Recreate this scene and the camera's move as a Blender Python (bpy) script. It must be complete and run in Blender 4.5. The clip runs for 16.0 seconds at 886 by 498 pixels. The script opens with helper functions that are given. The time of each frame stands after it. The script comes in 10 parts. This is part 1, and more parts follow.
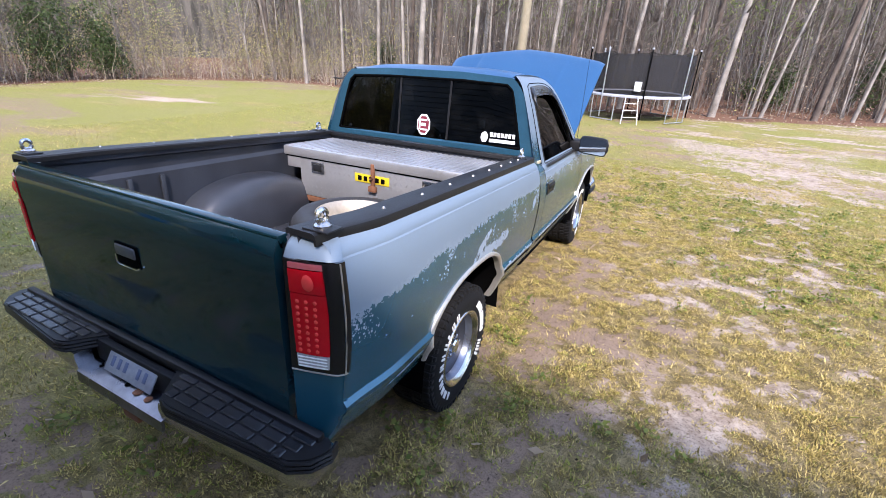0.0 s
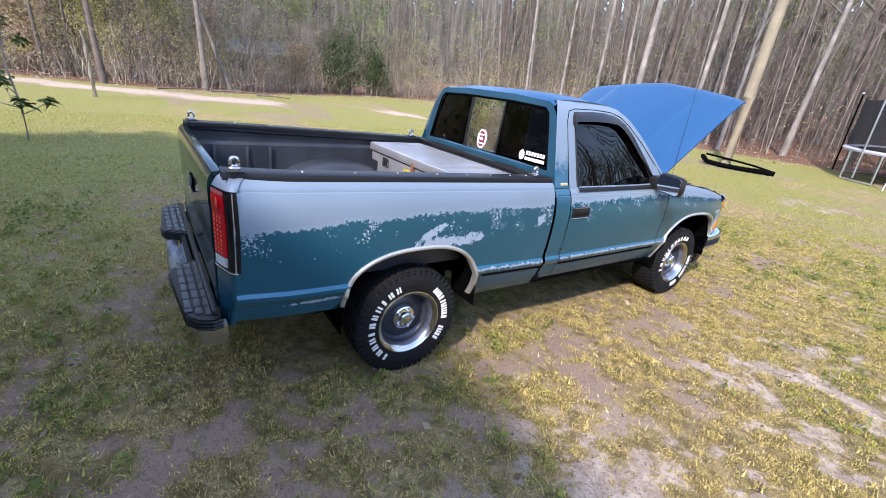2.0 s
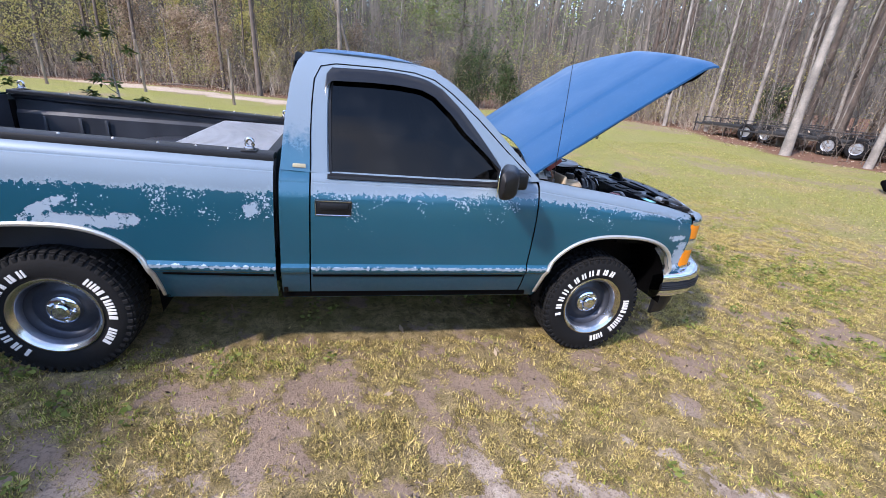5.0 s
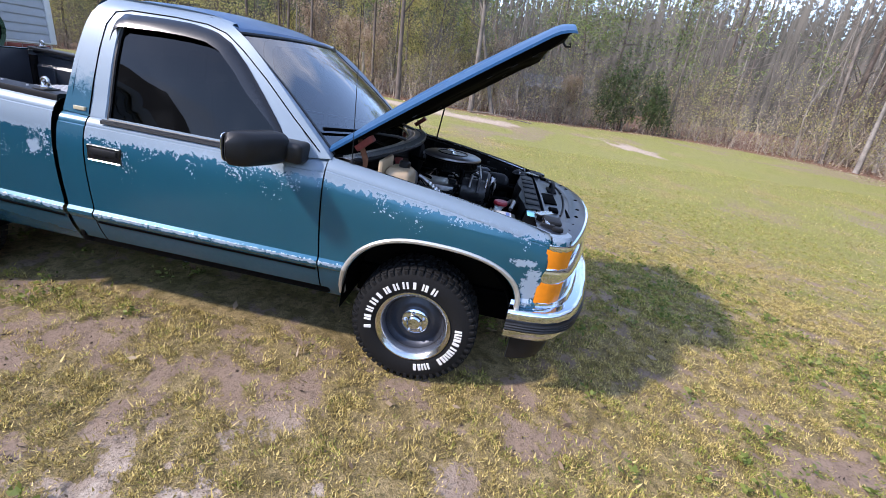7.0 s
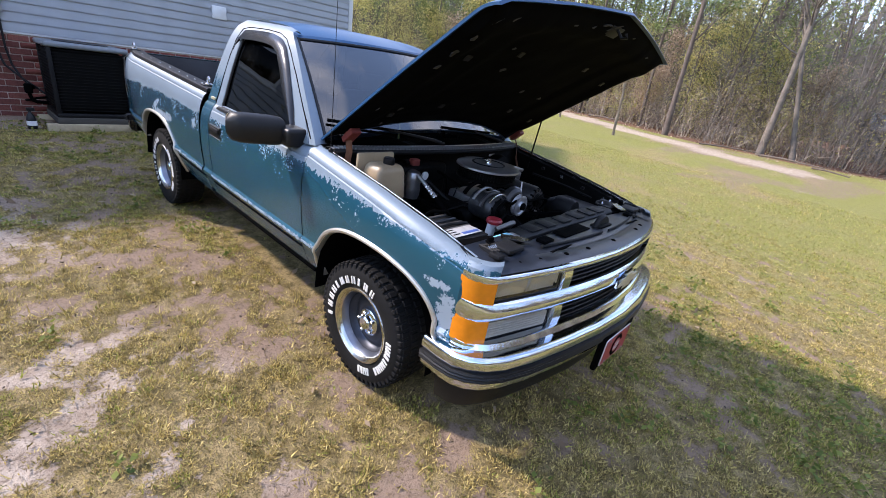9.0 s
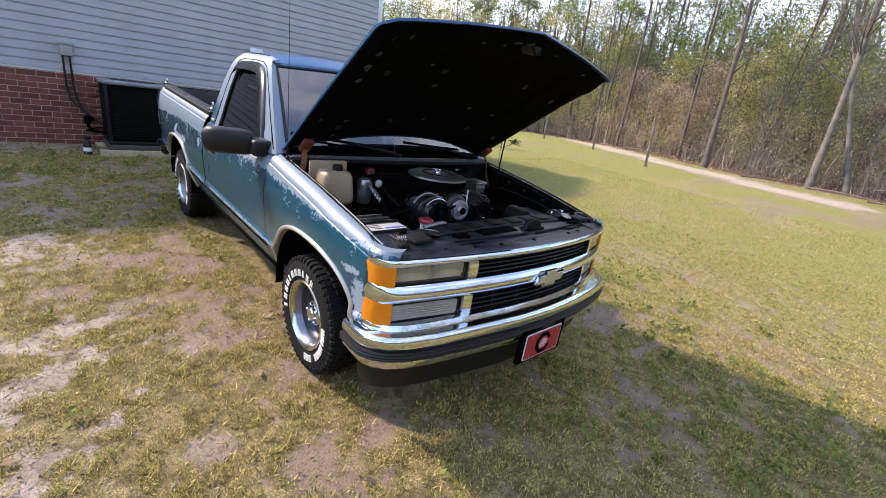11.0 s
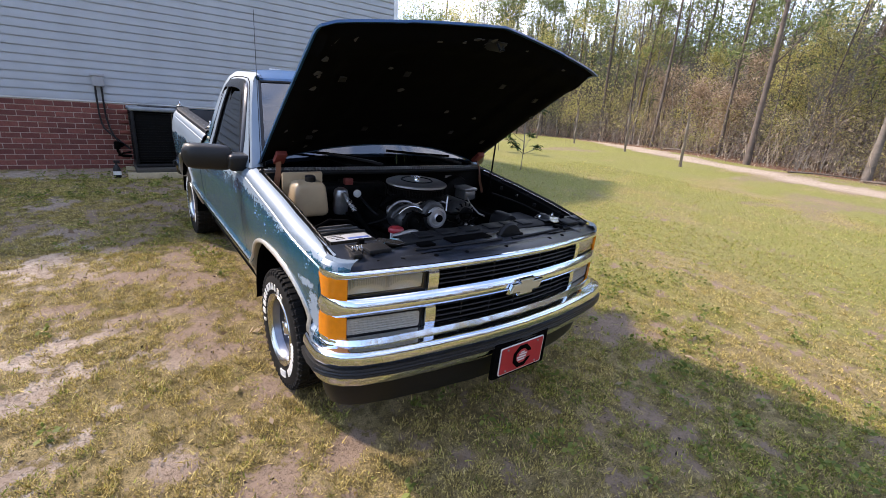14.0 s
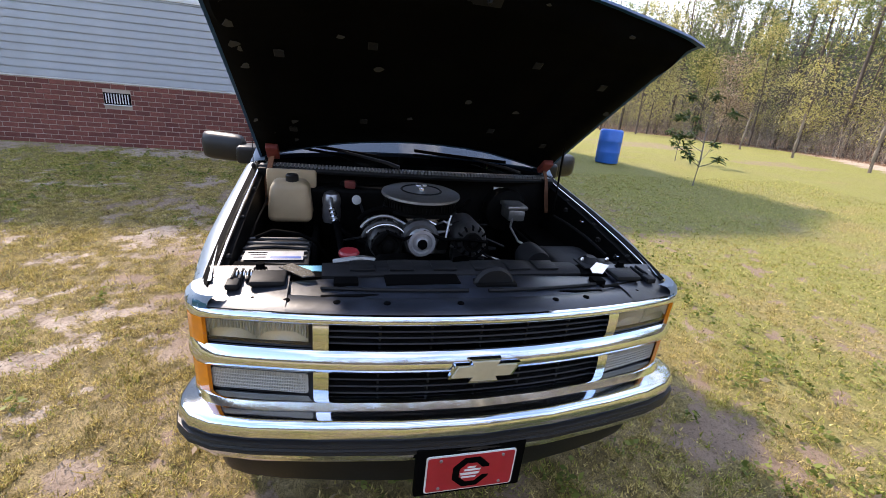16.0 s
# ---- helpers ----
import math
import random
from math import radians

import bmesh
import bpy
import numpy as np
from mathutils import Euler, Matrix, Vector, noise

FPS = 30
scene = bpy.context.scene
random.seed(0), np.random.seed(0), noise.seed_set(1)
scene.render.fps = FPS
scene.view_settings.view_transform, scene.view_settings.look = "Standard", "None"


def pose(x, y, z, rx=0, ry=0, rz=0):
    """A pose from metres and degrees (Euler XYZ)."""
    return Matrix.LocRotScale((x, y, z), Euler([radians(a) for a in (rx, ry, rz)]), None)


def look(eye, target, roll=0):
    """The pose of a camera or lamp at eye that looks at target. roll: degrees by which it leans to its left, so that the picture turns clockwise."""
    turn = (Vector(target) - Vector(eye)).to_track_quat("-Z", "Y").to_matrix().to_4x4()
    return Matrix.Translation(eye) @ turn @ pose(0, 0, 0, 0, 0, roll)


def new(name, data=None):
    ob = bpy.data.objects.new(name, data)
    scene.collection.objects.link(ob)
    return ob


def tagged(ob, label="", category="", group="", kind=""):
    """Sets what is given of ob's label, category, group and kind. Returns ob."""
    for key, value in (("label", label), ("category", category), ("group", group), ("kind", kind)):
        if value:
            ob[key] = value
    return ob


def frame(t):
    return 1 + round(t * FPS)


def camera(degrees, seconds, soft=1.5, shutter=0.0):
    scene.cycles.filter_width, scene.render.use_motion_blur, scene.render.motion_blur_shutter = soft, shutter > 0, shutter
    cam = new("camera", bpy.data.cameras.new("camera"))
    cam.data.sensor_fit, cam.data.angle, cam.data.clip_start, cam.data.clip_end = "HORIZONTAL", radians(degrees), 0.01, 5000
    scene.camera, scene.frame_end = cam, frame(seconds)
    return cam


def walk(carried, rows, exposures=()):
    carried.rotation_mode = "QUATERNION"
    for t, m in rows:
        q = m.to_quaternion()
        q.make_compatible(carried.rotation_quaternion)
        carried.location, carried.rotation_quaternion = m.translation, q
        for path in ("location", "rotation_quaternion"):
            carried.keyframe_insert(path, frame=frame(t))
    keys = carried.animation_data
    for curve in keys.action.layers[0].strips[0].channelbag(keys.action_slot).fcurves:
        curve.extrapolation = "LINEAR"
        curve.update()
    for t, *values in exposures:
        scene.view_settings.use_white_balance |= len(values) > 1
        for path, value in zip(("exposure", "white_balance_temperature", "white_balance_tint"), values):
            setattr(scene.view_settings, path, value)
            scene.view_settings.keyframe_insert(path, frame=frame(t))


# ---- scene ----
cam = camera(91.11, 16.0, soft=0.75)
PATH = [
    (0, (1.649, -1.702, 1.753), (0.831, -0.075, 0.926), 2.06),
    (0.5, (1.901, -1.462, 1.724), (0.793, -0.020, 0.892), 3.53),
    (1, (2.190, -1.272, 1.701), (0.841, -0.058, 0.861), 8.20),
    (1.5, (2.528, -1.206, 1.728), (1.064, -0.098, 0.934), 6.00),
    (2, (2.850, -1.139, 1.749), (1.336, -0.074, 0.992), 4.65),
    (2.5, (3.135, -0.812, 1.721), (1.603, 0.244, 0.986), 3.95),
    (3, (3.189, -0.455, 1.704), (1.656, 0.595, 0.964), 3.67),
    (3.5, (3.180, -0.011, 1.683), (1.611, 0.985, 0.943), 2.23),
    (4, (3.247, 0.463, 1.672), (1.596, 1.317, 0.934), 4.60),
    (4.2, (3.222, 0.641, 1.642), (1.536, 1.423, 0.904), 4.39),
    (6.3, (3.118, 2.701, 1.486), (1.257, 2.611, 0.761), 5.7),
    (6.5, (3.098, 2.893, 1.488), (1.241, 2.747, 0.762), 6.4),
    (7, (2.914, 3.289, 1.433), (1.055, 3.121, 0.714), 7.2),
    (7.5, (2.785, 3.702, 1.425), (0.997, 3.195, 0.687), 4.8),
    (8, (2.575, 4.01, 1.415), (0.877, 3.25, 0.68), 5.1),
    (8.5, (2.313, 4.271, 1.435), (0.735, 3.295, 0.688), 5.2),
    (9, (2.14, 4.542, 1.438), (0.725, 3.334, 0.706), 8.0),
    (9.5, (1.939, 4.665, 1.418), (0.572, 3.386, 0.713), 9.0),
    (9.7, (1.844, 4.717, 1.427), (0.505, 3.405, 0.73), 8.5),
    (11.8, (1.912, 5.249, 1.381), (0.618, 3.839, 0.8), 6.9),
    (12, (1.915, 5.252, 1.382), (0.623, 3.838, 0.807), 7.0),
    (12.5, (1.897, 5.257, 1.384), (0.617, 3.827, 0.821), 7.1),
    (13, (1.871, 5.248, 1.379), (0.596, 3.814, 0.817), 7.0),
    (13.5, (1.779, 5.252, 1.36), (0.516, 3.813, 0.784), 5.6),
    (14, (1.548, 5.258, 1.391), (0.377, 3.747, 0.806), 4.0),
    (14.5, (1.342, 5.182, 1.397), (0.254, 3.611, 0.806), 4.3),
    (15, (1.064, 5.021, 1.412), (0.086, 3.386, 0.805), 5.1),
    (15.5, (0.766, 5.026, 1.402), (0.037, 3.268, 0.787), 4.1),
    (16, (0.464, 5.034, 1.405), (-0.029, 3.203, 0.768), 5.2),
]
walk(cam, [(t, look(e, g, r)) for t, e, g, r in PATH], [(0, 2.23, 6600, 20), (4, 2.06, 6350, 20), (7, 1.92, 6400, 19), (9.5, 2.03, 6900, 20), (12.5, 1.96, 7350, 20), (14.5, 2.04, 7300, 20), (16, 2.22, 7400, 19)])

# ---- world, sun, exposure ----
SUN_TO = Vector((0.39, -0.65, 0.65)).normalized()
world = bpy.data.worlds.new("sky")
scene.world = world
world.use_nodes = True
wn, wl = world.node_tree.nodes, world.node_tree.links
wn.clear()
w_out = wn.new("ShaderNodeOutputWorld")
w_bg = wn.new("ShaderNodeBackground")
w_sky = wn.new("ShaderNodeTexSky")
w_sky.sky_type = "NISHITA"
w_sky.sun_disc = False
w_sky.sun_elevation = math.asin(SUN_TO.z)
w_sky.sun_rotation = math.atan2(SUN_TO.x, SUN_TO.y)
w_sky.air_density, w_sky.dust_density, w_sky.ozone_density = 1.0, 0.15, 1.0
w_co = wn.new("ShaderNodeTexCoord")
w_map = wn.new("ShaderNodeMapping")
w_map.inputs["Scale"].default_value = (1.0, 1.0, 2.6)
w_noise = wn.new("ShaderNodeTexNoise")
w_noise.inputs["Scale"].default_value = 2.3
w_noise.inputs["Detail"].default_value = 7
w_noise.inputs["Distortion"].default_value = 0.4
w_ramp = wn.new("ShaderNodeValToRGB")
w_ramp.color_ramp.elements[0].position, w_ramp.color_ramp.elements[1].position = 0.49, 0.80
w_mix = wn.new("ShaderNodeMix")
w_mix.data_type = "RGBA"
w_mix.inputs["B"].default_value = (4.3, 4.45, 4.7, 1)
wl.new(w_co.outputs["Generated"], w_map.inputs["Vector"])
wl.new(w_map.outputs["Vector"], w_noise.inputs["Vector"])
wl.new(w_noise.outputs["Fac"], w_ramp.inputs["Fac"])
wl.new(w_ramp.outputs["Color"], w_mix.inputs["Factor"])
wl.new(w_sky.outputs["Color"], w_mix.inputs["A"])
wl.new(w_mix.outputs["Result"], w_bg.inputs["Color"])
w_bg.inputs["Strength"].default_value = 0.15
wl.new(w_bg.outputs["Background"], w_out.inputs["Surface"])

sun = new("sun", bpy.data.lights.new("sun", "SUN"))
sun.data.energy = 1.75
sun.data.angle = radians(3.0)
sun.data.color = (1.0, 0.95, 0.87)
sun.matrix_world = look(SUN_TO * 60, (0, 0, 0))
scene.view_settings.exposure = 1.6


# ---- small tools ----
def lerp(a, b, t):
    return a + (b - a) * t


def smooth01(t):
    t = np.clip(t, 0.0, 1.0)
    return t * t * (3 - 2 * t)


def hash2(ix, iy, seed):
    v = np.sin(ix * 127.1 + iy * 311.7 + seed * 74.7) * 43758.5453
    return v - np.floor(v)


def vnoise(x, y, seed=0):
    """Value noise in the plane, 0 to 1."""
    x, y = np.asarray(x, float), np.asarray(y, float)
    ix, iy = np.floor(x), np.floor(y)
    fx, fy = smooth01(x - ix), smooth01(y - iy)
    a, b = hash2(ix, iy, seed), hash2(ix + 1, iy, seed)
    c, d = hash2(ix, iy + 1, seed), hash2(ix + 1, iy + 1, seed)
    return lerp(lerp(a, b, fx), lerp(c, d, fx), fy)


def fbm(x, y, seed=0, octaves=4):
    total, amp, norm = 0.0, 1.0, 0.0
    for k in range(octaves):
        total = total + amp * vnoise(x * 2**k, y * 2**k, seed + 7 * k)
        norm += amp
        amp *= 0.5
    return total / norm


def soft_clamp(v, low, high):
    mid, half = (low + high) / 2, (high - low) / 2
    return mid + half * np.tanh((np.asarray(v, float) - mid) / half)


def ground_height(x, y):
    """The yard: it falls away from the house, flattens out, and rises a little to the west."""
    x, y = np.asarray(x, float), np.asarray(y, float)
    h = -0.05 * np.where(np.abs(y) < 4, y, np.sign(y) * (4 + soft_clamp(np.abs(y) - 4, -2.0, 2.0)))
    h = h + 0.012 * np.clip(-x - 4, 0, 12)
    return h


def gz(x, y):
    return float(ground_height(x, y))


# bare patches of sand and earth: x, y, half-length, half-width, turn in degrees, strength
PATCHES = [
    (1.12, 1.35, 0.62, 0.26, 78, 1.0), (1.30, 1.02, 0.28, 0.22, 10, 0.9), (1.86, 2.2, 0.35, 0.22, 60, 0.5),
    (2.35, 2.6, 0.45, 0.2, 40, 0.55), (1.9, 0.45, 0.5, 0.24, 70, 0.6), (1.28, 0.0, 0.33, 0.2, 80, 0.75),
    (0.95, -0.5, 0.4, 0.24, 70, 0.7), (-0.35, -1.35, 0.55, 0.2, 10, 0.8), (-0.9, -1.3, 0.35, 0.25, 30, 0.8),
    (0.9, -1.6, 0.5, 0.25, 20, 0.5), (0.92, 3.75, 0.26, 0.2, 80, 0.6), (-0.1, 4.7, 0.16, 0.10, 80, 0.3),
    (2.0, 2.1, 0.5, 0.28, 75, 0.45), (1.95, 1.4, 0.35, 0.25, 80, 0.45), (1.7, -0.05, 0.35, 0.2, 20, 0.6),
    (1.66, 3.4, 0.25, 0.14, 50, 0.6), (-2.36, 5.1, 0.4, 0.16, 60, 0.4), (2.1, 3.1, 0.5, 0.22, 60, 0.6),
    (3.1, 11.3, 4.5, 1.1, 155, 0.9), (4.4, 8.7, 3.2, 0.8, 150, 0.9), 
    (-1.1, 6.8, 0.6, 0.3, 20, 0.4), (2.4, -3.5, 5.0, 0.36, 0, 1.3),
    (0.4, -2.4, 1.2, 0.5, 10, 0.7), (7.0, 5.0, 2.0, 0.9, 120, 0.7),
    (3.2, 5.4, 1.2, 0.5, 60, 0.6), (1.22, 2.35, 0.34, 0.22, 80, 0.65), (0.98, 1.85, 0.4, 0.2, 85, 0.8), (3.0, 3.6, 0.9, 0.4, 70, 0.6), (-3.4, 13.5, 1.1, 0.8, 0, 1.0),
]


def lushness(x, y):
    """Where the grass is green, 0 to 1: mostly west of the pickup and along the house."""
    x, y = np.asarray(x, float), np.asarray(y, float)
    t = fbm(x * 0.8, y * 0.8, 101) + 0.35 * (vnoise(x * 4, y * 4, 111) - 0.5) - 0.5
    t = t + 0.13 * smooth01((-0.5 - x) / 2.5) + 0.12 * smooth01((-0.8 - y) / 1.5) - 0.06 * smooth01((x - 0.8) / 0.8)
    t = t + 0.10 * smooth01((-1.0 - y) / 1.2) + 0.06 * smooth01((y - 3.4) / 1.2)
    return np.clip(0.52 + 5.0 * t, 0, 1)


TRACK = [(-36, -25), (-25, -12.6), (-19.8, -6.6), (-17.9, -2.6), (-17.2, 1.0), (-17.3, 3.2)]
SIDE_TRACK = [(-16.6, 7.7), (-12.8, 9.4), (-9.6, 10.7), (-6.2, 10.4), (-2.5, 9.4)]
STROLL = [(1.8, -2.6), (2.6, -0.5), (2.7, 1.8), (2.2, 3.6), (1.2, 4.8), (0.3, 5.0)]


def way_distance(x, y, way):
    """Metres from a line of points in the plan."""
    x, y = np.asarray(x, float), np.asarray(y, float)
    best = np.full(np.broadcast(x, y).shape, 1e9)
    for (ax, ay), (bx, by) in zip(way, way[1:]):
        dx, dy = bx - ax, by - ay
        t = np.clip(((x - ax) * dx + (y - ay) * dy) / (dx * dx + dy * dy), 0, 1)
        best = np.minimum(best, np.hypot(x - ax - t * dx, y - ay - t * dy))
    return best


def track_band(x, y):
    """The sandy track along the fence, to the west."""
    d = way_distance(x, y, TRACK) + 0.7 * (fbm(x * 0.7, y * 0.7, 131) - 0.5)
    e = way_distance(x, y, SIDE_TRACK) + 2.0 * (fbm(x * 0.8, y * 0.8, 137) - 0.5)
    return np.maximum(smooth01((1.35 - d) / 0.5), (0.30 + 0.6 * smooth01((-9.0 - x) / 4.0)) * smooth01((0.55 - e) / 0.7))


def turf_density(x, y):
    """How thick the single blades stand, 0 to 1: thinning out away from the pickup's near side."""
    return np.minimum(1.0, (2.0 / np.maximum(way_distance(x, y, STROLL), 0.5)) ** 1.7)


def bareness(x, y):
    """0 under dense grass, 1 on bare sand."""
    x, y = np.asarray(x, float), np.asarray(y, float)
    wx, wy = x + 0.25 * (vnoise(x * 3, y * 3, 5) - 0.5), y + 0.25 * (vnoise(x * 3, y * 3, 9) - 0.5)
    m = np.zeros_like(wx)
    for px, py, a, b, turn, s in PATCHES:
        c, si = math.cos(radians(turn)), math.sin(radians(turn))
        u, v = ((wx - px) * c + (wy - py) * si) / a, (-(wx - px) * si + (wy - py) * c) / b
        m = np.maximum(m, s * np.exp(-((u * u + v * v) ** 1.3)))
    near = smooth01((fbm(x * 0.9, y * 0.9, 21) - 0.60) / 0.14) * 0.6
    far = smooth01((fbm(x * 0.28, y * 0.45, 33) - 0.57) / 0.12) * 0.7 * smooth01((np.hypot(x - 1, y - 2) - 6) / 5)
    m = np.maximum(m, np.maximum(near * smooth01((9 - np.hypot(x - 1, y - 2)) / 6), far))
    m = np.maximum(m, track_band(x, y))
    m = m + 0.24 * np.exp(-(((x - 2.0) / 1.0) ** 2) - ((y - 2.4) / 2.6) ** 2)
    m = m * (1 - 0.6 * smooth01((y - 3.7) / 0.7) * smooth01((1.3 - x) / 0.8) * smooth01((8 - y) / 1.5) * smooth01((x + 5) / 1.5))
    close = smooth01((11 - np.hypot(x - 1, y - 2)) / 6)
    m = m * 0.78 + close * (2.3 * (fbm(x * 6, y * 6, 41) - 0.52) + 1.1 * (vnoise(x * 15, y * 15, 51) - 0.5) + 0.7 * (vnoise(x * 33, y * 33, 57) - 0.5))
    m = np.maximum(m, 1.1 * track_band(x, y))
    return np.clip(m, 0, 1)


# ---- materials ----
def material(name, color, rough=0.6, metal=0.0, vary=0.15, scale=30.0, bump=0.0, bump_scale=None, coat=0.0, spec=0.5, stain=0.12,
             stain_scale=3.0, coords="Object"):
    """A plain procedural surface: colour with fine grain and larger stains, and a fine relief."""
    m = bpy.data.materials.new(name)
    m.use_nodes = True
    n, l = m.node_tree.nodes, m.node_tree.links
    b = n["Principled BSDF"]
    co = n.new("ShaderNodeTexCoord")
    grain = n.new("ShaderNodeTexNoise")
    grain.inputs["Scale"].default_value = scale
    grain.inputs["Detail"].default_value = 5
    large = n.new("ShaderNodeTexNoise")
    large.inputs["Scale"].default_value = stain_scale
    large.inputs["Detail"].default_value = 4
    l.new(co.outputs[coords], grain.inputs["Vector"])
    l.new(co.outputs[coords], large.inputs["Vector"])
    mix1 = n.new("ShaderNodeMix")
    mix1.data_type = "RGBA"
    c = Vector(color)
    mix1.inputs["A"].default_value = (*(c * (1 - vary)), 1)
    mix1.inputs["B"].default_value = (*[min(1.0, v) for v in c * (1 + vary)], 1)
    l.new(grain.outputs["Fac"], mix1.inputs["Factor"])
    ramp = n.new("ShaderNodeMapRange")
    ramp.inputs["From Min"].default_value, ramp.inputs["From Max"].default_value = 0.35, 0.7
    ramp.inputs["To Min"].default_value, ramp.inputs["To Max"].default_value = 1.0 - stain, 1.0 + stain
    l.new(large.outputs["Fac"], ramp.inputs["Value"])
    mul = n.new("ShaderNodeVectorMath")
    mul.operation = "SCALE"
    l.new(mix1.outputs["Result"], mul.inputs[0])
    l.new(ramp.outputs["Result"], mul.inputs["Scale"])
    l.new(mul.outputs["Vector"], b.inputs["Base Color"])
    b.inputs["Roughness"].default_value = rough
    b.inputs["Metallic"].default_value = metal
    b.inputs["Coat Weight"].default_value = coat
    b.inputs["Coat Roughness"].default_value = 0.12
    b.inputs["Specular IOR Level"].default_value = spec
    rr = n.new("ShaderNodeMapRange")
    rr.inputs["To Min"].default_value, rr.inputs["To Max"].default_value = max(0.02, rough - 0.08), min(1.0, rough + 0.08)
    l.new(large.outputs["Fac"], rr.inputs["Value"])
    l.new(rr.outputs["Result"], b.inputs["Roughness"])
    if bump:
        bn = n.new("ShaderNodeBump")
        bn.inputs["Strength"].default_value = bump
        bn.inputs["Distance"].default_value = 0.004
        if bump_scale:
            g2 = n.new("ShaderNodeTexNoise")
            g2.inputs["Scale"].default_value = bump_scale
            g2.inputs["Detail"].default_value = 4
            l.new(co.outputs[coords], g2.inputs["Vector"])
            l.new(g2.outputs["Fac"], bn.inputs["Height"])
        else:
            l.new(grain.outputs["Fac"], bn.inputs["Height"])
        l.new(bn.outputs["Normal"], b.inputs["Normal"])
    return m


def math_node(n, l, op, a, b=None, c=None):
    k = n.new("ShaderNodeMath")
    k.operation = op
    for i, v in enumerate((a, b, c)):
        if v is None:
            continue
        if isinstance(v, (int, float)):
            k.inputs[i].default_value = v
        else:
            l.new(v, k.inputs[i])
    return k.outputs[0]


def map_range(n, l, v, a, b, c=0.0, d=1.0, kind="SMOOTHSTEP"):
    k = n.new("ShaderNodeMapRange")
    k.interpolation_type = kind
    l.new(v, k.inputs["Value"])
    for key, x in (("From Min", a), ("From Max", b), ("To Min", c), ("To Max", d)):
        k.inputs[key].default_value = x
    return k.outputs["Result"]


def noise_node(n, l, vec, scale, detail=4.0, rough=0.5):
    k = n.new("ShaderNodeTexNoise")
    k.inputs["Scale"].default_value, k.inputs["Detail"].default_value, k.inputs["Roughness"].default_value = scale, detail, rough
    l.new(vec, k.inputs["Vector"])
    return k.outputs["Fac"]


def mix_color(n, l, fac, a, b):
    k = n.new("ShaderNodeMix")
    k.data_type = "RGBA"
    for key, v in (("Factor", fac), ("A", a), ("B", b)):
        if isinstance(v, tuple):
            k.inputs[key].default_value = (*v, 1)
        elif isinstance(v, (int, float)):
            k.inputs[key].default_value = v
        else:
            l.new(v, k.inputs[key])
    return k.outputs["Result"]


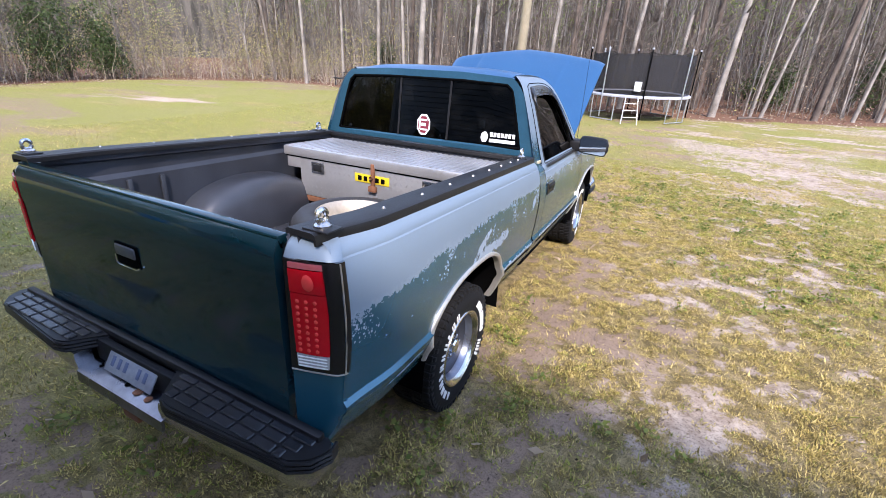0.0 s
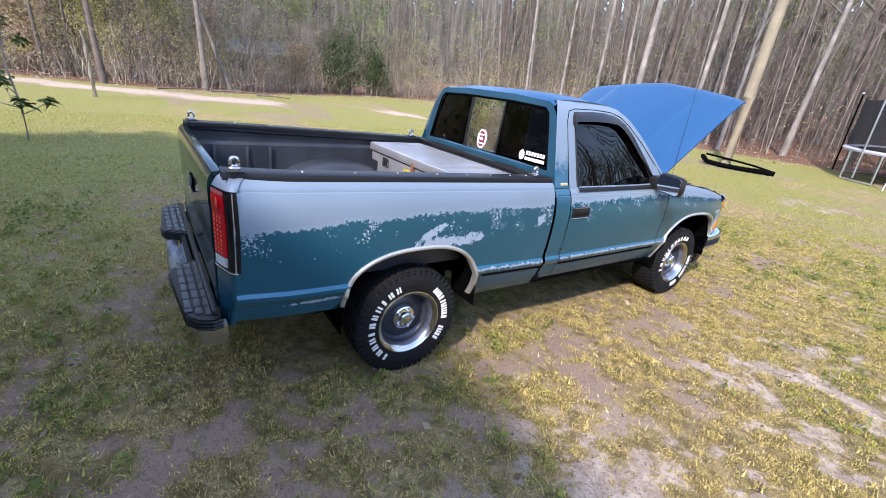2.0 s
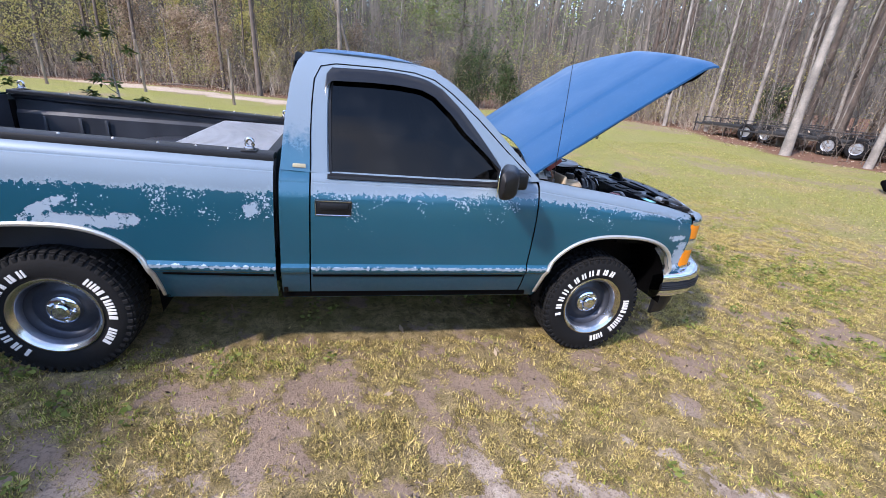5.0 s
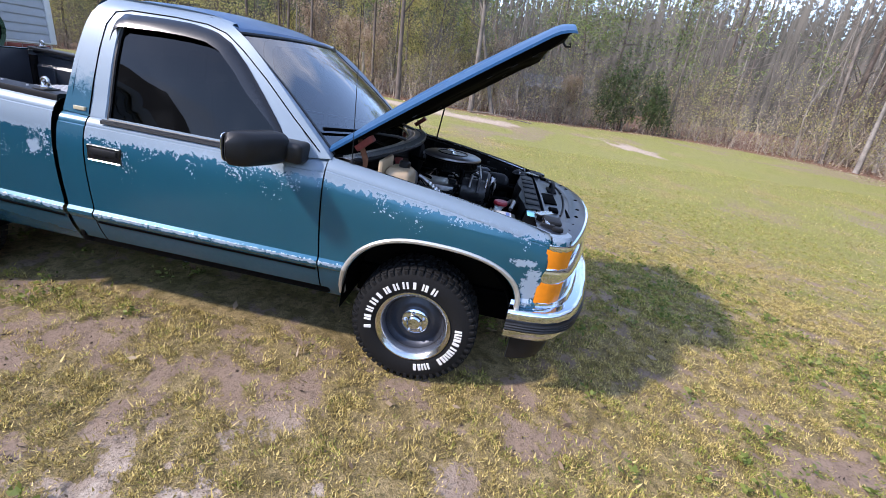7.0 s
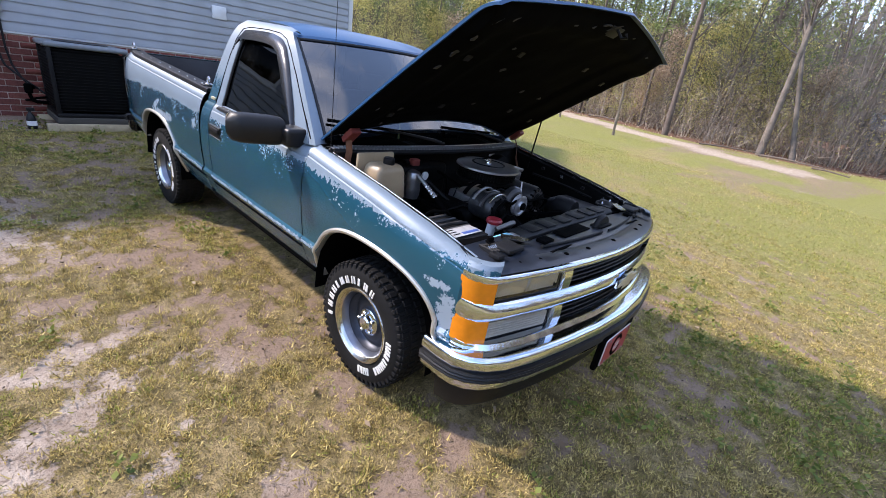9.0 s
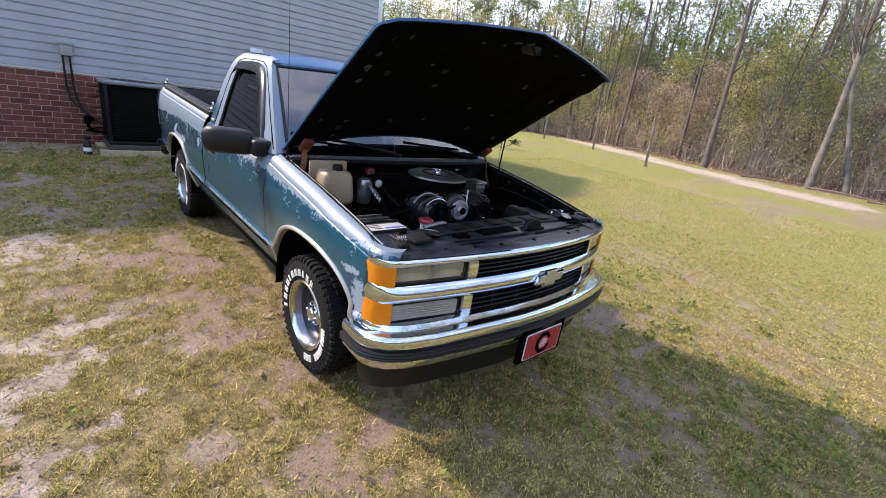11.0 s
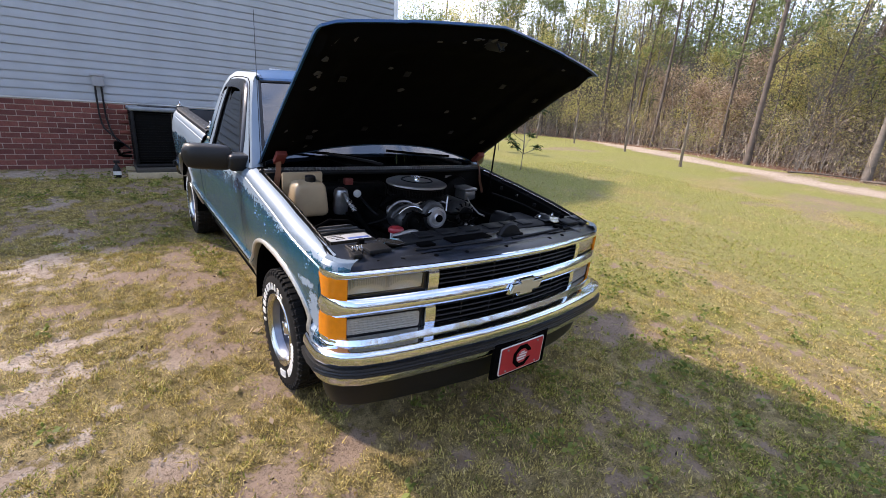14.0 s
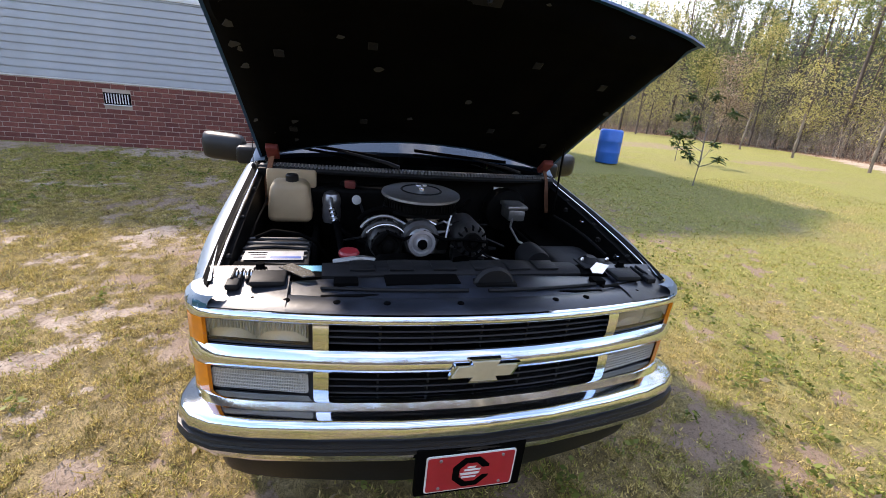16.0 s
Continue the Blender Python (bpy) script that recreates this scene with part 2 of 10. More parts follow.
def paint_material():
    """Teal metallic paint whose clear coat has peeled from the upper panels, with a ragged edge, flecks and scratches."""
    m = bpy.data.materials.new("peeling_teal_paint")
    m.use_nodes = True
    n, l = m.node_tree.nodes, m.node_tree.links
    b = n["Principled BSDF"]
    co = n.new("ShaderNodeTexCoord").outputs["Object"]
    xyz = n.new("ShaderNodeSeparateXYZ")
    l.new(co, xyz.inputs[0])
    x, y, z = xyz.outputs
    # height above which the coat is gone, falling towards the nose as the body line does
    line = math_node(n, l, "ADD", map_range(n, l, y, 2.4, 3.6, 1.020, 0.920, "LINEAR"), map_range(n, l, y, 1.0, 2.5, 0.0, 0.030, "LINEAR"))
    line = math_node(n, l, "SUBTRACT", line, map_range(n, l, y, -0.9, -0.3, 0.035, 0.0))
    rag = noise_node(n, l, co, 40.0, 7.0, 0.70)
    slow = noise_node(n, l, co, 4.5, 3.0)
    shred = noise_node(n, l, co, 30.0, 8.0, 0.78)
    edge = math_node(n, l, "ADD", line, math_node(n, l, "MULTIPLY", math_node(n, l, "SUBTRACT", rag, 0.5), 0.12))
    edge = math_node(n, l, "ADD", edge, math_node(n, l, "MULTIPLY", math_node(n, l, "SUBTRACT", slow, 0.5), 0.07))
    over = math_node(n, l, "SUBTRACT", z, edge)
    top = map_range(n, l, over, -0.0015, 0.0025)
    # flakes of two sizes, in clusters, thinning out downwards
    warp = n.new("ShaderNodeVectorMath")
    warp.operation = "ADD"
    wn3 = n.new("ShaderNodeTexNoise")
    wn3.inputs["Scale"].default_value = 45
    wn3.inputs["Detail"].default_value = 3
    l.new(co, wn3.inputs["Vector"])
    sc = n.new("ShaderNodeVectorMath")
    sc.operation = "SCALE"
    sc.inputs["Scale"].default_value = 0.022
    l.new(wn3.outputs["Color"], sc.inputs[0])
    l.new(co, warp.inputs[0])
    l.new(sc.outputs[0], warp.inputs[1])
    dens = noise_node(n, l, co, 7.0, 3.0, 0.6)
    depth = math_node(n, l, "SUBTRACT", line, z)
    near = map_range(n, l, depth, 0.36, -0.02, 0.0, 1.0, "LINEAR")
    near = math_node(n, l, "MULTIPLY", near, near)
    near = math_node(n, l, "MULTIPLY", near, map_range(n, l, y, 1.9, 2.7, 1.0, 0.65))
    fleck = None
    for cells, full in ((88.0, 0.52), (165.0, 0.50)):
        v = n.new("ShaderNodeTexVoronoi")
        v.inputs["Scale"].default_value = cells
        l.new(warp.outputs[0], v.inputs["Vector"])
        tone = n.new("ShaderNodeSeparateXYZ")
        l.new(v.outputs["Color"], tone.inputs[0])
        chance = math_node(n, l, "MULTIPLY", near, map_range(n, l, dens, 0.42, 0.66, 0.06, 0.85))
        size = math_node(n, l, "MULTIPLY", map_range(n, l, math_node(n, l, "SUBTRACT", chance, tone.outputs[0]), 0.0, 0.35), full)
        spot = map_range(n, l, math_node(n, l, "SUBTRACT", size, v.outputs["Distance"]), 0.0, 0.05)
        fleck = spot if fleck is None else math_node(n, l, "MAXIMUM", fleck, spot)

    # worn areas of their own shape: over the rear arch, the trim ridge, the front corner of the fender
    def blob(cy, cz, ry, rz, strength, lean=0.0):
        a = math_node(n, l, "DIVIDE", math_node(n, l, "SUBTRACT", y, cy), ry)
        c = math_node(n, l, "DIVIDE", math_node(n, l, "SUBTRACT", z, cz), rz)
        c = math_node(n, l, "SUBTRACT", c, math_node(n, l, "MULTIPLY", a, lean))
        d = math_node(n, l, "ADD", math_node(n, l, "MULTIPLY", a, a), math_node(n, l, "MULTIPLY", c, c))
        r = math_node(n, l, "ADD", d, math_node(n, l, "MULTIPLY", math_node(n, l, "SUBTRACT", shred, 0.47), 6.5))
        return math_node(n, l, "MULTIPLY", map_range(n, l, r, 1.02, 0.98), strength)

    worn = blob(0.19, 0.850, 0.22, 0.036, 1.0)
    for args in ((0.07, 0.915, 0.09, 0.030, 1.0, 1.5), (3.525, 0.71, 0.050, 0.105, 1.0), (0.36, 0.865, 0.09, 0.030, 1.0), (0.93, 0.93, 0.04, 0.04, 0.9),
                 (3.47, 0.835, 0.06, 0.02, 1.0), (-0.55, 0.60, 0.16, 0.010, 0.9)):
        worn = math_node(n, l, "MAXIMUM", worn, blob(*args))
    shear = math_node(n, l, "ADD", z, map_range(n, l, y, -1.0, 1.0, -0.05, 0.0, "LINEAR"))
    ridge = math_node(n, l, "SUBTRACT", 0.010, math_node(n, l, "ABSOLUTE", math_node(n, l, "SUBTRACT", shear, 0.616)))
    ridge = math_node(n, l, "ADD", ridge, math_node(n, l, "MULTIPLY", math_node(n, l, "SUBTRACT", rag, 0.52), 0.06))
    ridge = math_node(n, l, "MULTIPLY", map_range(n, l, ridge, 0.0, 0.003), map_range(n, l, y, 0.2, 0.5))
    ridge = math_node(n, l, "MULTIPLY", ridge, map_range(n, l, y, 2.62, 2.55))
    mask = math_node(n, l, "MAXIMUM", math_node(n, l, "MAXIMUM", top, fleck), math_node(n, l, "MAXIMUM", worn, ridge))
    # the cab corner behind the door keeps its coat up to the belt line
    corner = math_node(n, l, "MULTIPLY", map_range(n, l, y, 1.203, 1.201), map_range(n, l, y, 1.040, 1.042))
    corner = math_node(n, l, "MULTIPLY", corner, map_range(n, l, math_node(n, l, "ADD", z, math_node(n, l, "MULTIPLY", rag, 0.3)), 1.50, 1.36, 0.0, 0.92))
    mask = math_node(n, l, "MULTIPLY", mask, math_node(n, l, "SUBTRACT", 1.0, corner))
    grain = noise_node(n, l, co, 160.0, 3.0)
    cloud = noise_node(n, l, co, 1.7, 3.0)
    teal = mix_color(n, l, cloud, (0.008, 0.082, 0.136), (0.014, 0.114, 0.176))
    grey = mix_color(n, l, cloud, (0.140, 0.180, 0.220), (0.195, 0.240, 0.285))
    grey = mix_color(n, l, math_node(n, l, "MULTIPLY", grain, 0.35), grey, (0.16, 0.25, 0.33))
    edge_pale = mix_color(n, l, map_range(n, l, over, 0.03, -0.04, 0.0, 0.8), grey, (0.31, 0.38, 0.46))
    # rocker: shade of the turned-under sill, put in as darker, duller teal
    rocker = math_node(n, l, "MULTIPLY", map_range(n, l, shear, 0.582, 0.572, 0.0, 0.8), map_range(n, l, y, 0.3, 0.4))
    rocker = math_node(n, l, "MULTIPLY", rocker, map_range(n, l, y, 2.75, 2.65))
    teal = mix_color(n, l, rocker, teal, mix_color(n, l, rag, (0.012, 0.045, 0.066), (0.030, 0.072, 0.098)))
    l.new(mix_color(n, l, mask, teal, edge_pale), b.inputs["Base Color"])
    l.new(map_range(n, l, mask, 0, 1, 0.24, 0.46), b.inputs["Roughness"])
    dull = math_node(n, l, "SUBTRACT", 1.0, rocker)
    l.new(math_node(n, l, "MULTIPLY", map_range(n, l, mask, 0, 1, 0.42, 0.15), dull), b.inputs["Metallic"])
    l.new(math_node(n, l, "MULTIPLY", map_range(n, l, mask, 0, 1, 0.75, 0.06), dull), b.inputs["Coat Weight"])
    b.inputs["Specular IOR Level"].default_value = 0.4
    b.inputs["Coat Roughness"].default_value = 0.20
    bn = n.new("ShaderNodeBump")
    bn.inputs["Strength"].default_value = 0.35
    bn.inputs["Distance"].default_value = 0.0006
    bn.invert = True
    l.new(mask, bn.inputs["Height"])
    l.new(bn.outputs["Normal"], b.inputs["Normal"])
    return m


def blue_material():
    """Faded blue top panels, chalky, with paler streaks."""
    m = bpy.data.materials.new("faded_blue_paint")
    m.use_nodes = True
    n, l = m.node_tree.nodes, m.node_tree.links
    b = n["Principled BSDF"]
    co = n.new("ShaderNodeTexCoord").outputs["Object"]
    xyz = n.new("ShaderNodeSeparateXYZ")
    l.new(co, xyz.inputs[0])
    cloud = noise_node(n, l, co, 2.1, 4.0)
    fine = noise_node(n, l, co, 70.0, 5.0, 0.7)
    col = mix_color(n, l, cloud, (0.008, 0.052, 0.136), (0.017, 0.082, 0.188))
    col = mix_color(n, l, map_range(n, l, fine, 0.58, 0.74, 0, 0.25), col, (0.22, 0.33, 0.46))
    l.new(col, b.inputs["Base Color"])
    l.new(map_range(n, l, cloud, 0.3, 0.7, 0.34, 0.5), b.inputs["Roughness"])
    b.inputs["Metallic"].default_value = 0.1
    b.inputs["Specular IOR Level"].default_value = 0.3
    b.inputs["Coat Weight"].default_value = 0.06
    b.inputs["Coat Roughness"].default_value = 0.2
    return m


def glass_material(name, tint, gloss=0.03, clear=0.5, base_gloss=0.05):
    """Tinted glass: dark see-through with real mirror gloss by Fresnel."""
    m = bpy.data.materials.new(name)
    m.use_nodes = True
    n, l = m.node_tree.nodes, m.node_tree.links
    n.remove(n["Principled BSDF"])
    out = n["Material Output"]
    tr = n.new("ShaderNodeBsdfTransparent")
    tr.inputs["Color"].default_value = (*[v * clear for v in tint], 1)
    gl = n.new("ShaderNodeBsdfGlossy")
    gl.inputs["Roughness"].default_value = gloss
    gl.inputs["Color"].default_value = (1, 1, 1, 1)
    fr = n.new("ShaderNodeFresnel")
    fr.inputs["IOR"].default_value = 1.5
    mx = n.new("ShaderNodeMixShader")
    co = n.new("ShaderNodeTexCoord").outputs["Object"]
    dust = noise_node(n, l, co, 6.0, 5.0)
    l.new(math_node(n, l, "MAXIMUM", math_node(n, l, "ADD", fr.outputs[0], base_gloss), 0.0), mx.inputs["Fac"])
    l.new(tr.outputs[0], mx.inputs[1])
    l.new(gl.outputs[0], mx.inputs[2])
    df = n.new("ShaderNodeBsdfDiffuse")
    df.inputs["Color"].default_value = (0.35, 0.36, 0.36, 1)
    mx2 = n.new("ShaderNodeMixShader")
    l.new(map_range(n, l, dust, 0.45, 0.75, 0.0, 0.012), mx2.inputs["Fac"])
    l.new(mx.outputs[0], mx2.inputs[1])
    l.new(df.outputs[0], mx2.inputs[2])
    l.new(mx2.outputs[0], out.inputs["Surface"])
    return m


def lens_material(name, color, rough=0.12, ridges=0.0, coat=0.3, spec=0.35):
    """Moulded plastic lens: coloured, glossy, with fine moulded ribs."""
    m = bpy.data.materials.new(name)
    m.use_nodes = True
    n, l = m.node_tree.nodes, m.node_tree.links
    b = n["Principled BSDF"]
    co = n.new("ShaderNodeTexCoord").outputs["Object"]
    g = noise_node(n, l, co, 40.0, 3.0)
    c = Vector(color)
    l.new(mix_color(n, l, g, tuple(c * 0.75), tuple(c)), b.inputs["Base Color"])
    b.inputs["Roughness"].default_value = rough
    b.inputs["Coat Weight"].default_value = coat
    b.inputs["Specular IOR Level"].default_value = spec
    b.inputs["Subsurface Weight"].default_value = 0.0
    if ridges:
        w = n.new("ShaderNodeTexWave")
        w.wave_type, w.bands_direction = "BANDS", "X"
        w.inputs["Scale"].default_value = ridges
        w.inputs["Distortion"].default_value = 0.0
        l.new(co, w.inputs["Vector"])
        bn = n.new("ShaderNodeBump")
        bn.inputs["Strength"].default_value = 0.5
        bn.inputs["Distance"].default_value = 0.003
        l.new(w.outputs["Fac"], bn.inputs["Height"])
        l.new(bn.outputs["Normal"], b.inputs["Normal"])
    return m


def ground_material():
    """Sandy soil, brown earth and thin turf, blended by the bare attribute of the sheet."""
    m = bpy.data.materials.new("sandy_yard")
    m.use_nodes = True
    n, l = m.node_tree.nodes, m.node_tree.links
    b = n["Principled BSDF"]
    co = n.new("ShaderNodeTexCoord").outputs["Object"]
    at = n.new("ShaderNodeAttribute")
    at.attribute_name = "bare"
    bare = at.outputs["Fac"]
    lt = n.new("ShaderNodeAttribute")
    lt.attribute_name = "litter"
    litter = lt.outputs["Fac"]
    f1 = noise_node(n, l, co, 90.0, 6.0, 0.65)
    f2 = noise_node(n, l, co, 9.0, 5.0, 0.6)
    f3 = noise_node(n, l, co, 0.55, 4.0)
    f4 = noise_node(n, l, co, 210.0, 4.0, 0.75)
    sand = mix_color(n, l, map_range(n, l, f2, 0.3, 0.7), (0.275, 0.208, 0.158), (0.500, 0.410, 0.330))
    earth = mix_color(n, l, f2, (0.180, 0.122, 0.088), (0.345, 0.250, 0.182))
    place = n.new("ShaderNodeSeparateXYZ")
    l.new(co, place.inputs[0])
    earthy = math_node(n, l, "ADD", map_range(n, l, place.outputs[0], 2.3, 1.2, -0.10, 0.16, "LINEAR"), math_node(n, l, "MULTIPLY", math_node(n, l, "SUBTRACT", f2, 0.5), 0.25))
    soil = mix_color(n, l, map_range(n, l, math_node(n, l, "ADD", f3, earthy), 0.42, 0.60), sand, earth)
    soil = mix_color(n, l, map_range(n, l, f1, 0.50, 0.68, 0, 0.75), soil, (0.085, 0.060, 0.042))
    soil = mix_color(n, l, map_range(n, l, noise_node(n, l, co, 38.0, 5.0, 0.7), 0.53, 0.63, 0, 0.55), soil, (0.120, 0.084, 0.056))
    trk = n.new("ShaderNodeAttribute")
    trk.attribute_name = "track"
    pale = mix_color(n, l, map_range(n, l, f2, 0.3, 0.7), (0.33, 0.255, 0.185), (0.47, 0.38, 0.295))
    soil = mix_color(n, l, trk.outputs["Fac"], soil, pale)
    grass = mix_color(n, l, map_range(n, l, f1, 0.35, 0.65), (0.240, 0.205, 0.060), (0.400, 0.335, 0.130))
    grass = mix_color(n, l, map_range(n, l, f3, 0.42, 0.62), grass, (0.350, 0.270, 0.135))
    grass = mix_color(n, l, map_range(n, l, f4, 0.46, 0.60, 0, 0.75), grass, (0.085, 0.070, 0.026))
    f5 = noise_node(n, l, co, 26.0, 5.0, 0.62)
    k = math_node(n, l, "ADD", bare, math_node(n, l, "MULTIPLY", math_node(n, l, "SUBTRACT", f1, 0.5), 1.2))
    k = math_node(n, l, "ADD", k, math_node(n, l, "MULTIPLY", math_node(n, l, "SUBTRACT", f5, 0.53), 1.6))
    turf = n.new("ShaderNodeAttribute")
    turf.attribute_name = "turf"
    lush = n.new("ShaderNodeAttribute")
    lush.attribute_name = "lush"
    lively = mix_color(n, l, map_range(n, l, f1, 0.35, 0.65), (0.130, 0.155, 0.030), (0.270, 0.275, 0.075))
    grass = mix_color(n, l, math_node(n, l, "MULTIPLY", lush.outputs["Fac"], 0.6), grass, lively)
    thatch = mix_color(n, l, map_range(n, l, f2, 0.35, 0.65), (0.190, 0.140, 0.058), (0.400, 0.300, 0.150))
    # dark specks: soil shadow between the blades, put into the thatch colour
    thatch = mix_color(n, l, map_range(n, l, f4, 0.47, 0.58, 0, 0.85), thatch, (0.048, 0.040, 0.020))
    grass = mix_color(n, l, turf.outputs["Fac"], grass, thatch)
    # wider dark gaps among the tufts, painted shade as well
    grass = mix_color(n, l, map_range(n, l, f5, 0.52, 0.62, 0, 0.55), grass, (0.058, 0.050, 0.020))
    # broken sandy patches of the open yard
    sd = n.new("ShaderNodeAttribute")
    sd.attribute_name = "sandy"
    stretch = n.new("ShaderNodeMapping")
    stretch.inputs["Rotation"].default_value = (0, 0, radians(25))
    stretch.inputs["Scale"].default_value = (0.55, 1.0, 1.0)
    l.new(co, stretch.inputs["Vector"])
    broken = map_range(n, l, noise_node(n, l, stretch.outputs["Vector"], 1.15, 9.0, 0.68), 0.50, 0.57)
    k = math_node(n, l, "MAXIMUM", k, math_node(n, l, "MULTIPLY", math_node(n, l, "MULTIPLY", broken, sd.outputs["Fac"]), math_node(n, l, "ADD", 0.25, f1)))
    col = mix_color(n, l, map_range(n, l, k, 0.40, 0.54), grass, soil)
    leaf = mix_color(n, l, f1, (0.090, 0.046, 0.028), (0.235, 0.130, 0.085))
    col = mix_color(n, l, map_range(n, l, math_node(n, l, "ADD", litter, math_node(n, l, "MULTIPLY", math_node(n, l, "SUBTRACT", f2, 0.5), 0.6)), 0.3, 0.7), col, leaf)
    l.new(col, b.inputs["Base Color"])
    b.inputs["Roughness"].default_value = 0.95
    b.inputs["Specular IOR Level"].default_value = 0.15
    bn = n.new("ShaderNodeBump")
    bn.inputs["Strength"].default_value = 0.8
    bn.inputs["Distance"].default_value = 0.012
    l.new(math_node(n, l, "ADD", f1, math_node(n, l, "MULTIPLY", f4, 0.5)), bn.inputs["Height"])
    l.new(bn.outputs["Normal"], b.inputs["Normal"])
    return m


def island_material(name, low, high, rough=0.8, trans=0.0, third=None, clumps=0.0):
    """For many small pieces in one mesh: each takes its own tone."""
    m = bpy.data.materials.new(name)
    m.use_nodes = True
    n, l = m.node_tree.nodes, m.node_tree.links
    b = n["Principled BSDF"]
    g = n.new("ShaderNodeNewGeometry")
    r = n.new("ShaderNodeValToRGB")
    e = r.color_ramp.elements
    e[0].color, e[1].color = (*low, 1), (*high, 1)
    if third:
        k = e.new(0.6)
        k.color = (*third, 1)
    l.new(g.outputs["Random Per Island"], r.inputs["Fac"])
    tone = r.outputs["Color"]
    if clumps:
        # darker tufts among the paler ones
        place = n.new("ShaderNodeTexCoord").outputs["Object"]
        tone = mix_color(n, l, map_range(n, l, noise_node(n, l, place, 17.0, 4.0, 0.62), 0.48, 0.62, 0, clumps), tone, tuple(0.42 * v for v in low))
    l.new(tone, b.inputs["Base Color"])
    b.inputs["Roughness"].default_value = rough
    b.inputs["Specular IOR Level"].default_value = 0.2
    if trans:
        t = n.new("ShaderNodeBsdfTranslucent")
        l.new(tone, t.inputs["Color"])
        mx = n.new("ShaderNodeMixShader")
        mx.inputs["Fac"].default_value = trans
        l.new(b.outputs[0], mx.inputs[1])
        l.new(t.outputs[0], mx.inputs[2])
        l.new(mx.outputs[0], n["Material Output"].inputs["Surface"])
    return m


def object_tone(name, low, high, rough=0.8, bump=0.3, scale=60.0):
    """For repeated pieces: each object takes its own tone."""
    m = bpy.data.materials.new(name)
    m.use_nodes = True
    n, l = m.node_tree.nodes, m.node_tree.links
    b = n["Principled BSDF"]
    o = n.new("ShaderNodeObjectInfo")
    co = n.new("ShaderNodeTexCoord").outputs["Object"]
    f = noise_node(n, l, co, scale, 5.0)
    col = mix_color(n, l, o.outputs["Random"], low, high)
    col = mix_color(n, l, map_range(n, l, f, 0.35, 0.75, 0, 0.5), col, tuple(v * 0.55 for v in low))
    l.new(col, b.inputs["Base Color"])
    b.inputs["Roughness"].default_value = rough
    bn = n.new("ShaderNodeBump")
    bn.inputs["Strength"].default_value = bump
    bn.inputs["Distance"].default_value = 0.004
    l.new(f, bn.inputs["Height"])
    l.new(bn.outputs["Normal"], b.inputs["Normal"])
    return m


PAINT = paint_material()
BLUE = blue_material()
TEAL_DARK = material("dark_teal_gate_paint", (0.003, 0.022, 0.029), 0.06, 0.0, 0.1, 120, coat=0.0, spec=0.40)
CHROME = material("chrome", (0.70, 0.76, 0.84), 0.10, 1.0, 0.03, 60, stain=0.06)
DULL_CHROME = material("pitted_chrome", (0.55, 0.55, 0.55), 0.24, 1.0, 0.12, 90, bump=0.15)
BRIGHT_TRIM = material("weathered_bright_trim", (0.52, 0.50, 0.46), 0.38, 0.7, 0.15, 80)
RUBBER = material("tyre_rubber", (0.0075, 0.0075, 0.008), 0.78, 0, 0.25, 90, 0.25, spec=0.2)
BLACK = material("black_plastic", (0.009, 0.009, 0.010), 0.42, 0, 0.2, 200, 0.15, spec=0.3)
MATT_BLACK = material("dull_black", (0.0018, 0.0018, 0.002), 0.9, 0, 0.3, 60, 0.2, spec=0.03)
LINER = material("black_bed_liner", (0.026, 0.029, 0.037), 0.36, 0, 0.2, 160, 0.3, stain=0.3)
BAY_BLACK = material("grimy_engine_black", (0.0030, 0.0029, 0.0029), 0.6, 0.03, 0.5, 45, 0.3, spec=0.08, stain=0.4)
BAY_GREY = material("dusty_grey_black_plastic", (0.011, 0.0115, 0.013), 0.55, 0, 0.25, 70, 0.2, spec=0.18, stain=0.3)
DARK_ALU = material("grimy_dark_aluminium", (0.060, 0.060, 0.063), 0.45, 0.5, 0.4, 50, 0.3, stain=0.45)
ALU = material("cast_aluminium", (0.33, 0.33, 0.33), 0.42, 0.85, 0.25, 60, 0.2, stain=0.3)
DIAMOND = material("aluminium_tread_plate", (0.44, 0.44, 0.45), 0.40, 0.7, 0.1, 120, 0.1)
RUST = material("rusty_iron", (0.17, 0.07, 0.035), 0.85, 0.15, 0.5, 50, 0.5, stain=0.35)
RUST_RED = material("red_primer_steel", (0.20, 0.035, 0.028), 0.65, 0.1, 0.3, 60, 0.3)
YELLOW = material("yellow_badge", (0.55, 0.42, 0.02), 0.4, 0, 0.1, 60)
WHITE = material("white_vinyl", (0.72, 0.73, 0.74), 0.5, 0, 0.05, 60)
TYRE_WHITE = material("raised_white_rubber", (0.62, 0.61, 0.58), 0.7, 0, 0.1, 90)
RED = material("red_sign_paint", (0.42, 0.018, 0.030), 0.35, 0, 0.1, 60, coat=0.4)
MAROON = material("maroon_vinyl", (0.13, 0.008, 0.020), 0.45, 0, 0.1, 60)
GOLD = material("worn_gold_emblem", (0.46, 0.40, 0.27), 0.50, 0.0, 0.1, 60)
TANK = material("yellowed_plastic", (0.42, 0.31, 0.19), 0.45, 0, 0.1, 18, stain=0.2)
STICK_BLUE = material("light_blue_label", (0.16, 0.45, 0.58), 0.5, 0, 0.1, 60)
CAP_RED = material("red_cap_plastic", (0.27, 0.016, 0.022), 0.4, 0, 0.1, 60)
AMBER = lens_material("amber_lens", (0.80, 0.24, 0.012), 0.15, 0.0)
RED_LENS = lens_material("red_lens", (0.58, 0.006, 0.014), 0.10, 0.0, 0.25, 0.3)
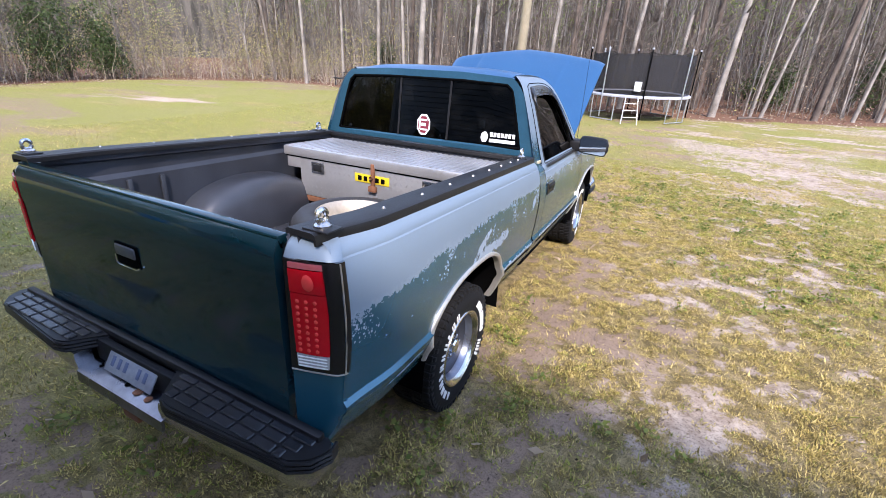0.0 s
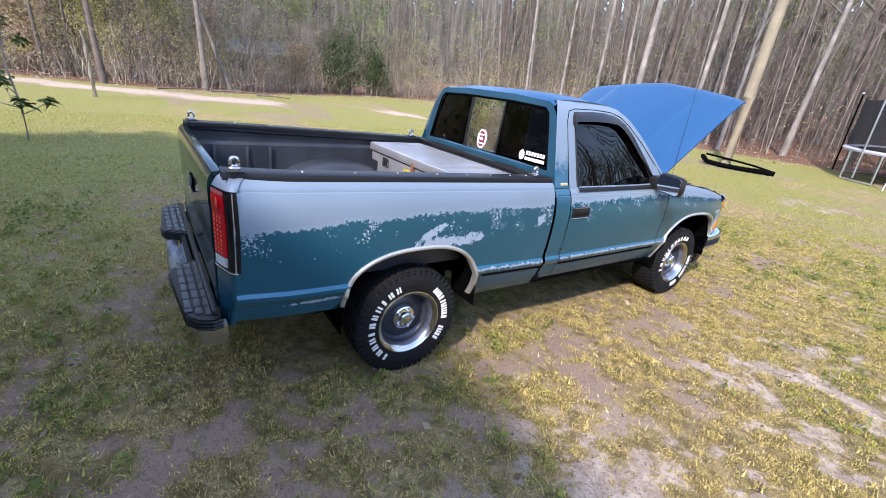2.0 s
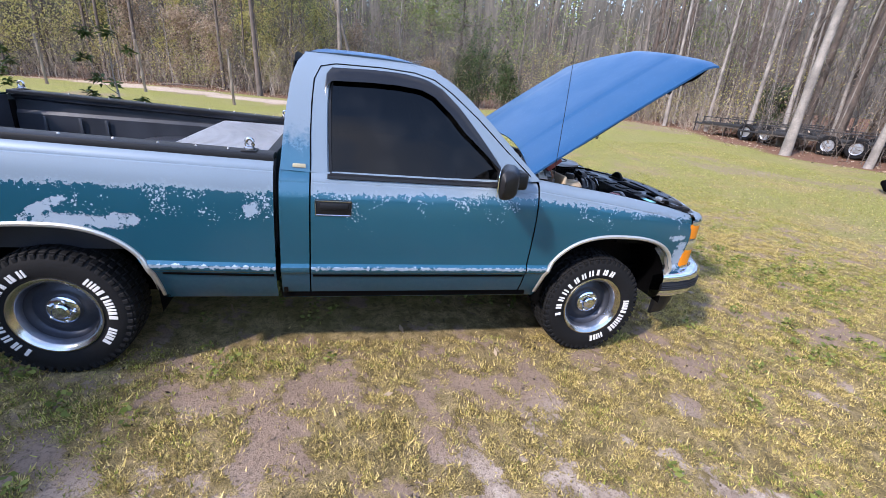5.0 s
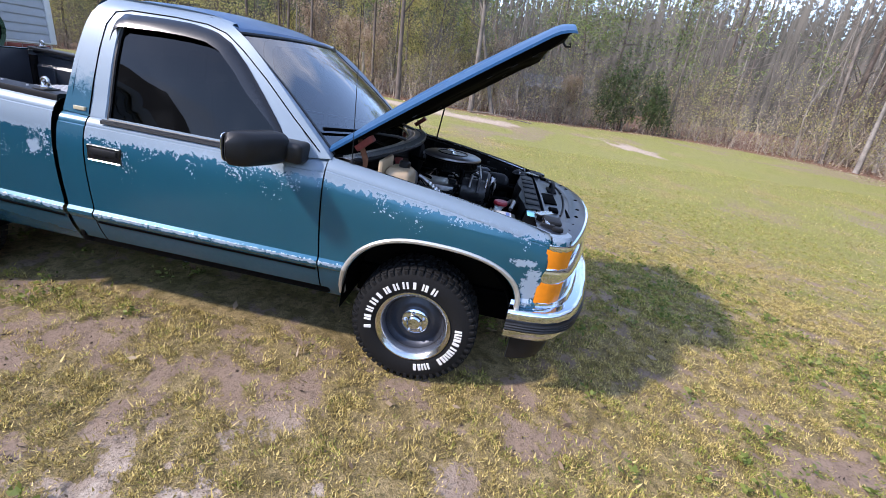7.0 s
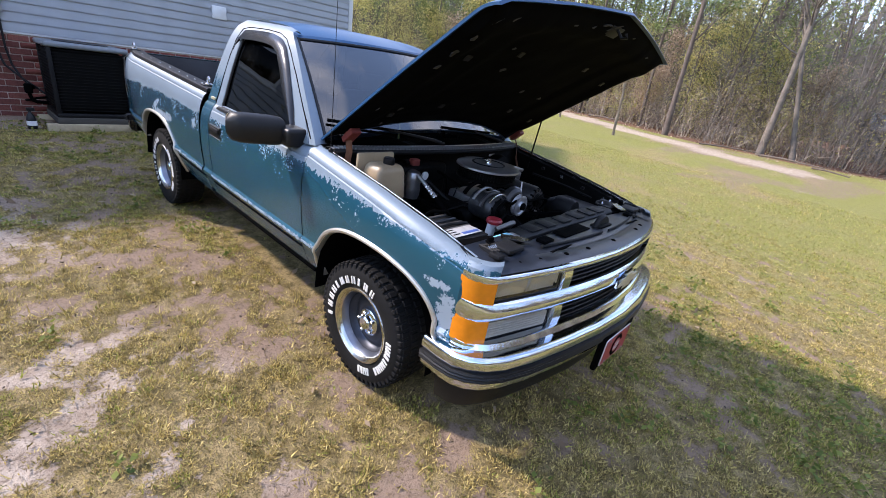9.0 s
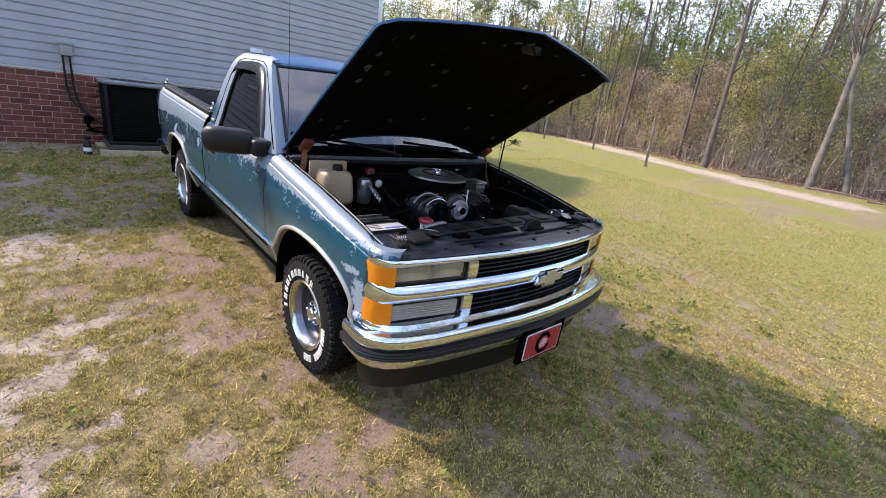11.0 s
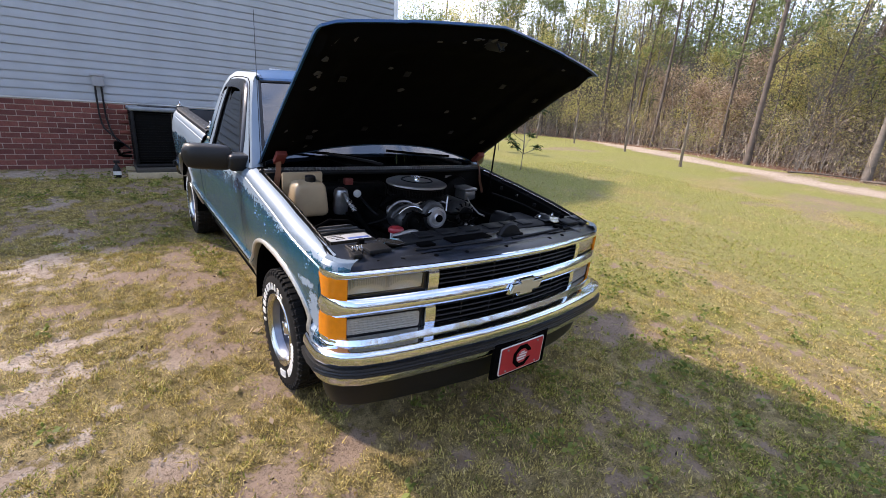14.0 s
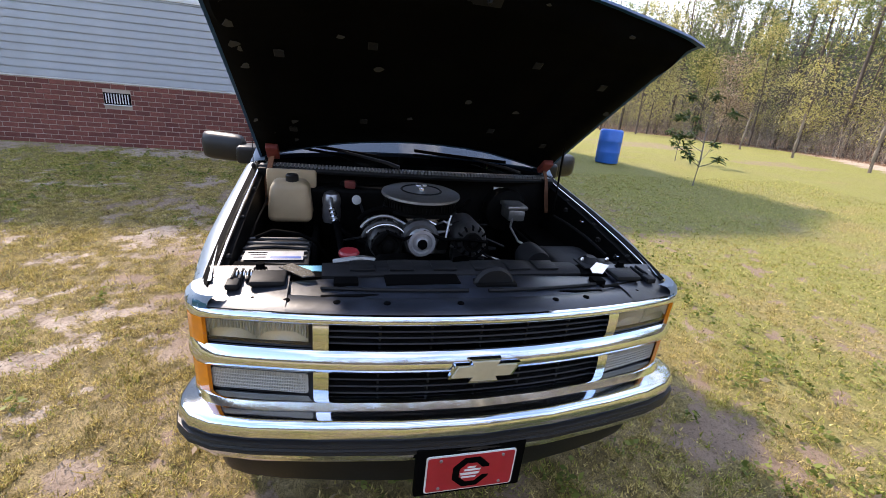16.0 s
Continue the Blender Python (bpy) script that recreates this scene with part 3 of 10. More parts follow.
LED_RED = lens_material("bright_red_lens", (0.86, 0.070, 0.060), 0.10, 0.0, 0.1, 0.2)
CLEAR_LENS = lens_material("clear_lens_over_silver", (0.48, 0.47, 0.45), 0.12, 30.0)
LAMP_GREY = material("lamp_back_grey", (0.55, 0.55, 0.54), 0.45, 0.0, 0.1, 60)
LAMP_SILVER = material("lamp_silvering", (0.86, 0.86, 0.84), 0.32, 0.80, 0.1, 80)
FROST_LENS = lens_material("frosted_lens", (0.42, 0.40, 0.35), 0.22, 60.0)
TINT = glass_material("tinted_window_glass", (0.05, 0.055, 0.06), 0.015, 0.08, -0.022)
SHIELD = glass_material("windscreen_glass", (0.24, 0.33, 0.36), 0.012, 0.5, 0.10)
LAMP_GLASS = glass_material("lamp_glass", (0.92, 0.92, 0.90), 0.02, 0.85, 0.03)
MIRROR = material("mirror_glass", (0.85, 0.86, 0.87), 0.02, 1.0, 0.01, 60, stain=0.02)
SEAT = material("dark_grey_cloth", (0.016, 0.017, 0.020), 0.9, 0, 0.2, 150, 0.2)
GROUND = ground_material()


# ---- mesh tools ----
def finish(name, bm, mat, sharp=32.0):
    me = bpy.data.meshes.new(name)
    bmesh.ops.recalc_face_normals(bm, faces=bm.faces[:])
    bm.to_mesh(me)
    bm.free()
    if len(me.polygons):
        me.polygons.foreach_set("use_smooth", [True] * len(me.polygons))
        me.set_sharp_from_angle(angle=radians(sharp))
    me.materials.append(mat)
    return me


def part(name, bm, mat, parent=None, label="", sharp=32.0):
    """Links a bmesh as one mesh object under a thing or under a part."""
    ob = new(name, finish(name, bm, mat, sharp))
    if parent is not None:
        ob.parent = parent
    if label:
        tagged(ob, label)
    return ob


def thing(name, label, category, m=None, group="", kind=""):
    ob = new(name)
    ob.empty_display_size = 0.1
    if m is not None:
        ob.matrix_basis = m
    return tagged(ob, label, category, group, kind)


def grid(points, close_u=False, close_v=False, bm=None):
    """A skin over rows of points."""
    bm = bm or bmesh.new()
    rows = [[bm.verts.new(p) for p in row] for row in points]
    nu, nv = len(rows), len(rows[0])
    for i in range(nu if close_u else nu - 1):
        for j in range(nv if close_v else nv - 1):
            q = [rows[i][j], rows[(i + 1) % nu][j], rows[(i + 1) % nu][(j + 1) % nv], rows[i][(j + 1) % nv]]
            try:
                bm.faces.new(q)
            except ValueError:
                pass
    return bm


def clean(bm, d=0.0004):
    bmesh.ops.remove_doubles(bm, verts=bm.verts[:], dist=d)
    bmesh.ops.dissolve_degenerate(bm, dist=d * 0.5, edges=bm.edges[:])
    return bm


def thicken(bm, t):
    """Gives an open skin a thickness t, against its normals."""
    bmesh.ops.recalc_face_normals(bm, faces=bm.faces[:])
    bmesh.ops.solidify(bm, geom=bm.faces[:], thickness=t)
    return bm


def box(lo, hi, bevel=0.0, seg=2, bm=None):
    out = bm or bmesh.new()
    b = bmesh.new()
    bmesh.ops.create_cube(b, size=1.0)
    for v in b.verts:
        for k in range(3):
            v.co[k] = lo[k] if v.co[k] < 0 else hi[k]
    if bevel:
        bmesh.ops.bevel(b, geom=b.edges[:], offset=bevel, segments=seg, profile=0.5, affect="EDGES")
    join(out, b)
    return out


def join(a, b, m=None):
    """Adds the bmesh b to a, placed by m, and frees b."""
    made = {v: a.verts.new(m @ v.co if m is not None else v.co) for v in b.verts}
    for f in b.faces:
        try:
            a.faces.new([made[v] for v in f.verts])
        except ValueError:
            pass
    b.free()
    return a


def lathe(profile, steps=32, axis="x", centre=(0, 0, 0), bm=None, cap=True):
    """Turns rows of (radius, along) about an axis through centre."""
    bm = bm or bmesh.new()
    c = Vector(centre)
    rows = []
    for r, a in profile:
        row = []
        for k in range(steps):
            s = 2 * math.pi * k / steps
            u, v = r * math.cos(s), r * math.sin(s)
            row.append(bm.verts.new(c + Vector({"x": (a, u, v), "y": (v, a, u), "z": (u, v, a)}[axis])))
        rows.append(row)
    for i in range(len(rows) - 1):
        for k in range(steps):
            bm.faces.new([rows[i][k], rows[i][(k + 1) % steps], rows[i + 1][(k + 1) % steps], rows[i + 1][k]])
    if cap:
        for row in (rows[0], rows[-1]):
            if (row[0].co - row[1].co).length > 1e-6:
                bm.faces.new(row)
    return bm


def frames_along(points, up=Vector((0, 0, 1))):
    pts = [Vector(p) for p in points]
    out = []
    for i, p in enumerate(pts):
        t = (pts[min(i + 1, len(pts) - 1)] - pts[max(i - 1, 0)]).normalized()
        s = t.cross(up)
        if s.length < 1e-4:
            s = t.cross(Vector((0, 1, 0)))
        s.normalize()
        out.append((p, t, s, s.cross(t).normalized()))
    return out


def tube(points, radius, sides=8, bm=None, caps=True):
    """A round tube along points; radius: one number, or one for each point."""
    bm = bm or bmesh.new()
    rows = []
    for i, (p, t, s, u) in enumerate(frames_along(points)):
        r = radius[i] if isinstance(radius, (list, tuple)) else radius
        rows.append([bm.verts.new(p + s * (r * math.cos(2 * math.pi * k / sides)) + u * (r * math.sin(2 * math.pi * k / sides))) for k in range(sides)])
    for i in range(len(rows) - 1):
        for k in range(sides):
            bm.faces.new([rows[i][k], rows[i][(k + 1) % sides], rows[i + 1][(k + 1) % sides], rows[i + 1][k]])
    if caps:
        bm.faces.new(rows[0][::-1])
        bm.faces.new(rows[-1])
    return bm


def sweep(profile, points, bm=None, caps=True, drop=None):
    """Carries a closed profile of (outward, up) along points; outward is to the right of the way. drop(point): added height."""
    bm = bm or bmesh.new()
    rows = []
    for p, t, s, u in frames_along(points):
        h = drop(p) if drop else 0.0
        rows.append([bm.verts.new(p + s * a + Vector((0, 0, b + h))) for a, b in profile])
    k = len(profile)
    for i in range(len(rows) - 1):
        for j in range(k):
            bm.faces.new([rows[i][j], rows[i][(j + 1) % k], rows[i + 1][(j + 1) % k], rows[i + 1][j]])
    if caps:
        bm.faces.new(rows[0][::-1])
        bm.faces.new(rows[-1])
    return bm


def rounded(points, closed=True, r=0.02, n=4):
    """Rounds the corners of a polyline in the plane."""
    out = []
    k = len(points)
    for i in range(k):
        p = Vector(points[i])
        if not closed and i in (0, k - 1):
            out.append(p)
            continue
        a, b = Vector(points[i - 1]), Vector(points[(i + 1) % k])
        da, db = (a - p), (b - p)
        ra = min(r, da.length * 0.45)
        rb = min(r, db.length * 0.45)
        p0, p1 = p + da.normalized() * ra, p + db.normalized() * rb
        for j in range(n + 1):
            t = j / n
            out.append(p0 * (1 - t) ** 2 + p * 2 * t * (1 - t) + p1 * t * t)
    return out


def plate(outline, place, depth, bm=None):
    """A flat plate: an outline in (u, v) laid by place(u, v, d), d from 0 to depth."""
    bm = bm or bmesh.new()
    a = [bm.verts.new(place(u, v, 0.0)) for u, v in outline]
    b = [bm.verts.new(place(u, v, depth)) for u, v in outline]
    bm.faces.new(a[::-1])
    bm.faces.new(b)
    for i in range(len(a)):
        j = (i + 1) % len(a)
        bm.faces.new([a[i], a[j], b[j], b[i]])
    return bm


def resample(points, n):
    pts = [Vector(p) for p in points]
    d = [0.0]
    for a, b in zip(pts, pts[1:]):
        d.append(d[-1] + (b - a).length)
    out = []
    for k in range(n):
        s = d[-1] * k / (n - 1)
        i = min(max(int(np.searchsorted(d, s)), 1), len(d) - 1)
        t = (s - d[i - 1]) / max(d[i] - d[i - 1], 1e-9)
        out.append(pts[i - 1].lerp(pts[i], min(max(t, 0), 1)))
    return out


def arrays_mesh(name, verts, faces, mat, smooth=False):
    """A mesh from numpy arrays; faces all with the same number of corners."""
    verts, faces = np.asarray(verts, np.float32), np.asarray(faces, np.int32)
    me = bpy.data.meshes.new(name)
    me.vertices.add(len(verts))
    me.vertices.foreach_set("co", verts.ravel())
    k = faces.shape[1]
    me.loops.add(faces.size)
    me.loops.foreach_set("vertex_index", faces.ravel())
    me.polygons.add(len(faces))
    me.polygons.foreach_set("loop_start", np.arange(0, faces.size, k, dtype=np.int32))
    if smooth:
        me.polygons.foreach_set("use_smooth", np.ones(len(faces), bool))
    me.update(calc_edges=True)
    me.validate()
    me.materials.append(mat)
    return me


# ---- the pickup: its frame has y ahead, x to its right, z up from the ground under its tyres ----
SLOPE = Matrix(((1, 0, 0, 0), (0, 0.998752, 0.0499376, 0), (0, -0.0499376, 0.998752, 0), (0, 0, 0, 1)))
truck = thing("pickup_truck", "blue-green regular cab pickup with peeling paint and open hood", "pickup truck", SLOPE)
WHEELBASE = 2.985


def side_width(z):
    return float(np.interp(z, (0.38, 0.42, 0.50, 0.55, 0.575, 0.60, 0.622, 0.64, 0.66, 0.75, 0.85, 0.95, 1.05, 1.15, 1.25),
                           (0.838, 0.866, 0.908, 0.926, 0.934, 0.951, 0.953, 0.940, 0.940, 0.950, 0.957, 0.957, 0.950, 0.940, 0.93)))


def rear_taper(y):
    return 0.028 * float(smooth01((-0.66 - y) / 0.30))


def nose_taper(y):
    """The fenders draw in towards the nose."""
    return rear_taper(y) + 0.034 * max(0.0, (y - 3.20) / 0.375) ** 1.6


def shoulder(d):
    """How far the side turns in at a depth d under its top edge."""
    return float(np.interp(d, (0, 0.006, 0.018, 0.035, 0.060, 0.10, 0.16), (0.080, 0.058, 0.040, 0.026, 0.016, 0.007, 0.0)))


def arch(y, yc, a, z0, ztop):
    q = abs(y - yc) / a
    return z0 if q >= 1 else z0 + (ztop - z0) * (1 - q**2.5) ** (1 / 2.5)


LEVELS = (0.38, 0.40, 0.43, 0.47, 0.51, 0.545, 0.56, 0.575, 0.588, 0.60, 0.611, 0.622, 0.631, 0.64, 0.66, 0.70, 0.75, 0.80, 0.85, 0.90, 0.95, 1.0)


def side_skin(ys, low, top, shear, sign):
    rows = []
    for y in ys:
        lo, hi, s = low(y), top(y), shear(y)
        zs = [min(max(z + s, lo), hi) for z in LEVELS] + [min(max(hi - d, lo), hi) for d in (0.13, 0.10, 0.075, 0.061, 0.057, 0.045, 0.03, 0.018, 0.010, 0.004, 0.0)]
        zs = [max(lo, z) for z in sorted(zs)]
        row = []
        for z in zs:
            x = side_width(z - s) - shoulder(hi - z) - nose_taper(y)
            if 0.0555 < hi - z < 0.0595:
                x -= 0.004
            row.append((sign * x, y, z))
        rows.append(row)
    return clean(grid(rows))


def spaced(a, b, n):
    return [a + (b - a) * k / (n - 1) for k in range(n)]


def arch_spaced(yc, a, n=34):
    return [yc - a * math.cos(math.pi * k / n) for k in range(n + 1)]


def bed_shear(y):
    return -0.024 * (y - 1.03)


REAR_ARCH, FRONT_ARCH = (0.02, 0.44, 0.40, 0.822), (3.03, 0.455, 0.40, 0.832)


def bed_low(y):
    base = 0.405 if y > 0 else 0.515 - 0.035 * (y + 0.45)
    return max(base, arch(y, REAR_ARCH[0], REAR_ARCH[1], base, REAR_ARCH[3])) if abs(y - REAR_ARCH[0]) < REAR_ARCH[1] else base


def bed_top(y):
    return 1.178 + bed_shear(y)


def door_low(y):
    return 0.395


def cab_top(y):
    return 1.135


def fender_low(y):
    base = 0.395 if y < 3.0 else 0.53
    return max(base, arch(y, FRONT_ARCH[0], FRONT_ARCH[1], base, FRONT_ARCH[3])) if abs(y - FRONT_ARCH[0]) < FRONT_ARCH[1] else base


def fender_top(y):
    return float(np.interp(y, (2.44, 2.7, 3.0, 3.3, 3.5, 3.62), (1.150, 1.118, 1.082, 1.037, 1.000, 0.972)))


def no_shear(y):
    return 0.0


def arch_lip(yc, a, base_rear, base_front, top, width, shear):
    """The bright trim round a wheel opening."""
    pts = []
    for k in range(41):
        q = -math.cos(math.pi * k / 40)
        y = yc + a * q
        base = base_rear if y < yc else base_front
        z = base + (top - base) * (1 - abs(q) ** 2.5) ** (1 / 2.5)
        pts.append((y, z))
    return pts


for sign, side in ((1, "right"), (-1, "left")):
    ys = spaced(-0.936, REAR_ARCH[0] - REAR_ARCH[1] - 0.004, 10) + arch_spaced(REAR_ARCH[0], REAR_ARCH[1])[1:-1] + spaced(REAR_ARCH[0] + REAR_ARCH[1] + 0.004, 1.03, 10)
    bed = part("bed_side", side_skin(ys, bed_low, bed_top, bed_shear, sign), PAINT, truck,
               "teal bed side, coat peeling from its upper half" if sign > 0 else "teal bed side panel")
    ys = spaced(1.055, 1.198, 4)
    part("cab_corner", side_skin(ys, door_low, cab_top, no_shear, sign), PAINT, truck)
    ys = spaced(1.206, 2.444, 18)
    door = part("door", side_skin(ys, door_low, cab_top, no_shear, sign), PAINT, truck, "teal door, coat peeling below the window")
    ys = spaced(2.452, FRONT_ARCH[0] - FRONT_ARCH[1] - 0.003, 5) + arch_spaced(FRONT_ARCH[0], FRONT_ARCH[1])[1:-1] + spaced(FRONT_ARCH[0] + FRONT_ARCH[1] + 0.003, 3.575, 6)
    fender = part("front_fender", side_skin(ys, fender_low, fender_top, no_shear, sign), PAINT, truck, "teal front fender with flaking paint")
    # the fender's front edge, turned in behind the corner lamps
    rows = []
    for z in spaced(0.56, 0.962, 9):
        w = side_width(z) - shoulder(0.975 - z) - nose_taper(3.575)
        rows.append([(sign * w, 3.574, z), (sign * (w - 0.006), 3.586, z), (sign * (w - 0.03), 3.592, z), (sign * 0.84, 3.592, z)])
    part("fender_edge", grid(rows), PAINT, fender)
    # bright lips of the wheel openings
    for host, (yc, a, _, ztop), (zr, zf) in ((bed, REAR_ARCH, (0.53, 0.43)), (fender, FRONT_ARCH, (0.43, 0.56))):
        b = bmesh.new()
        rows = []
        for y, z in arch_lip(yc, a, zr, zf, ztop, 0, 0):
            x = side_width(z) - nose_taper(y)
            ny, nz = y - yc, (z - 0.42) * 1.15
            d = math.hypot(ny, nz) or 1
            ny, nz = ny / d, nz / d
            rows.append([(sign * (x + dx), y + ny * o, z + nz * o) for dx, o in ((-0.03, -0.006), (0.002, -0.004), (0.010, 0.002), (0.011, 0.012), (0.006, 0.020), (-0.004, 0.022))])
        part("wheel_arch_trim", grid(rows, bm=b), BRIGHT_TRIM, host, "dull bright metal wheel arch trim")
    # rubber and bright side moulding
    for host, y0, y1 in ((bed, 0.50, 1.02), (door, 1.215, 2.436)):
        rows = []
        for y in spaced(y0, y1, 6):
            s = bed_shear(y) if host is bed else 0.0
            rows.append([(sign * (side_width(zz) + o), y, zz + s) for zz, o in ((0.560, -0.002), (0.563, 0.005), (0.570, 0.006), (0.575, 0.003), (0.577, -0.002))])
        part("side_moulding", grid(rows), MATT_BLACK, host)

# ---- bed: floor, inner walls, tubs, caps ----
def rail_z(y):
    return 1.180 + bed_shear(y)


rows = []
for i, x in enumerate(spaced(-0.80, 0.80, 65)):
    h = 0.012 if (i // 2) % 2 else 0.0
    rows.append([(x, y, 0.655 + h) for y in (-0.955, 0.0, 1.0)])
part("bed_floor", grid(rows), LINER, truck, "ribbed black bed floor")
for sign in (1, -1):
    rows = []
    for y in spaced(-0.955, 1.02, 24):
        t = rail_z(y)
        rows.append([(sign * x, y, z) for x, z in ((0.80, 0.655), (0.802, 0.80), (0.805, 1.080), (0.815, 1.094), (0.822, 1.104), (0.822, t - 0.05), (0.790, t - 0.035), (0.785, t + 0.004))])
    wall = part("bed_wall", grid(rows), LINER, truck, "black plastic bed liner wall")
    for y in (-0.78, -0.55, -0.38):
        part("liner_rib", box((sign * 0.792 - 0.006, y - 0.012, 0.68), (sign * 0.792 + 0.010, y + 0.012, 1.07), 0.005), LINER, wall)
    # wheel tub: a rounded hump
    rows = []
    for k in range(25):
        s = math.pi * k / 24
        y = 0.14 - 0.47 * math.cos(s)
        hgt, wide = 0.335 * max(math.sin(s), 0.0) ** 0.55, 0.72 + 0.28 * max(math.sin(s), 0.0) ** 0.6
        rows.append([(sign * (0.80 - w * wide), y, 0.655 + hgt * q) for w, q in ((0.0, 1.0), (0.09, 1.0), (0.14, 0.992), (0.175, 0.965), (0.202, 0.91), (0.220, 0.82), (0.234, 0.66), (0.246, 0.44), (0.254, 0.2), (0.257, 0.0))])
    part("wheel_tub", grid(rows), LINER, truck, "rounded black plastic wheel tub", 85)
    # plastic rail cap with its bolts
    prof = [(-0.062, -0.012), (-0.062, 0.006), (-0.054, 0.012), (0.040, 0.014), (0.052, 0.008), (0.056, -0.004), (0.056, -0.022), (0.050, -0.022), (0.047, -0.006), (-0.050, -0.006)]
    pts = [((0.837 - 1.3 * rear_taper(y)) * sign, y, rail_z(y) + 0.004) for y in spaced(-0.955, -0.60, 8) + spaced(-0.45, 1.030, 8)]
    capm = [(a * sign, b) for a, b in prof]
    cap_ob = part("rail_cap", sweep(capm, pts), BLACK, truck, "black plastic bed rail cap")
    for y in (-0.62, -0.36, -0.12, 0.13, 0.34, 0.52, 0.68, 0.82):
        part("bolt", lathe([(0.0, 0.008), (0.004, 0.0075), (0.007, 0.003), (0.0075, 0.0)], 8, "z", (sign * 0.845, y, rail_z(y) + 0.017), cap=False), ALU, cap_ob)
    # tie-down rings with plates
    for y in (-0.905, 0.915):
        b = box((sign * 0.835 - 0.045, y - 0.035, rail_z(y) + 0.017), (sign * 0.835 + 0.045, y + 0.035, rail_z(y) + 0.023), 0.003)
        ring = part("tie_down_plate", b, BLACK, truck)
        b = lathe([(0.026, 0.0), (0.026, 0.008), (0.018, 0.014), (0.012, 0.018), (0.0, 0.020)], 14, "z", (sign * 0.835, y, rail_z(y) + 0.022), cap=False)
        loop = [(sign * 0.835, y + 0.017 * math.sin(2 * math.pi * k / 18), rail_z(y) + 0.054 + 0.020 * math.cos(2 * math.pi * k / 18)) for k in range(19)]
        tube(loop, 0.0085, 8, b)
        part("ring_bolt", b, DULL_CHROME, ring, "galvanised ring bolt")
part("bed_front_wall", box((-0.80, 1.002, 0.66), (0.80, 1.03, 1.165), 0.006), LINER, truck)
part("front_rail_cap", box((-0.80, 0.985, 1.160), (0.80, 1.036, 1.192), 0.006), BLACK, truck)

# tailgate
rows = []
for x in spaced(-0.742, 0.742, 13):
    rows.append([(x, y, z) for y, z in ((-0.985, 0.575), (-1.000, 0.585), (-1.004, 0.66), (-0.997, 0.675), (-0.997, 0.86), (-1.001, 0.875), (-1.001, 1.06), (-1.004, 1.075), (-1.004, 1.16), (-0.998, 1.195), (-0.985, 1.214), (-0.955, 1.218), (-0.95, 1.20))])
gate = part("tailgate", thicken(grid(rows), 0.03), TEAL_DARK, truck, "dark glossy teal tailgate")
part("gate_cap", box((-0.742, -0.985, 1.214), (0.742, -0.945, 1.224), 0.004), TEAL_DARK, gate)
part("gate_handle_recess", box((-0.085, -1.006, 0.945), (0.055, -0.996, 1.035), 0.006), MATT_BLACK, gate)
# the paddle's lighter grey paints in a silvery reflection
part("gate_handle", box((-0.075, -1.013, 0.985), (0.045, -1.003, 1.028), 0.006), material("reflection_grey_paddle", (0.075, 0.080, 0.088), 0.35, 0, 0.2, 60), gate)
part("gate_handle_trim", tube([(-0.086, -1.007, 0.985), (-0.085, -1.008, 0.950), (-0.07, -1.008, 0.944), (0.04, -1.008, 0.944), (0.055, -1.007, 0.955)], 0.003, 6), CHROME, gate)
part("gate_inner", box((-0.735, -0.965, 0.62), (0.735, -0.945, 1.212), 0.004), LINER, gate)

# tail lamps and rear corner posts
SMOKE = material("smoked_plastic", (0.010, 0.010, 0.011), 0.16, 0, 0.1, 60, spec=0.4)
LAMP_BEADS = finish("lamp_bead", lathe([(0.0, -0.002), (0.004, -0.0018), (0.0065, 0.0), (0.0065, 0.003)], 8, "y", cap=False), LED_RED)
PINK_LENS = lens_material("pale_pink_lens", (0.42, 0.10, 0.11), 0.15)
TREAD_PAD = material("worn_black_rubber", (0.014, 0.015, 0.018), 0.26, 0, 0.3, 90, 0.25, spec=0.5, stain=0.4)
BLUE_INK = material("dark_blue_ink", (0.10, 0.13, 0.22), 0.5)
def corner_plan(w, out=0.0):
    """Plan of the rear corner: the face draws forward from the gate, then turns into the body side."""
    flat = [(0.757, -0.985), (0.765, -0.992), (0.81, -0.994), (0.85, -0.994), (w - 0.034, -0.993), (w - 0.016, -0.990), (w - 0.004, -0.982), (w, -0.972), (w, -0.962)]
    return [(x + (out if x > 0.86 else 0.0), y - out * (1.0 if x < w - 0.01 else 0.0) + 0.30 * max(0.0, x - 0.76)) for x, y in flat]


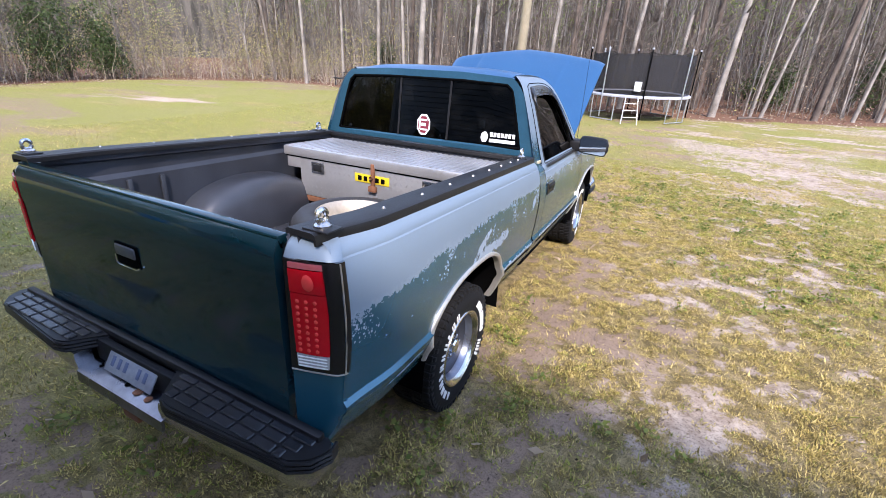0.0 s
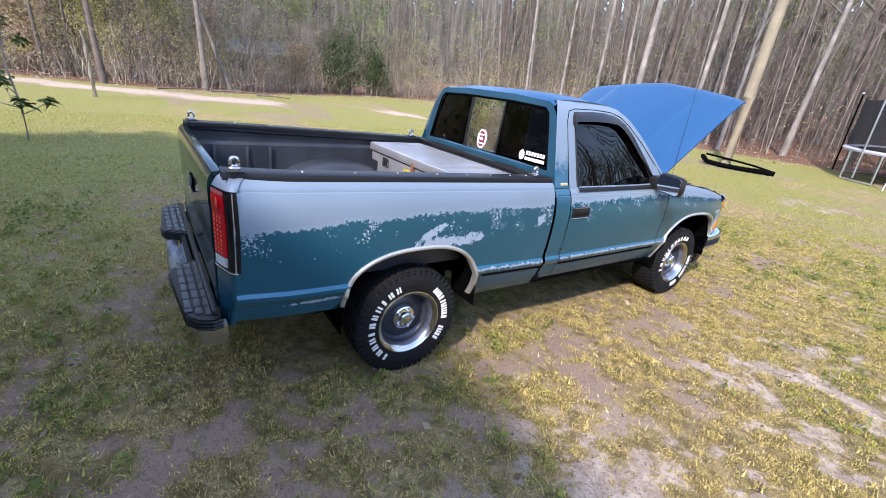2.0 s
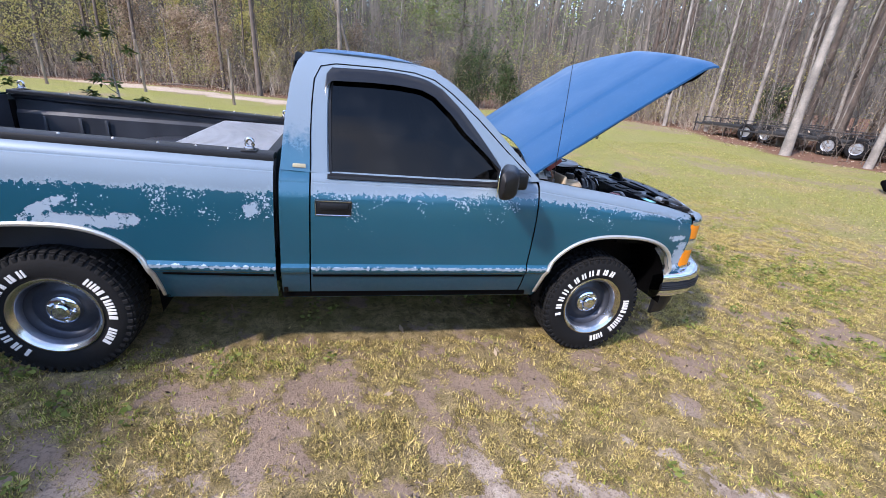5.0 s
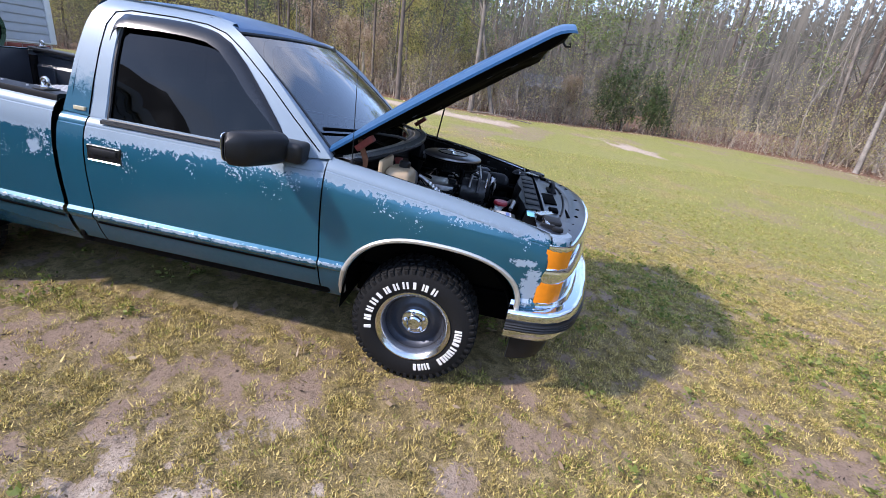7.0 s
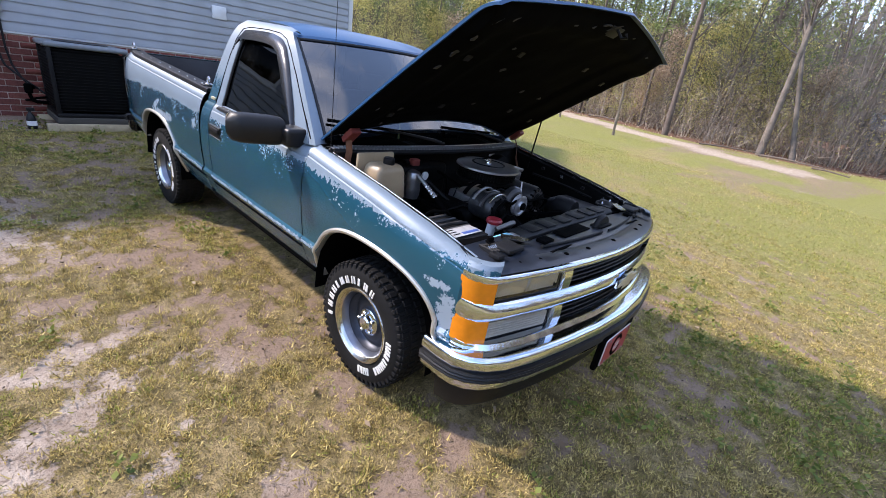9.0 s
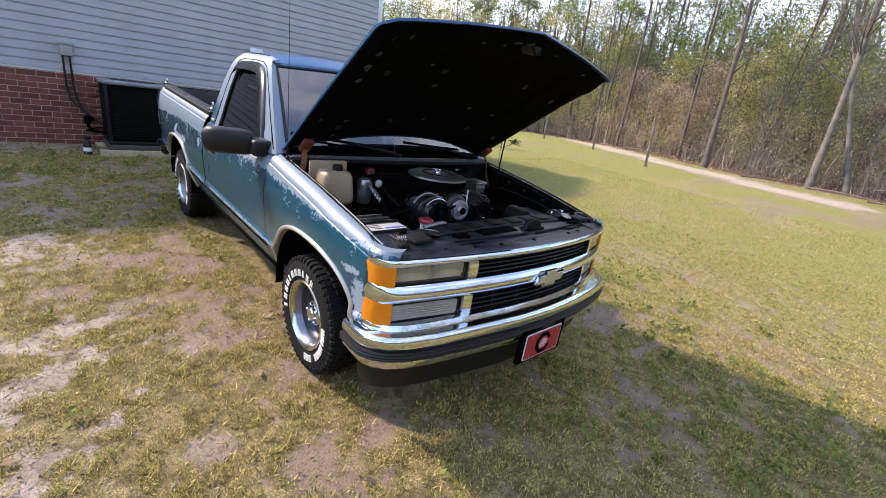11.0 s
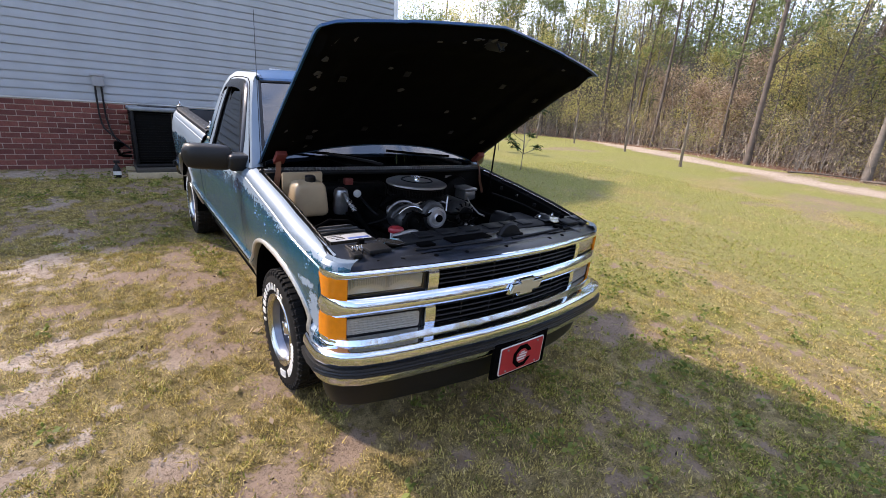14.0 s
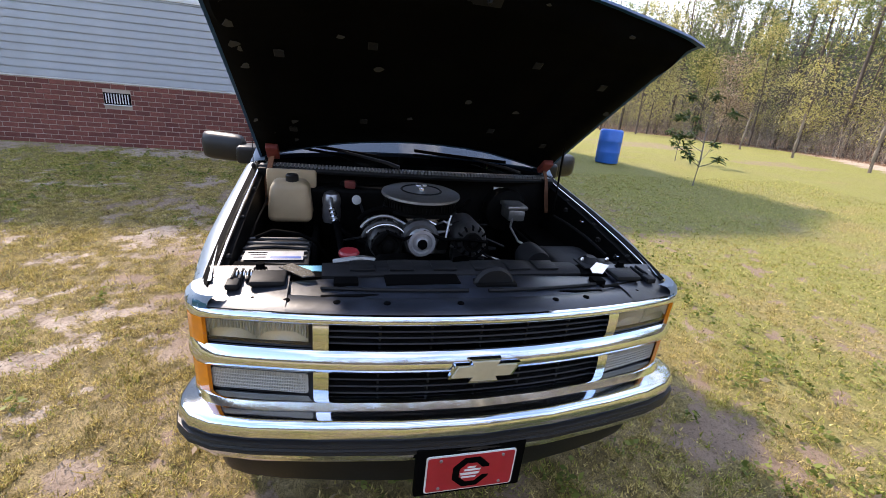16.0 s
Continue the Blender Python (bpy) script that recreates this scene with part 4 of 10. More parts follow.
for sign in (1, -1):
    def corner_rows(zs, out, inset=lambda z: 0.0):
        return grid([[(sign * x, y, z) for x, y in corner_plan(side_width(z - 0.047) - 0.028 - inset(z), out)] for z in zs])

    part("rear_corner", corner_rows([0.500, 0.525, 0.55, 0.57, 0.585, 0.60, 0.615, 0.63, 0.65, 0.70, 0.75, 0.800], 0.0), PAINT, truck)
    top_z = rail_z(-0.95) - 0.010
    part("rear_corner_top", grid([[(sign * (x - d * (x > 0.80)), y + d * 0.8, z) for x, y in corner_plan(side_width(1.12) - 0.030, 0.002)] for z, d in ((1.169, 0.004), (1.180, 0.010), (1.195, 0.020), (top_z - 0.008, 0.034), (top_z, 0.050), (top_z, 0.085))]), PAINT, truck, "", 50)
    # lamp: a smoked black body round the corner, lenses on its rear face
    lamp = part("tail_lamp", corner_rows(spaced(0.800, 1.168, 9), 0.004), SMOKE, truck, "tail lamp with smoked black surround")

    def lens_rows(z0, z1, out, n=5):
        rows = []
        for z in spaced(z0, z1, n):
            w = side_width(z - 0.047) - 0.028
            a, b = 0.782 + 0.010 * (1.168 - z) / 0.37, w - 0.036
            rows.append([(sign * x, -0.996 - out - 0.003 * math.sin(math.pi * u) + 0.30 * (x - 0.76), z) for u, x in ((u, a + (b - a) * u) for u in (0, 0.08, 0.3, 0.55, 0.8, 0.94, 1))])
        return thicken(grid(rows), 0.006)
    part("red_lens", lens_rows(0.866, 1.068, 0.008, 7), RED_LENS, lamp, "red lamp lens")
    part("brake_lens", lens_rows(1.072, 1.142, 0.009), RED_LENS, lamp, "red lamp lens with a round reflector")
    part("reverse_lens", lens_rows(0.818, 0.862, 0.007), CLEAR_LENS, lamp, "clear reversing lamp lens")
    part("top_lens", lens_rows(1.146, 1.162, 0.007, 3), PINK_LENS, lamp)
    for k in range(4):
        z = 0.823 + 0.011 * k
        part("lens_rib", tube([(sign * x, -1.0065 + 0.30 * (x - 0.76), z) for x in (0.797, 0.84, 0.885)], 0.0022, 5), LAMP_SILVER, lamp)
    for r in range(9):
        for c in range(3):
            ob = new("lamp_bead", LAMP_BEADS)
            ob.parent = lamp
            ob.location = (sign * (0.805 + 0.026 * c), -1.0075 + 0.30 * (0.045 + 0.026 * c), 0.880 + 0.0205 * r)
    disc = lathe([(0.0, -0.003), (0.014, -0.0026), (0.022, -0.001), (0.026, 0.002)], 20, "y", (sign * 0.838, -1.0095 + 0.30 * 0.078, 1.106), cap=False)
    part("round_reflector", disc, LED_RED, lamp)
    # thin bright edge down the outer side and under the lamp
    w = [side_width(z - 0.047) - 0.028 for z in spaced(1.165, 0.803, 8)]
    edge = [(sign * (x + 0.003), -0.934, z) for x, z in zip(w, spaced(1.165, 0.803, 8))]
    foot = [(sign * (x + 0.002), y - 0.002, 0.7985) for x, y in corner_plan(w[-1], 0.003)[::-1][1:-1]]
    part("lamp_edge", tube(edge + foot, 0.0026, 5), BRIGHT_TRIM, lamp)

# rear step bumper
def pad(sign):
    outline = [(0.20, -1.012), (0.925, -1.008), (0.945, -1.040), (0.920, -1.095), (0.865, -1.132), (0.36, -1.168), (0.31, -1.155)]
    outline = rounded(outline, True, 0.022, 4)
    return plate([(sign * u, v) for u, v in outline], lambda u, v, d: Vector((u, v, 0.600 - d)), 0.05)


prof = [(0.06, 0.552), (0.0, 0.552), (-0.004, 0.530), (0.0, 0.485), (0.012, 0.455), (0.05, 0.435), (0.06, 0.435)]
half = [(0.925, -0.98, 0), (0.925, -1.03, 0), (0.905, -1.085, 0), (0.855, -1.118, 0), (0.60, -1.138, 0), (0.36, -1.152, 0), (0.27, -1.150, 0)]
bumper = part("rear_bumper", box((-0.88, -1.07, 0.44), (0.88, -1.00, 0.56), 0.01), MATT_BLACK, truck, "dented chrome step bumper with black pads")
part("bumper_wing", sweep(prof, half), DULL_CHROME, bumper, "dented chrome wing")
part("bumper_wing", sweep(prof, [(-x, y, z) for x, y, z in half[::-1]]), DULL_CHROME, bumper, "dented chrome wing")
part("top_cover", box((-0.90, -1.040, 0.582), (0.90, -1.008, 0.622), 0.010), BLACK, bumper, "black plastic top cover")
for sign in (1, -1):
    p = part("step_pad", pad(sign), BLACK, bumper, "black rubber step pad")
    for i in range(7):
        for j in range(3):
            x0, y0 = 0.262 + i * 0.091 + 0.022 * j * (1 if i == 0 else 0), -1.030 - j * 0.039
            x1 = 0.262 + i * 0.091 + 0.083
            if x1 > 0.90 - 0.05 * j * (i == 6):
                x1 = 0.90 - 0.03 * j
            part("tread_block", box((min(sign * x0, sign * x1), y0 - 0.033, 0.598), (max(sign * x0, sign * x1), y0, 0.607), 0.0035, 1), TREAD_PAD, p)
    for k in range(3):
        z = 0.588 - 0.016 * k
        part("pad_ridge", tube([(sign * x, y, z) for x, y in ((0.215, -1.020), (0.312, -1.158), (0.36, -1.170), (0.865, -1.135), (0.920, -1.099), (0.947, -1.040), (0.935, -1.000))], 0.0075, 6), BLACK, p)
part("plate_recess", box((-0.27, -1.075, 0.44), (0.27, -1.045, 0.590), 0.006), BAY_GREY, bumper)
part("centre_step", thicken(grid([[(x, y, z) for y, z in ((-1.055, 0.494), (-1.135, 0.486), (-1.156, 0.474), (-1.160, 0.430))] for x in spaced(-0.275, 0.275, 5)]), 0.010), material("stained_chrome", (0.19, 0.20, 0.23), 0.28, 1.0, 0.25, 40, 0.1, stain=0.4), bumper, "chrome centre step with rust spots")
for x, y, r, mt in ((0.00, -1.11, 0.012, MATT_BLACK), (0.075, -1.115, 0.020, RUST), (0.145, -1.12, 0.016, RUST), (-0.20, -1.10, 0.009, MATT_BLACK)):
    part("step_hole", lathe([(r, 0.0), (r * 0.8, 0.003), (0.0, 0.003)], 10, "z", (x, y, 0.4905), cap=False), mt, bumper)
rp = part("rear_plate", box((-0.150, -0.003, -0.046), (0.150, 0.003, 0.036), 0.002), material("dirty_white_plate", (0.30, 0.32, 0.36), 0.35, 0.3, 0.3, 40, stain=0.4), bumper, "white number plate in the bumper")
rp.matrix_basis = pose(0, -1.088, 0.545, -32, 0, 0)
for i in range(6):
    if i == 3:
        continue
    part("plate_bar", box((-0.118 + 0.041 * i, -0.0055, -0.022), (-0.100 + 0.041 * i, -0.0025, 0.018), 0.001), BLUE_INK, rp)
part("tow_loop", box((-0.05, -1.13, 0.33), (0.05, -1.0, 0.43), 0.008), RUST, bumper)

# ---- cab ----
def house_x(z):
    """Half width of the cab above the belt."""
    return float(np.interp(z, (1.10, 1.135, 1.20, 1.30, 1.40, 1.50, 1.58, 1.63, 1.665, 1.69), (0.905, 0.895, 0.872, 0.842, 0.810, 0.775, 0.742, 0.715, 0.682, 0.640)))


OUT_REAR = [(1.058, 1.128), (1.068, 1.25), (1.082, 1.40), (1.105, 1.55), (1.130, 1.63), (1.165, 1.672)]
OUT_TOP = [(1.165, 1.672), (1.35, 1.682), (1.55, 1.684), (1.72, 1.676), (1.84, 1.655)]
OUT_A = [(1.84, 1.655), (1.93, 1.610), (2.03, 1.535), (2.15, 1.43), (2.28, 1.31), (2.40, 1.20), (2.462, 1.142)]
OUT_BELT = [(2.462, 1.142), (2.0, 1.132), (1.5, 1.130), (1.058, 1.128)]
IN_REAR = [(1.302, 1.118), (1.296, 1.25), (1.292, 1.40), (1.294, 1.52), (1.306, 1.575), (1.33, 1.592)]
IN_TOP = [(1.33, 1.592), (1.5, 1.606), (1.62, 1.608), (1.72, 1.604), (1.80, 1.590)]
IN_A = [(1.80, 1.590), (1.87, 1.550), (1.95, 1.478), (2.04, 1.385), (2.13, 1.28), (2.21, 1.18), (2.25, 1.118)]
IN_BELT = [(2.25, 1.118), (1.9, 1.116), (1.6, 1.116), (1.302, 1.118)]


def loop_of(a, b, c, d, n=14):
    out = []
    for s in (a, b, c, d):
        out += resample(s, n)[:-1]
    return out


OUTER, INNER = loop_of(OUT_REAR, OUT_TOP, OUT_A, OUT_BELT), loop_of(IN_REAR, IN_TOP, IN_A, IN_BELT)
cab = part("cab_roof", grid([[
    (0.643 * u, lerp(1.135 + 0.045 * u * u, 1.965 - 0.125 * u * u, v),
     1.674 + 0.034 * (1 - abs(u) ** 3) - 0.010 * abs(u) ** 12 + 0.022 * math.sin(math.pi * min(1, 0.15 + v * 0.8)) - 0.058 * max(0, v - 0.55) ** 2 / 0.2025 - 0.030 * max(0, 0.10 - v) / 0.10)
    for v in spaced(0, 1, 15)] for u in spaced(-1, 1, 25)]), BLUE, truck, "chalky faded blue cab roof")
for sign in (1, -1):
    rows = []
    for o, i in zip(OUTER, INNER):
        row = []
        for t in (0, 0.2, 0.4, 0.6, 0.8, 0.93, 1.0):
            p = o.lerp(i, t)
            x = house_x(p[1]) - (0.014 if t == 1.0 else 0.0)
            row.append((sign * x, p[0], p[1]))
        rows.append(row)
    frame_ob = part("cab_side_frame", grid(rows, close_u=True), PAINT, truck, "pale weathered cab pillars and roof rail")
    # roof rail filling between the side frame and the roof skin
    rows = []
    for p in resample(OUT_TOP, 12):
        rows.append([(sign * house_x(p[1]), p[0], p[1]), (sign * (house_x(p[1]) - 0.015), p[0], p[1] + 0.010), (sign * 0.655, p[0] + 0.002, p[1] + 0.012), (sign * 0.635, p[0], p[1] - 0.004)])
    part("drip_rail", grid(rows), PAINT, truck)
    # door cut lines on the pillars
    seam = [(sign * (house_x(z) + 0.001), y, z) for y, z in ((1.202, 1.13), (1.200, 1.30), (1.205, 1.45), (1.215, 1.56), (1.245, 1.622), (1.32, 1.640), (1.55, 1.646), (1.72, 1.640), (1.83, 1.615), (1.93, 1.555), (2.08, 1.44), (2.25, 1.29), (2.40, 1.165))]
    part("door_seam", tube(seam, 0.0032, 5), MATT_BLACK, truck)
    door = [o for o in truck.children if o.name.startswith("door") and not o.name.startswith("door_") and (o.data.vertices[0].co.x > 0) == (sign > 0)][0]
    # window glass, black surround, wind deflector
    cen = Vector((1.72, 1.36))
    rows = []
    for q in (0.0, 0.35, 0.7, 1.0):
        rows.append([(sign * (house_x(cen.lerp(p, q)[1]) - 0.014), *cen.lerp(p, q)) for p in INNER])
    part("side_window", clean(grid(rows, close_v=True)), TINT, door, "dark tinted door window")
    b = tube([(sign * (house_x(p[1]) - 0.006), p[0], p[1]) for p in INNER + INNER[:1]], 0.008, 6)
    part("window_seal", b, BLACK, door)
    sweep_pts = [(1.268, 1.55), (1.275, 1.60), (1.30, 1.622), (1.5, 1.632), (1.65, 1.632), (1.78, 1.615), (1.87, 1.575), (1.97, 1.49), (2.08, 1.37), (2.17, 1.265), (2.235, 1.18)]
    rows = []
    for k, (y, z) in enumerate(resample(sweep_pts, 30)):
        t = k / 29
        w = 0.050 * min(1, (1 - t) * 4) + 0.012
        ny, nz = (0.0, -1.0) if y < 1.6 else Vector((-0.72, -0.69)).lerp(Vector((0, -1)), max(0, 1 - (y - 1.6) / 0.25)).normalized()
        rows.append([(sign * (house_x(z + nz * d) + o), y + ny * d, z + nz * d) for d, o in ((0.0, 0.004), (w * 0.12, 0.014), (w * 0.5, 0.022), (w, 0.024), (w, 0.020), (w * 0.5, 0.017), (0.004, 0.001))])
    part("wind_deflector", grid(rows), SMOKE, door, "smoked plastic wind deflector")
    rows = [[(sign * (side_width(1.1) - 0.045 + o), y, z) for z, o in ((1.098, 0.022), (1.103, 0.030), (1.116, 0.026), (1.122, 0.012))] for y in spaced(1.285, 2.28, 4)]
    part("belt_moulding", grid(rows), BLACK, door)
    # handle
    hx = side_width(0.955)
    part("handle_recess", box((min(sign * (hx - 0.01), sign * (hx + 0.004)), 1.225, 0.915), (max(sign * (hx - 0.01), sign * (hx + 0.004)), 1.408, 0.998), 0.006), BLACK, door)
    part("door_handle", box((min(sign * hx, sign * (hx + 0.016)), 1.250, 0.950), (max(sign * hx, sign * (hx + 0.016)), 1.392, 0.984), 0.008), BAY_GREY, door, "black flap door handle")
    part("handle_trim", tube([(sign * (hx + 0.005), y, z) for y, z in ((1.230, 0.92), (1.403, 0.92), (1.405, 0.993), (1.230, 0.993), (1.230, 0.92))], 0.003, 5), DULL_CHROME, door)
    # badge on the cab corner
    part("corner_badge", box((min(sign * 0.884, sign * 0.899), 1.118, 1.142), (max(sign * 0.884, sign * 0.899), 1.180, 1.160), 0.002), GOLD, truck)
    # mirror: rounded shell on a sail plate
    rows = []
    for k in range(13):
        t = k / 12
        x = 0.942 + 0.265 * t
        e = (1 - abs(2 * t - 1) ** 5) ** 0.35 if 0 < t < 1 else 0.02
        row = []
        for j in range(16):
            a = 2 * math.pi * j / 16
            ca, sa = math.cos(a), math.sin(a)
            yy = 0.075 * abs(ca) ** 0.75 * (1 if ca > 0 else -0.45)
            zz = 0.078 * abs(sa) ** 0.65 * (1 if sa > 0 else -1)
            row.append((sign * x, 2.232 - 0.42 * (x - 0.942) + yy * e, 1.168 + zz * (0.35 + 0.65 * e)))
        rows.append(row)
    b = grid(rows, close_v=True)
    mir = part("door_mirror", clean(b), BLACK, door, "black plastic door mirror", 50)
    part("mirror_glass", plate(rounded([(0.962, 1.105), (1.190, 1.105), (1.194, 1.232), (0.962, 1.232)], True, 0.03), lambda u, v, d: Vector((sign * u, 2.199 - 0.42 * (u - 0.942) - d, v)), 0.004), MIRROR, mir)
    part("mirror_arm", box((min(sign * 0.86, sign * 0.985), 2.200, 1.102), (max(sign * 0.86, sign * 0.985), 2.350, 1.200), 0.022, 3), BLACK, mir)
    rows = [[(sign * (house_x(max(z, 1.13)) + 0.004), y, z) for y, z in ((2.245, 1.13), (2.31, 1.13), (2.40, 1.14))], [(sign * (house_x(1.2) + 0.005), y, 1.20) for y in (2.215, 2.27, 2.345)], [(sign * (house_x(1.27) + 0.004), y, 1.27) for y in (2.175, 2.22, 2.275)]]
    part("mirror_sail", thicken(grid(rows), 0.006), PAINT, door)

# rear of the cab and its window
def back_y(z, x):
    return 1.058 + 0.10 * max(0, z - 1.13) ** 1.2 + (0.02 if z > 1.6 else 0) * 0 + 0.025 * (abs(x) / 0.8) ** 3


out_back = [(-0.905, 1.06), (-0.86, 1.25), (-0.80, 1.43), (-0.735, 1.59), (-0.665, 1.668), (-0.3, 1.690), (0.3, 1.690), (0.665, 1.668), (0.735, 1.59), (0.80, 1.43), (0.86, 1.25), (0.905, 1.06)]
in_back = [(-0.765, 1.228), (-0.745, 1.30), (-0.705, 1.45), (-0.668, 1.58), (-0.645, 1.622), (-0.3, 1.636), (0.3, 1.636), (0.645, 1.622), (0.668, 1.58), (0.705, 1.45), (0.745, 1.30), (0.765, 1.228)]
rows = []
for o, i in zip(resample(out_back, 60) + resample([out_back[-1], out_back[0]], 30)[1:-1], resample(in_back, 60) + resample([in_back[-1], in_back[0]], 30)[1:-1]):
    row = []
    for t in (0, 0.35, 0.7, 0.94, 1.0):
        p = o.lerp(i, t)
        row.append((p[0], back_y(p[1], p[0]) + (0.012 if t == 1.0 else 0), p[1]))
    rows.append(row)
part("cab_back", grid(rows, close_u=True), material("weathered_dark_teal", (0.016, 0.070, 0.115), 0.34, 0.3, 0.2, 60, coat=0.3), truck, "dark teal cab back panel")
part("cab_back_lower", box((-0.90, 1.062, 0.45), (0.90, 1.085, 1.065), 0.004), BAY_BLACK, truck)
rear_window = None
for lo_x, hi_x in ((-0.755, -0.198), (-0.190, 0.214), (0.222, 0.755)):
    rows = []
    for z in spaced(1.232, 1.632, 7):
        half = float(np.interp(z, (1.228, 1.30, 1.45, 1.58, 1.622, 1.636), (0.765, 0.745, 0.705, 0.668, 0.645, 0.60)))
        rows.append([(min(max(x, -half), half), back_y(z, x) + 0.012, z) for x in spaced(lo_x, hi_x, 5)])
    pane = part("rear_pane", grid(rows), TINT, truck, "dark tinted rear window pane")
    rear_window = pane if lo_x == -0.190 else rear_window
    last_pane = pane
for x in (-0.194, 0.218):
    part("window_divider", tube([(x, back_y(z, x) + 0.008, z) for z in (1.228, 1.43, 1.636)], 0.008, 6), BAY_GREY, truck)
part("rear_window_seal", tube([(u, back_y(v, u) + 0.004, v) for u, v in resample(in_back, 40)] + [(-0.765, back_y(1.228, 0.765) + 0.004, 1.228)], 0.009, 6), MATT_BLACK, truck)


def on_back(u, v, d):
    return Vector((u, back_y(v, u) + 0.009 - d, v))


octagon = [(0.022 + r * 0.058 * math.cos(radians(22.5 + 45 * k)), 1.318 + r * 0.078 * math.sin(radians(22.5 + 45 * k))) for r in (1,) for k in range(8)]
sticker = part("octagon_sticker", plate(octagon, on_back, 0.002), WHITE, rear_window, "white octagon sticker with a maroon device")
part("sticker_mark", plate([(0.022 + (u - 0.022) * 0.82, 1.318 + (v - 1.318) * 0.82) for u, v in octagon], lambda u, v, d: on_back(u, v, d + 0.0025), 0.001), MAROON, sticker)
for k, (a, b2, c, d2) in enumerate(((-0.012, 1.345, 0.052, 1.357), (-0.014, 1.285, -0.002, 1.345), (-0.002, 1.278, 0.052, 1.290), (0.006, 1.308, 0.042, 1.330))):
    part("sticker_bar", plate([(a, b2), (c, b2), (c, d2), (a, d2)], lambda u, v, d: on_back(u, v, d + 0.004), 0.001), WHITE, sticker)
shop = part("shop_sticker", plate([(0.505 + 0.026 * math.cos(2 * math.pi * k / 12), 1.282 + 0.036 * math.sin(2 * math.pi * k / 12)) for k in range(12)], on_back, 0.002), WHITE, last_pane, "white lettered window sticker")
for k in range(7):
    part("letter_bar", plate([(0.545 + 0.026 * k, 1.288), (0.564 + 0.026 * k, 1.288), (0.564 + 0.026 * k, 1.316), (0.545 + 0.026 * k, 1.316)], on_back, 0.002), WHITE, shop)
part("letter_line", plate([(0.542, 1.252), (0.725, 1.252), (0.725, 1.274), (0.542, 1.274)], on_back, 0.002), WHITE, shop)

# windscreen
def shield(u, v):
    """u across, v from the base (0) to the header (1)."""
    x = lerp(0.815, 0.668, v) * u
    y = lerp(2.610 - 0.165 * u * u, 1.975 - 0.120 * u * u, v)
    z = lerp(1.150, 1.648 - 0.022 * u * u, v) + 0.022 * math.sin(math.pi * v)
    return (x, y, z)


part("windscreen", grid([[shield(u, v) for v in spaced(0, 1, 9)] for u in spaced(-1, 1, 21)]), SHIELD, truck, "tinted windscreen reflecting the sky")
edge = [shield(-1, v) for v in spaced(0, 1, 10)] + [shield(u, 1) for u in spaced(-1, 1, 18)][1:-1] + [shield(1, v) for v in spaced(1, 0, 10)]
part("windscreen_seal", tube(edge, 0.011, 6), BLACK, truck)
for sign in (1, -1):
    rows = []
    for v in spaced(0, 1, 10):
        a = Vector(shield(sign, v))
        p = resample(OUT_A[::-1], 10)[round(v * 9)]
        bpt = Vector((sign * house_x(p[1]), p[0], p[1]))
        rows.append([tuple(a), tuple(a.lerp(bpt, 0.5) + Vector((sign * 0.012, 0.006, 0.004))), tuple(bpt)])
    part("front_pillar", grid(rows), PAINT, truck)
part("roof_header", grid([[(lerp(0.668, 0.655, v) * u, lerp(1.975 - 0.120 * u * u, 1.950 - 0.125 * u * u, v), lerp(1.650 - 0.022 * u * u, 1.668 - 0.02 * abs(u) ** 3, v)) for v in (0, 0.5, 1)] for u in spaced(-1, 1, 17)]), BLUE, truck)

# interior seen darkly through the glass
part("cab_floor", box((-0.86, 1.09, 0.45), (0.86, 2.5, 0.50), 0.01), MATT_BLACK, truck)
part("bench_seat", box((-0.68, 1.30, 0.55), (0.68, 1.85, 0.80), 0.06, 3), SEAT, truck, "dark cloth bench seat")
for x in (-0.38, 0.38):
    part("seat_back", box((x - 0.30, 1.16, 0.76), (x + 0.30, 1.34, 1.30), 0.06, 3), SEAT, truck)
    part("head_rest", box((x - 0.13, 1.20, 1.30), (x + 0.13, 1.29, 1.44), 0.04, 3), SEAT, truck)
part("dashboard", box((-0.80, 2.15, 0.88), (0.80, 2.50, 1.115), 0.05, 3), SEAT, truck, "dark dashboard")
wheel_pts = [(-0.38 + 0.19 * math.cos(2 * math.pi * k / 24), 2.02 - 0.07 * math.sin(2 * math.pi * k / 24), 1.08 + 0.17 * math.sin(2 * math.pi * k / 24)) for k in range(25)]
part("steering_wheel", tube(wheel_pts, 0.014, 8), MATT_BLACK, truck)
part("cab_inner_firewall", box((-0.86, 2.44, 0.46), (0.86, 2.50, 1.12), 0.01), MATT_BLACK, truck)

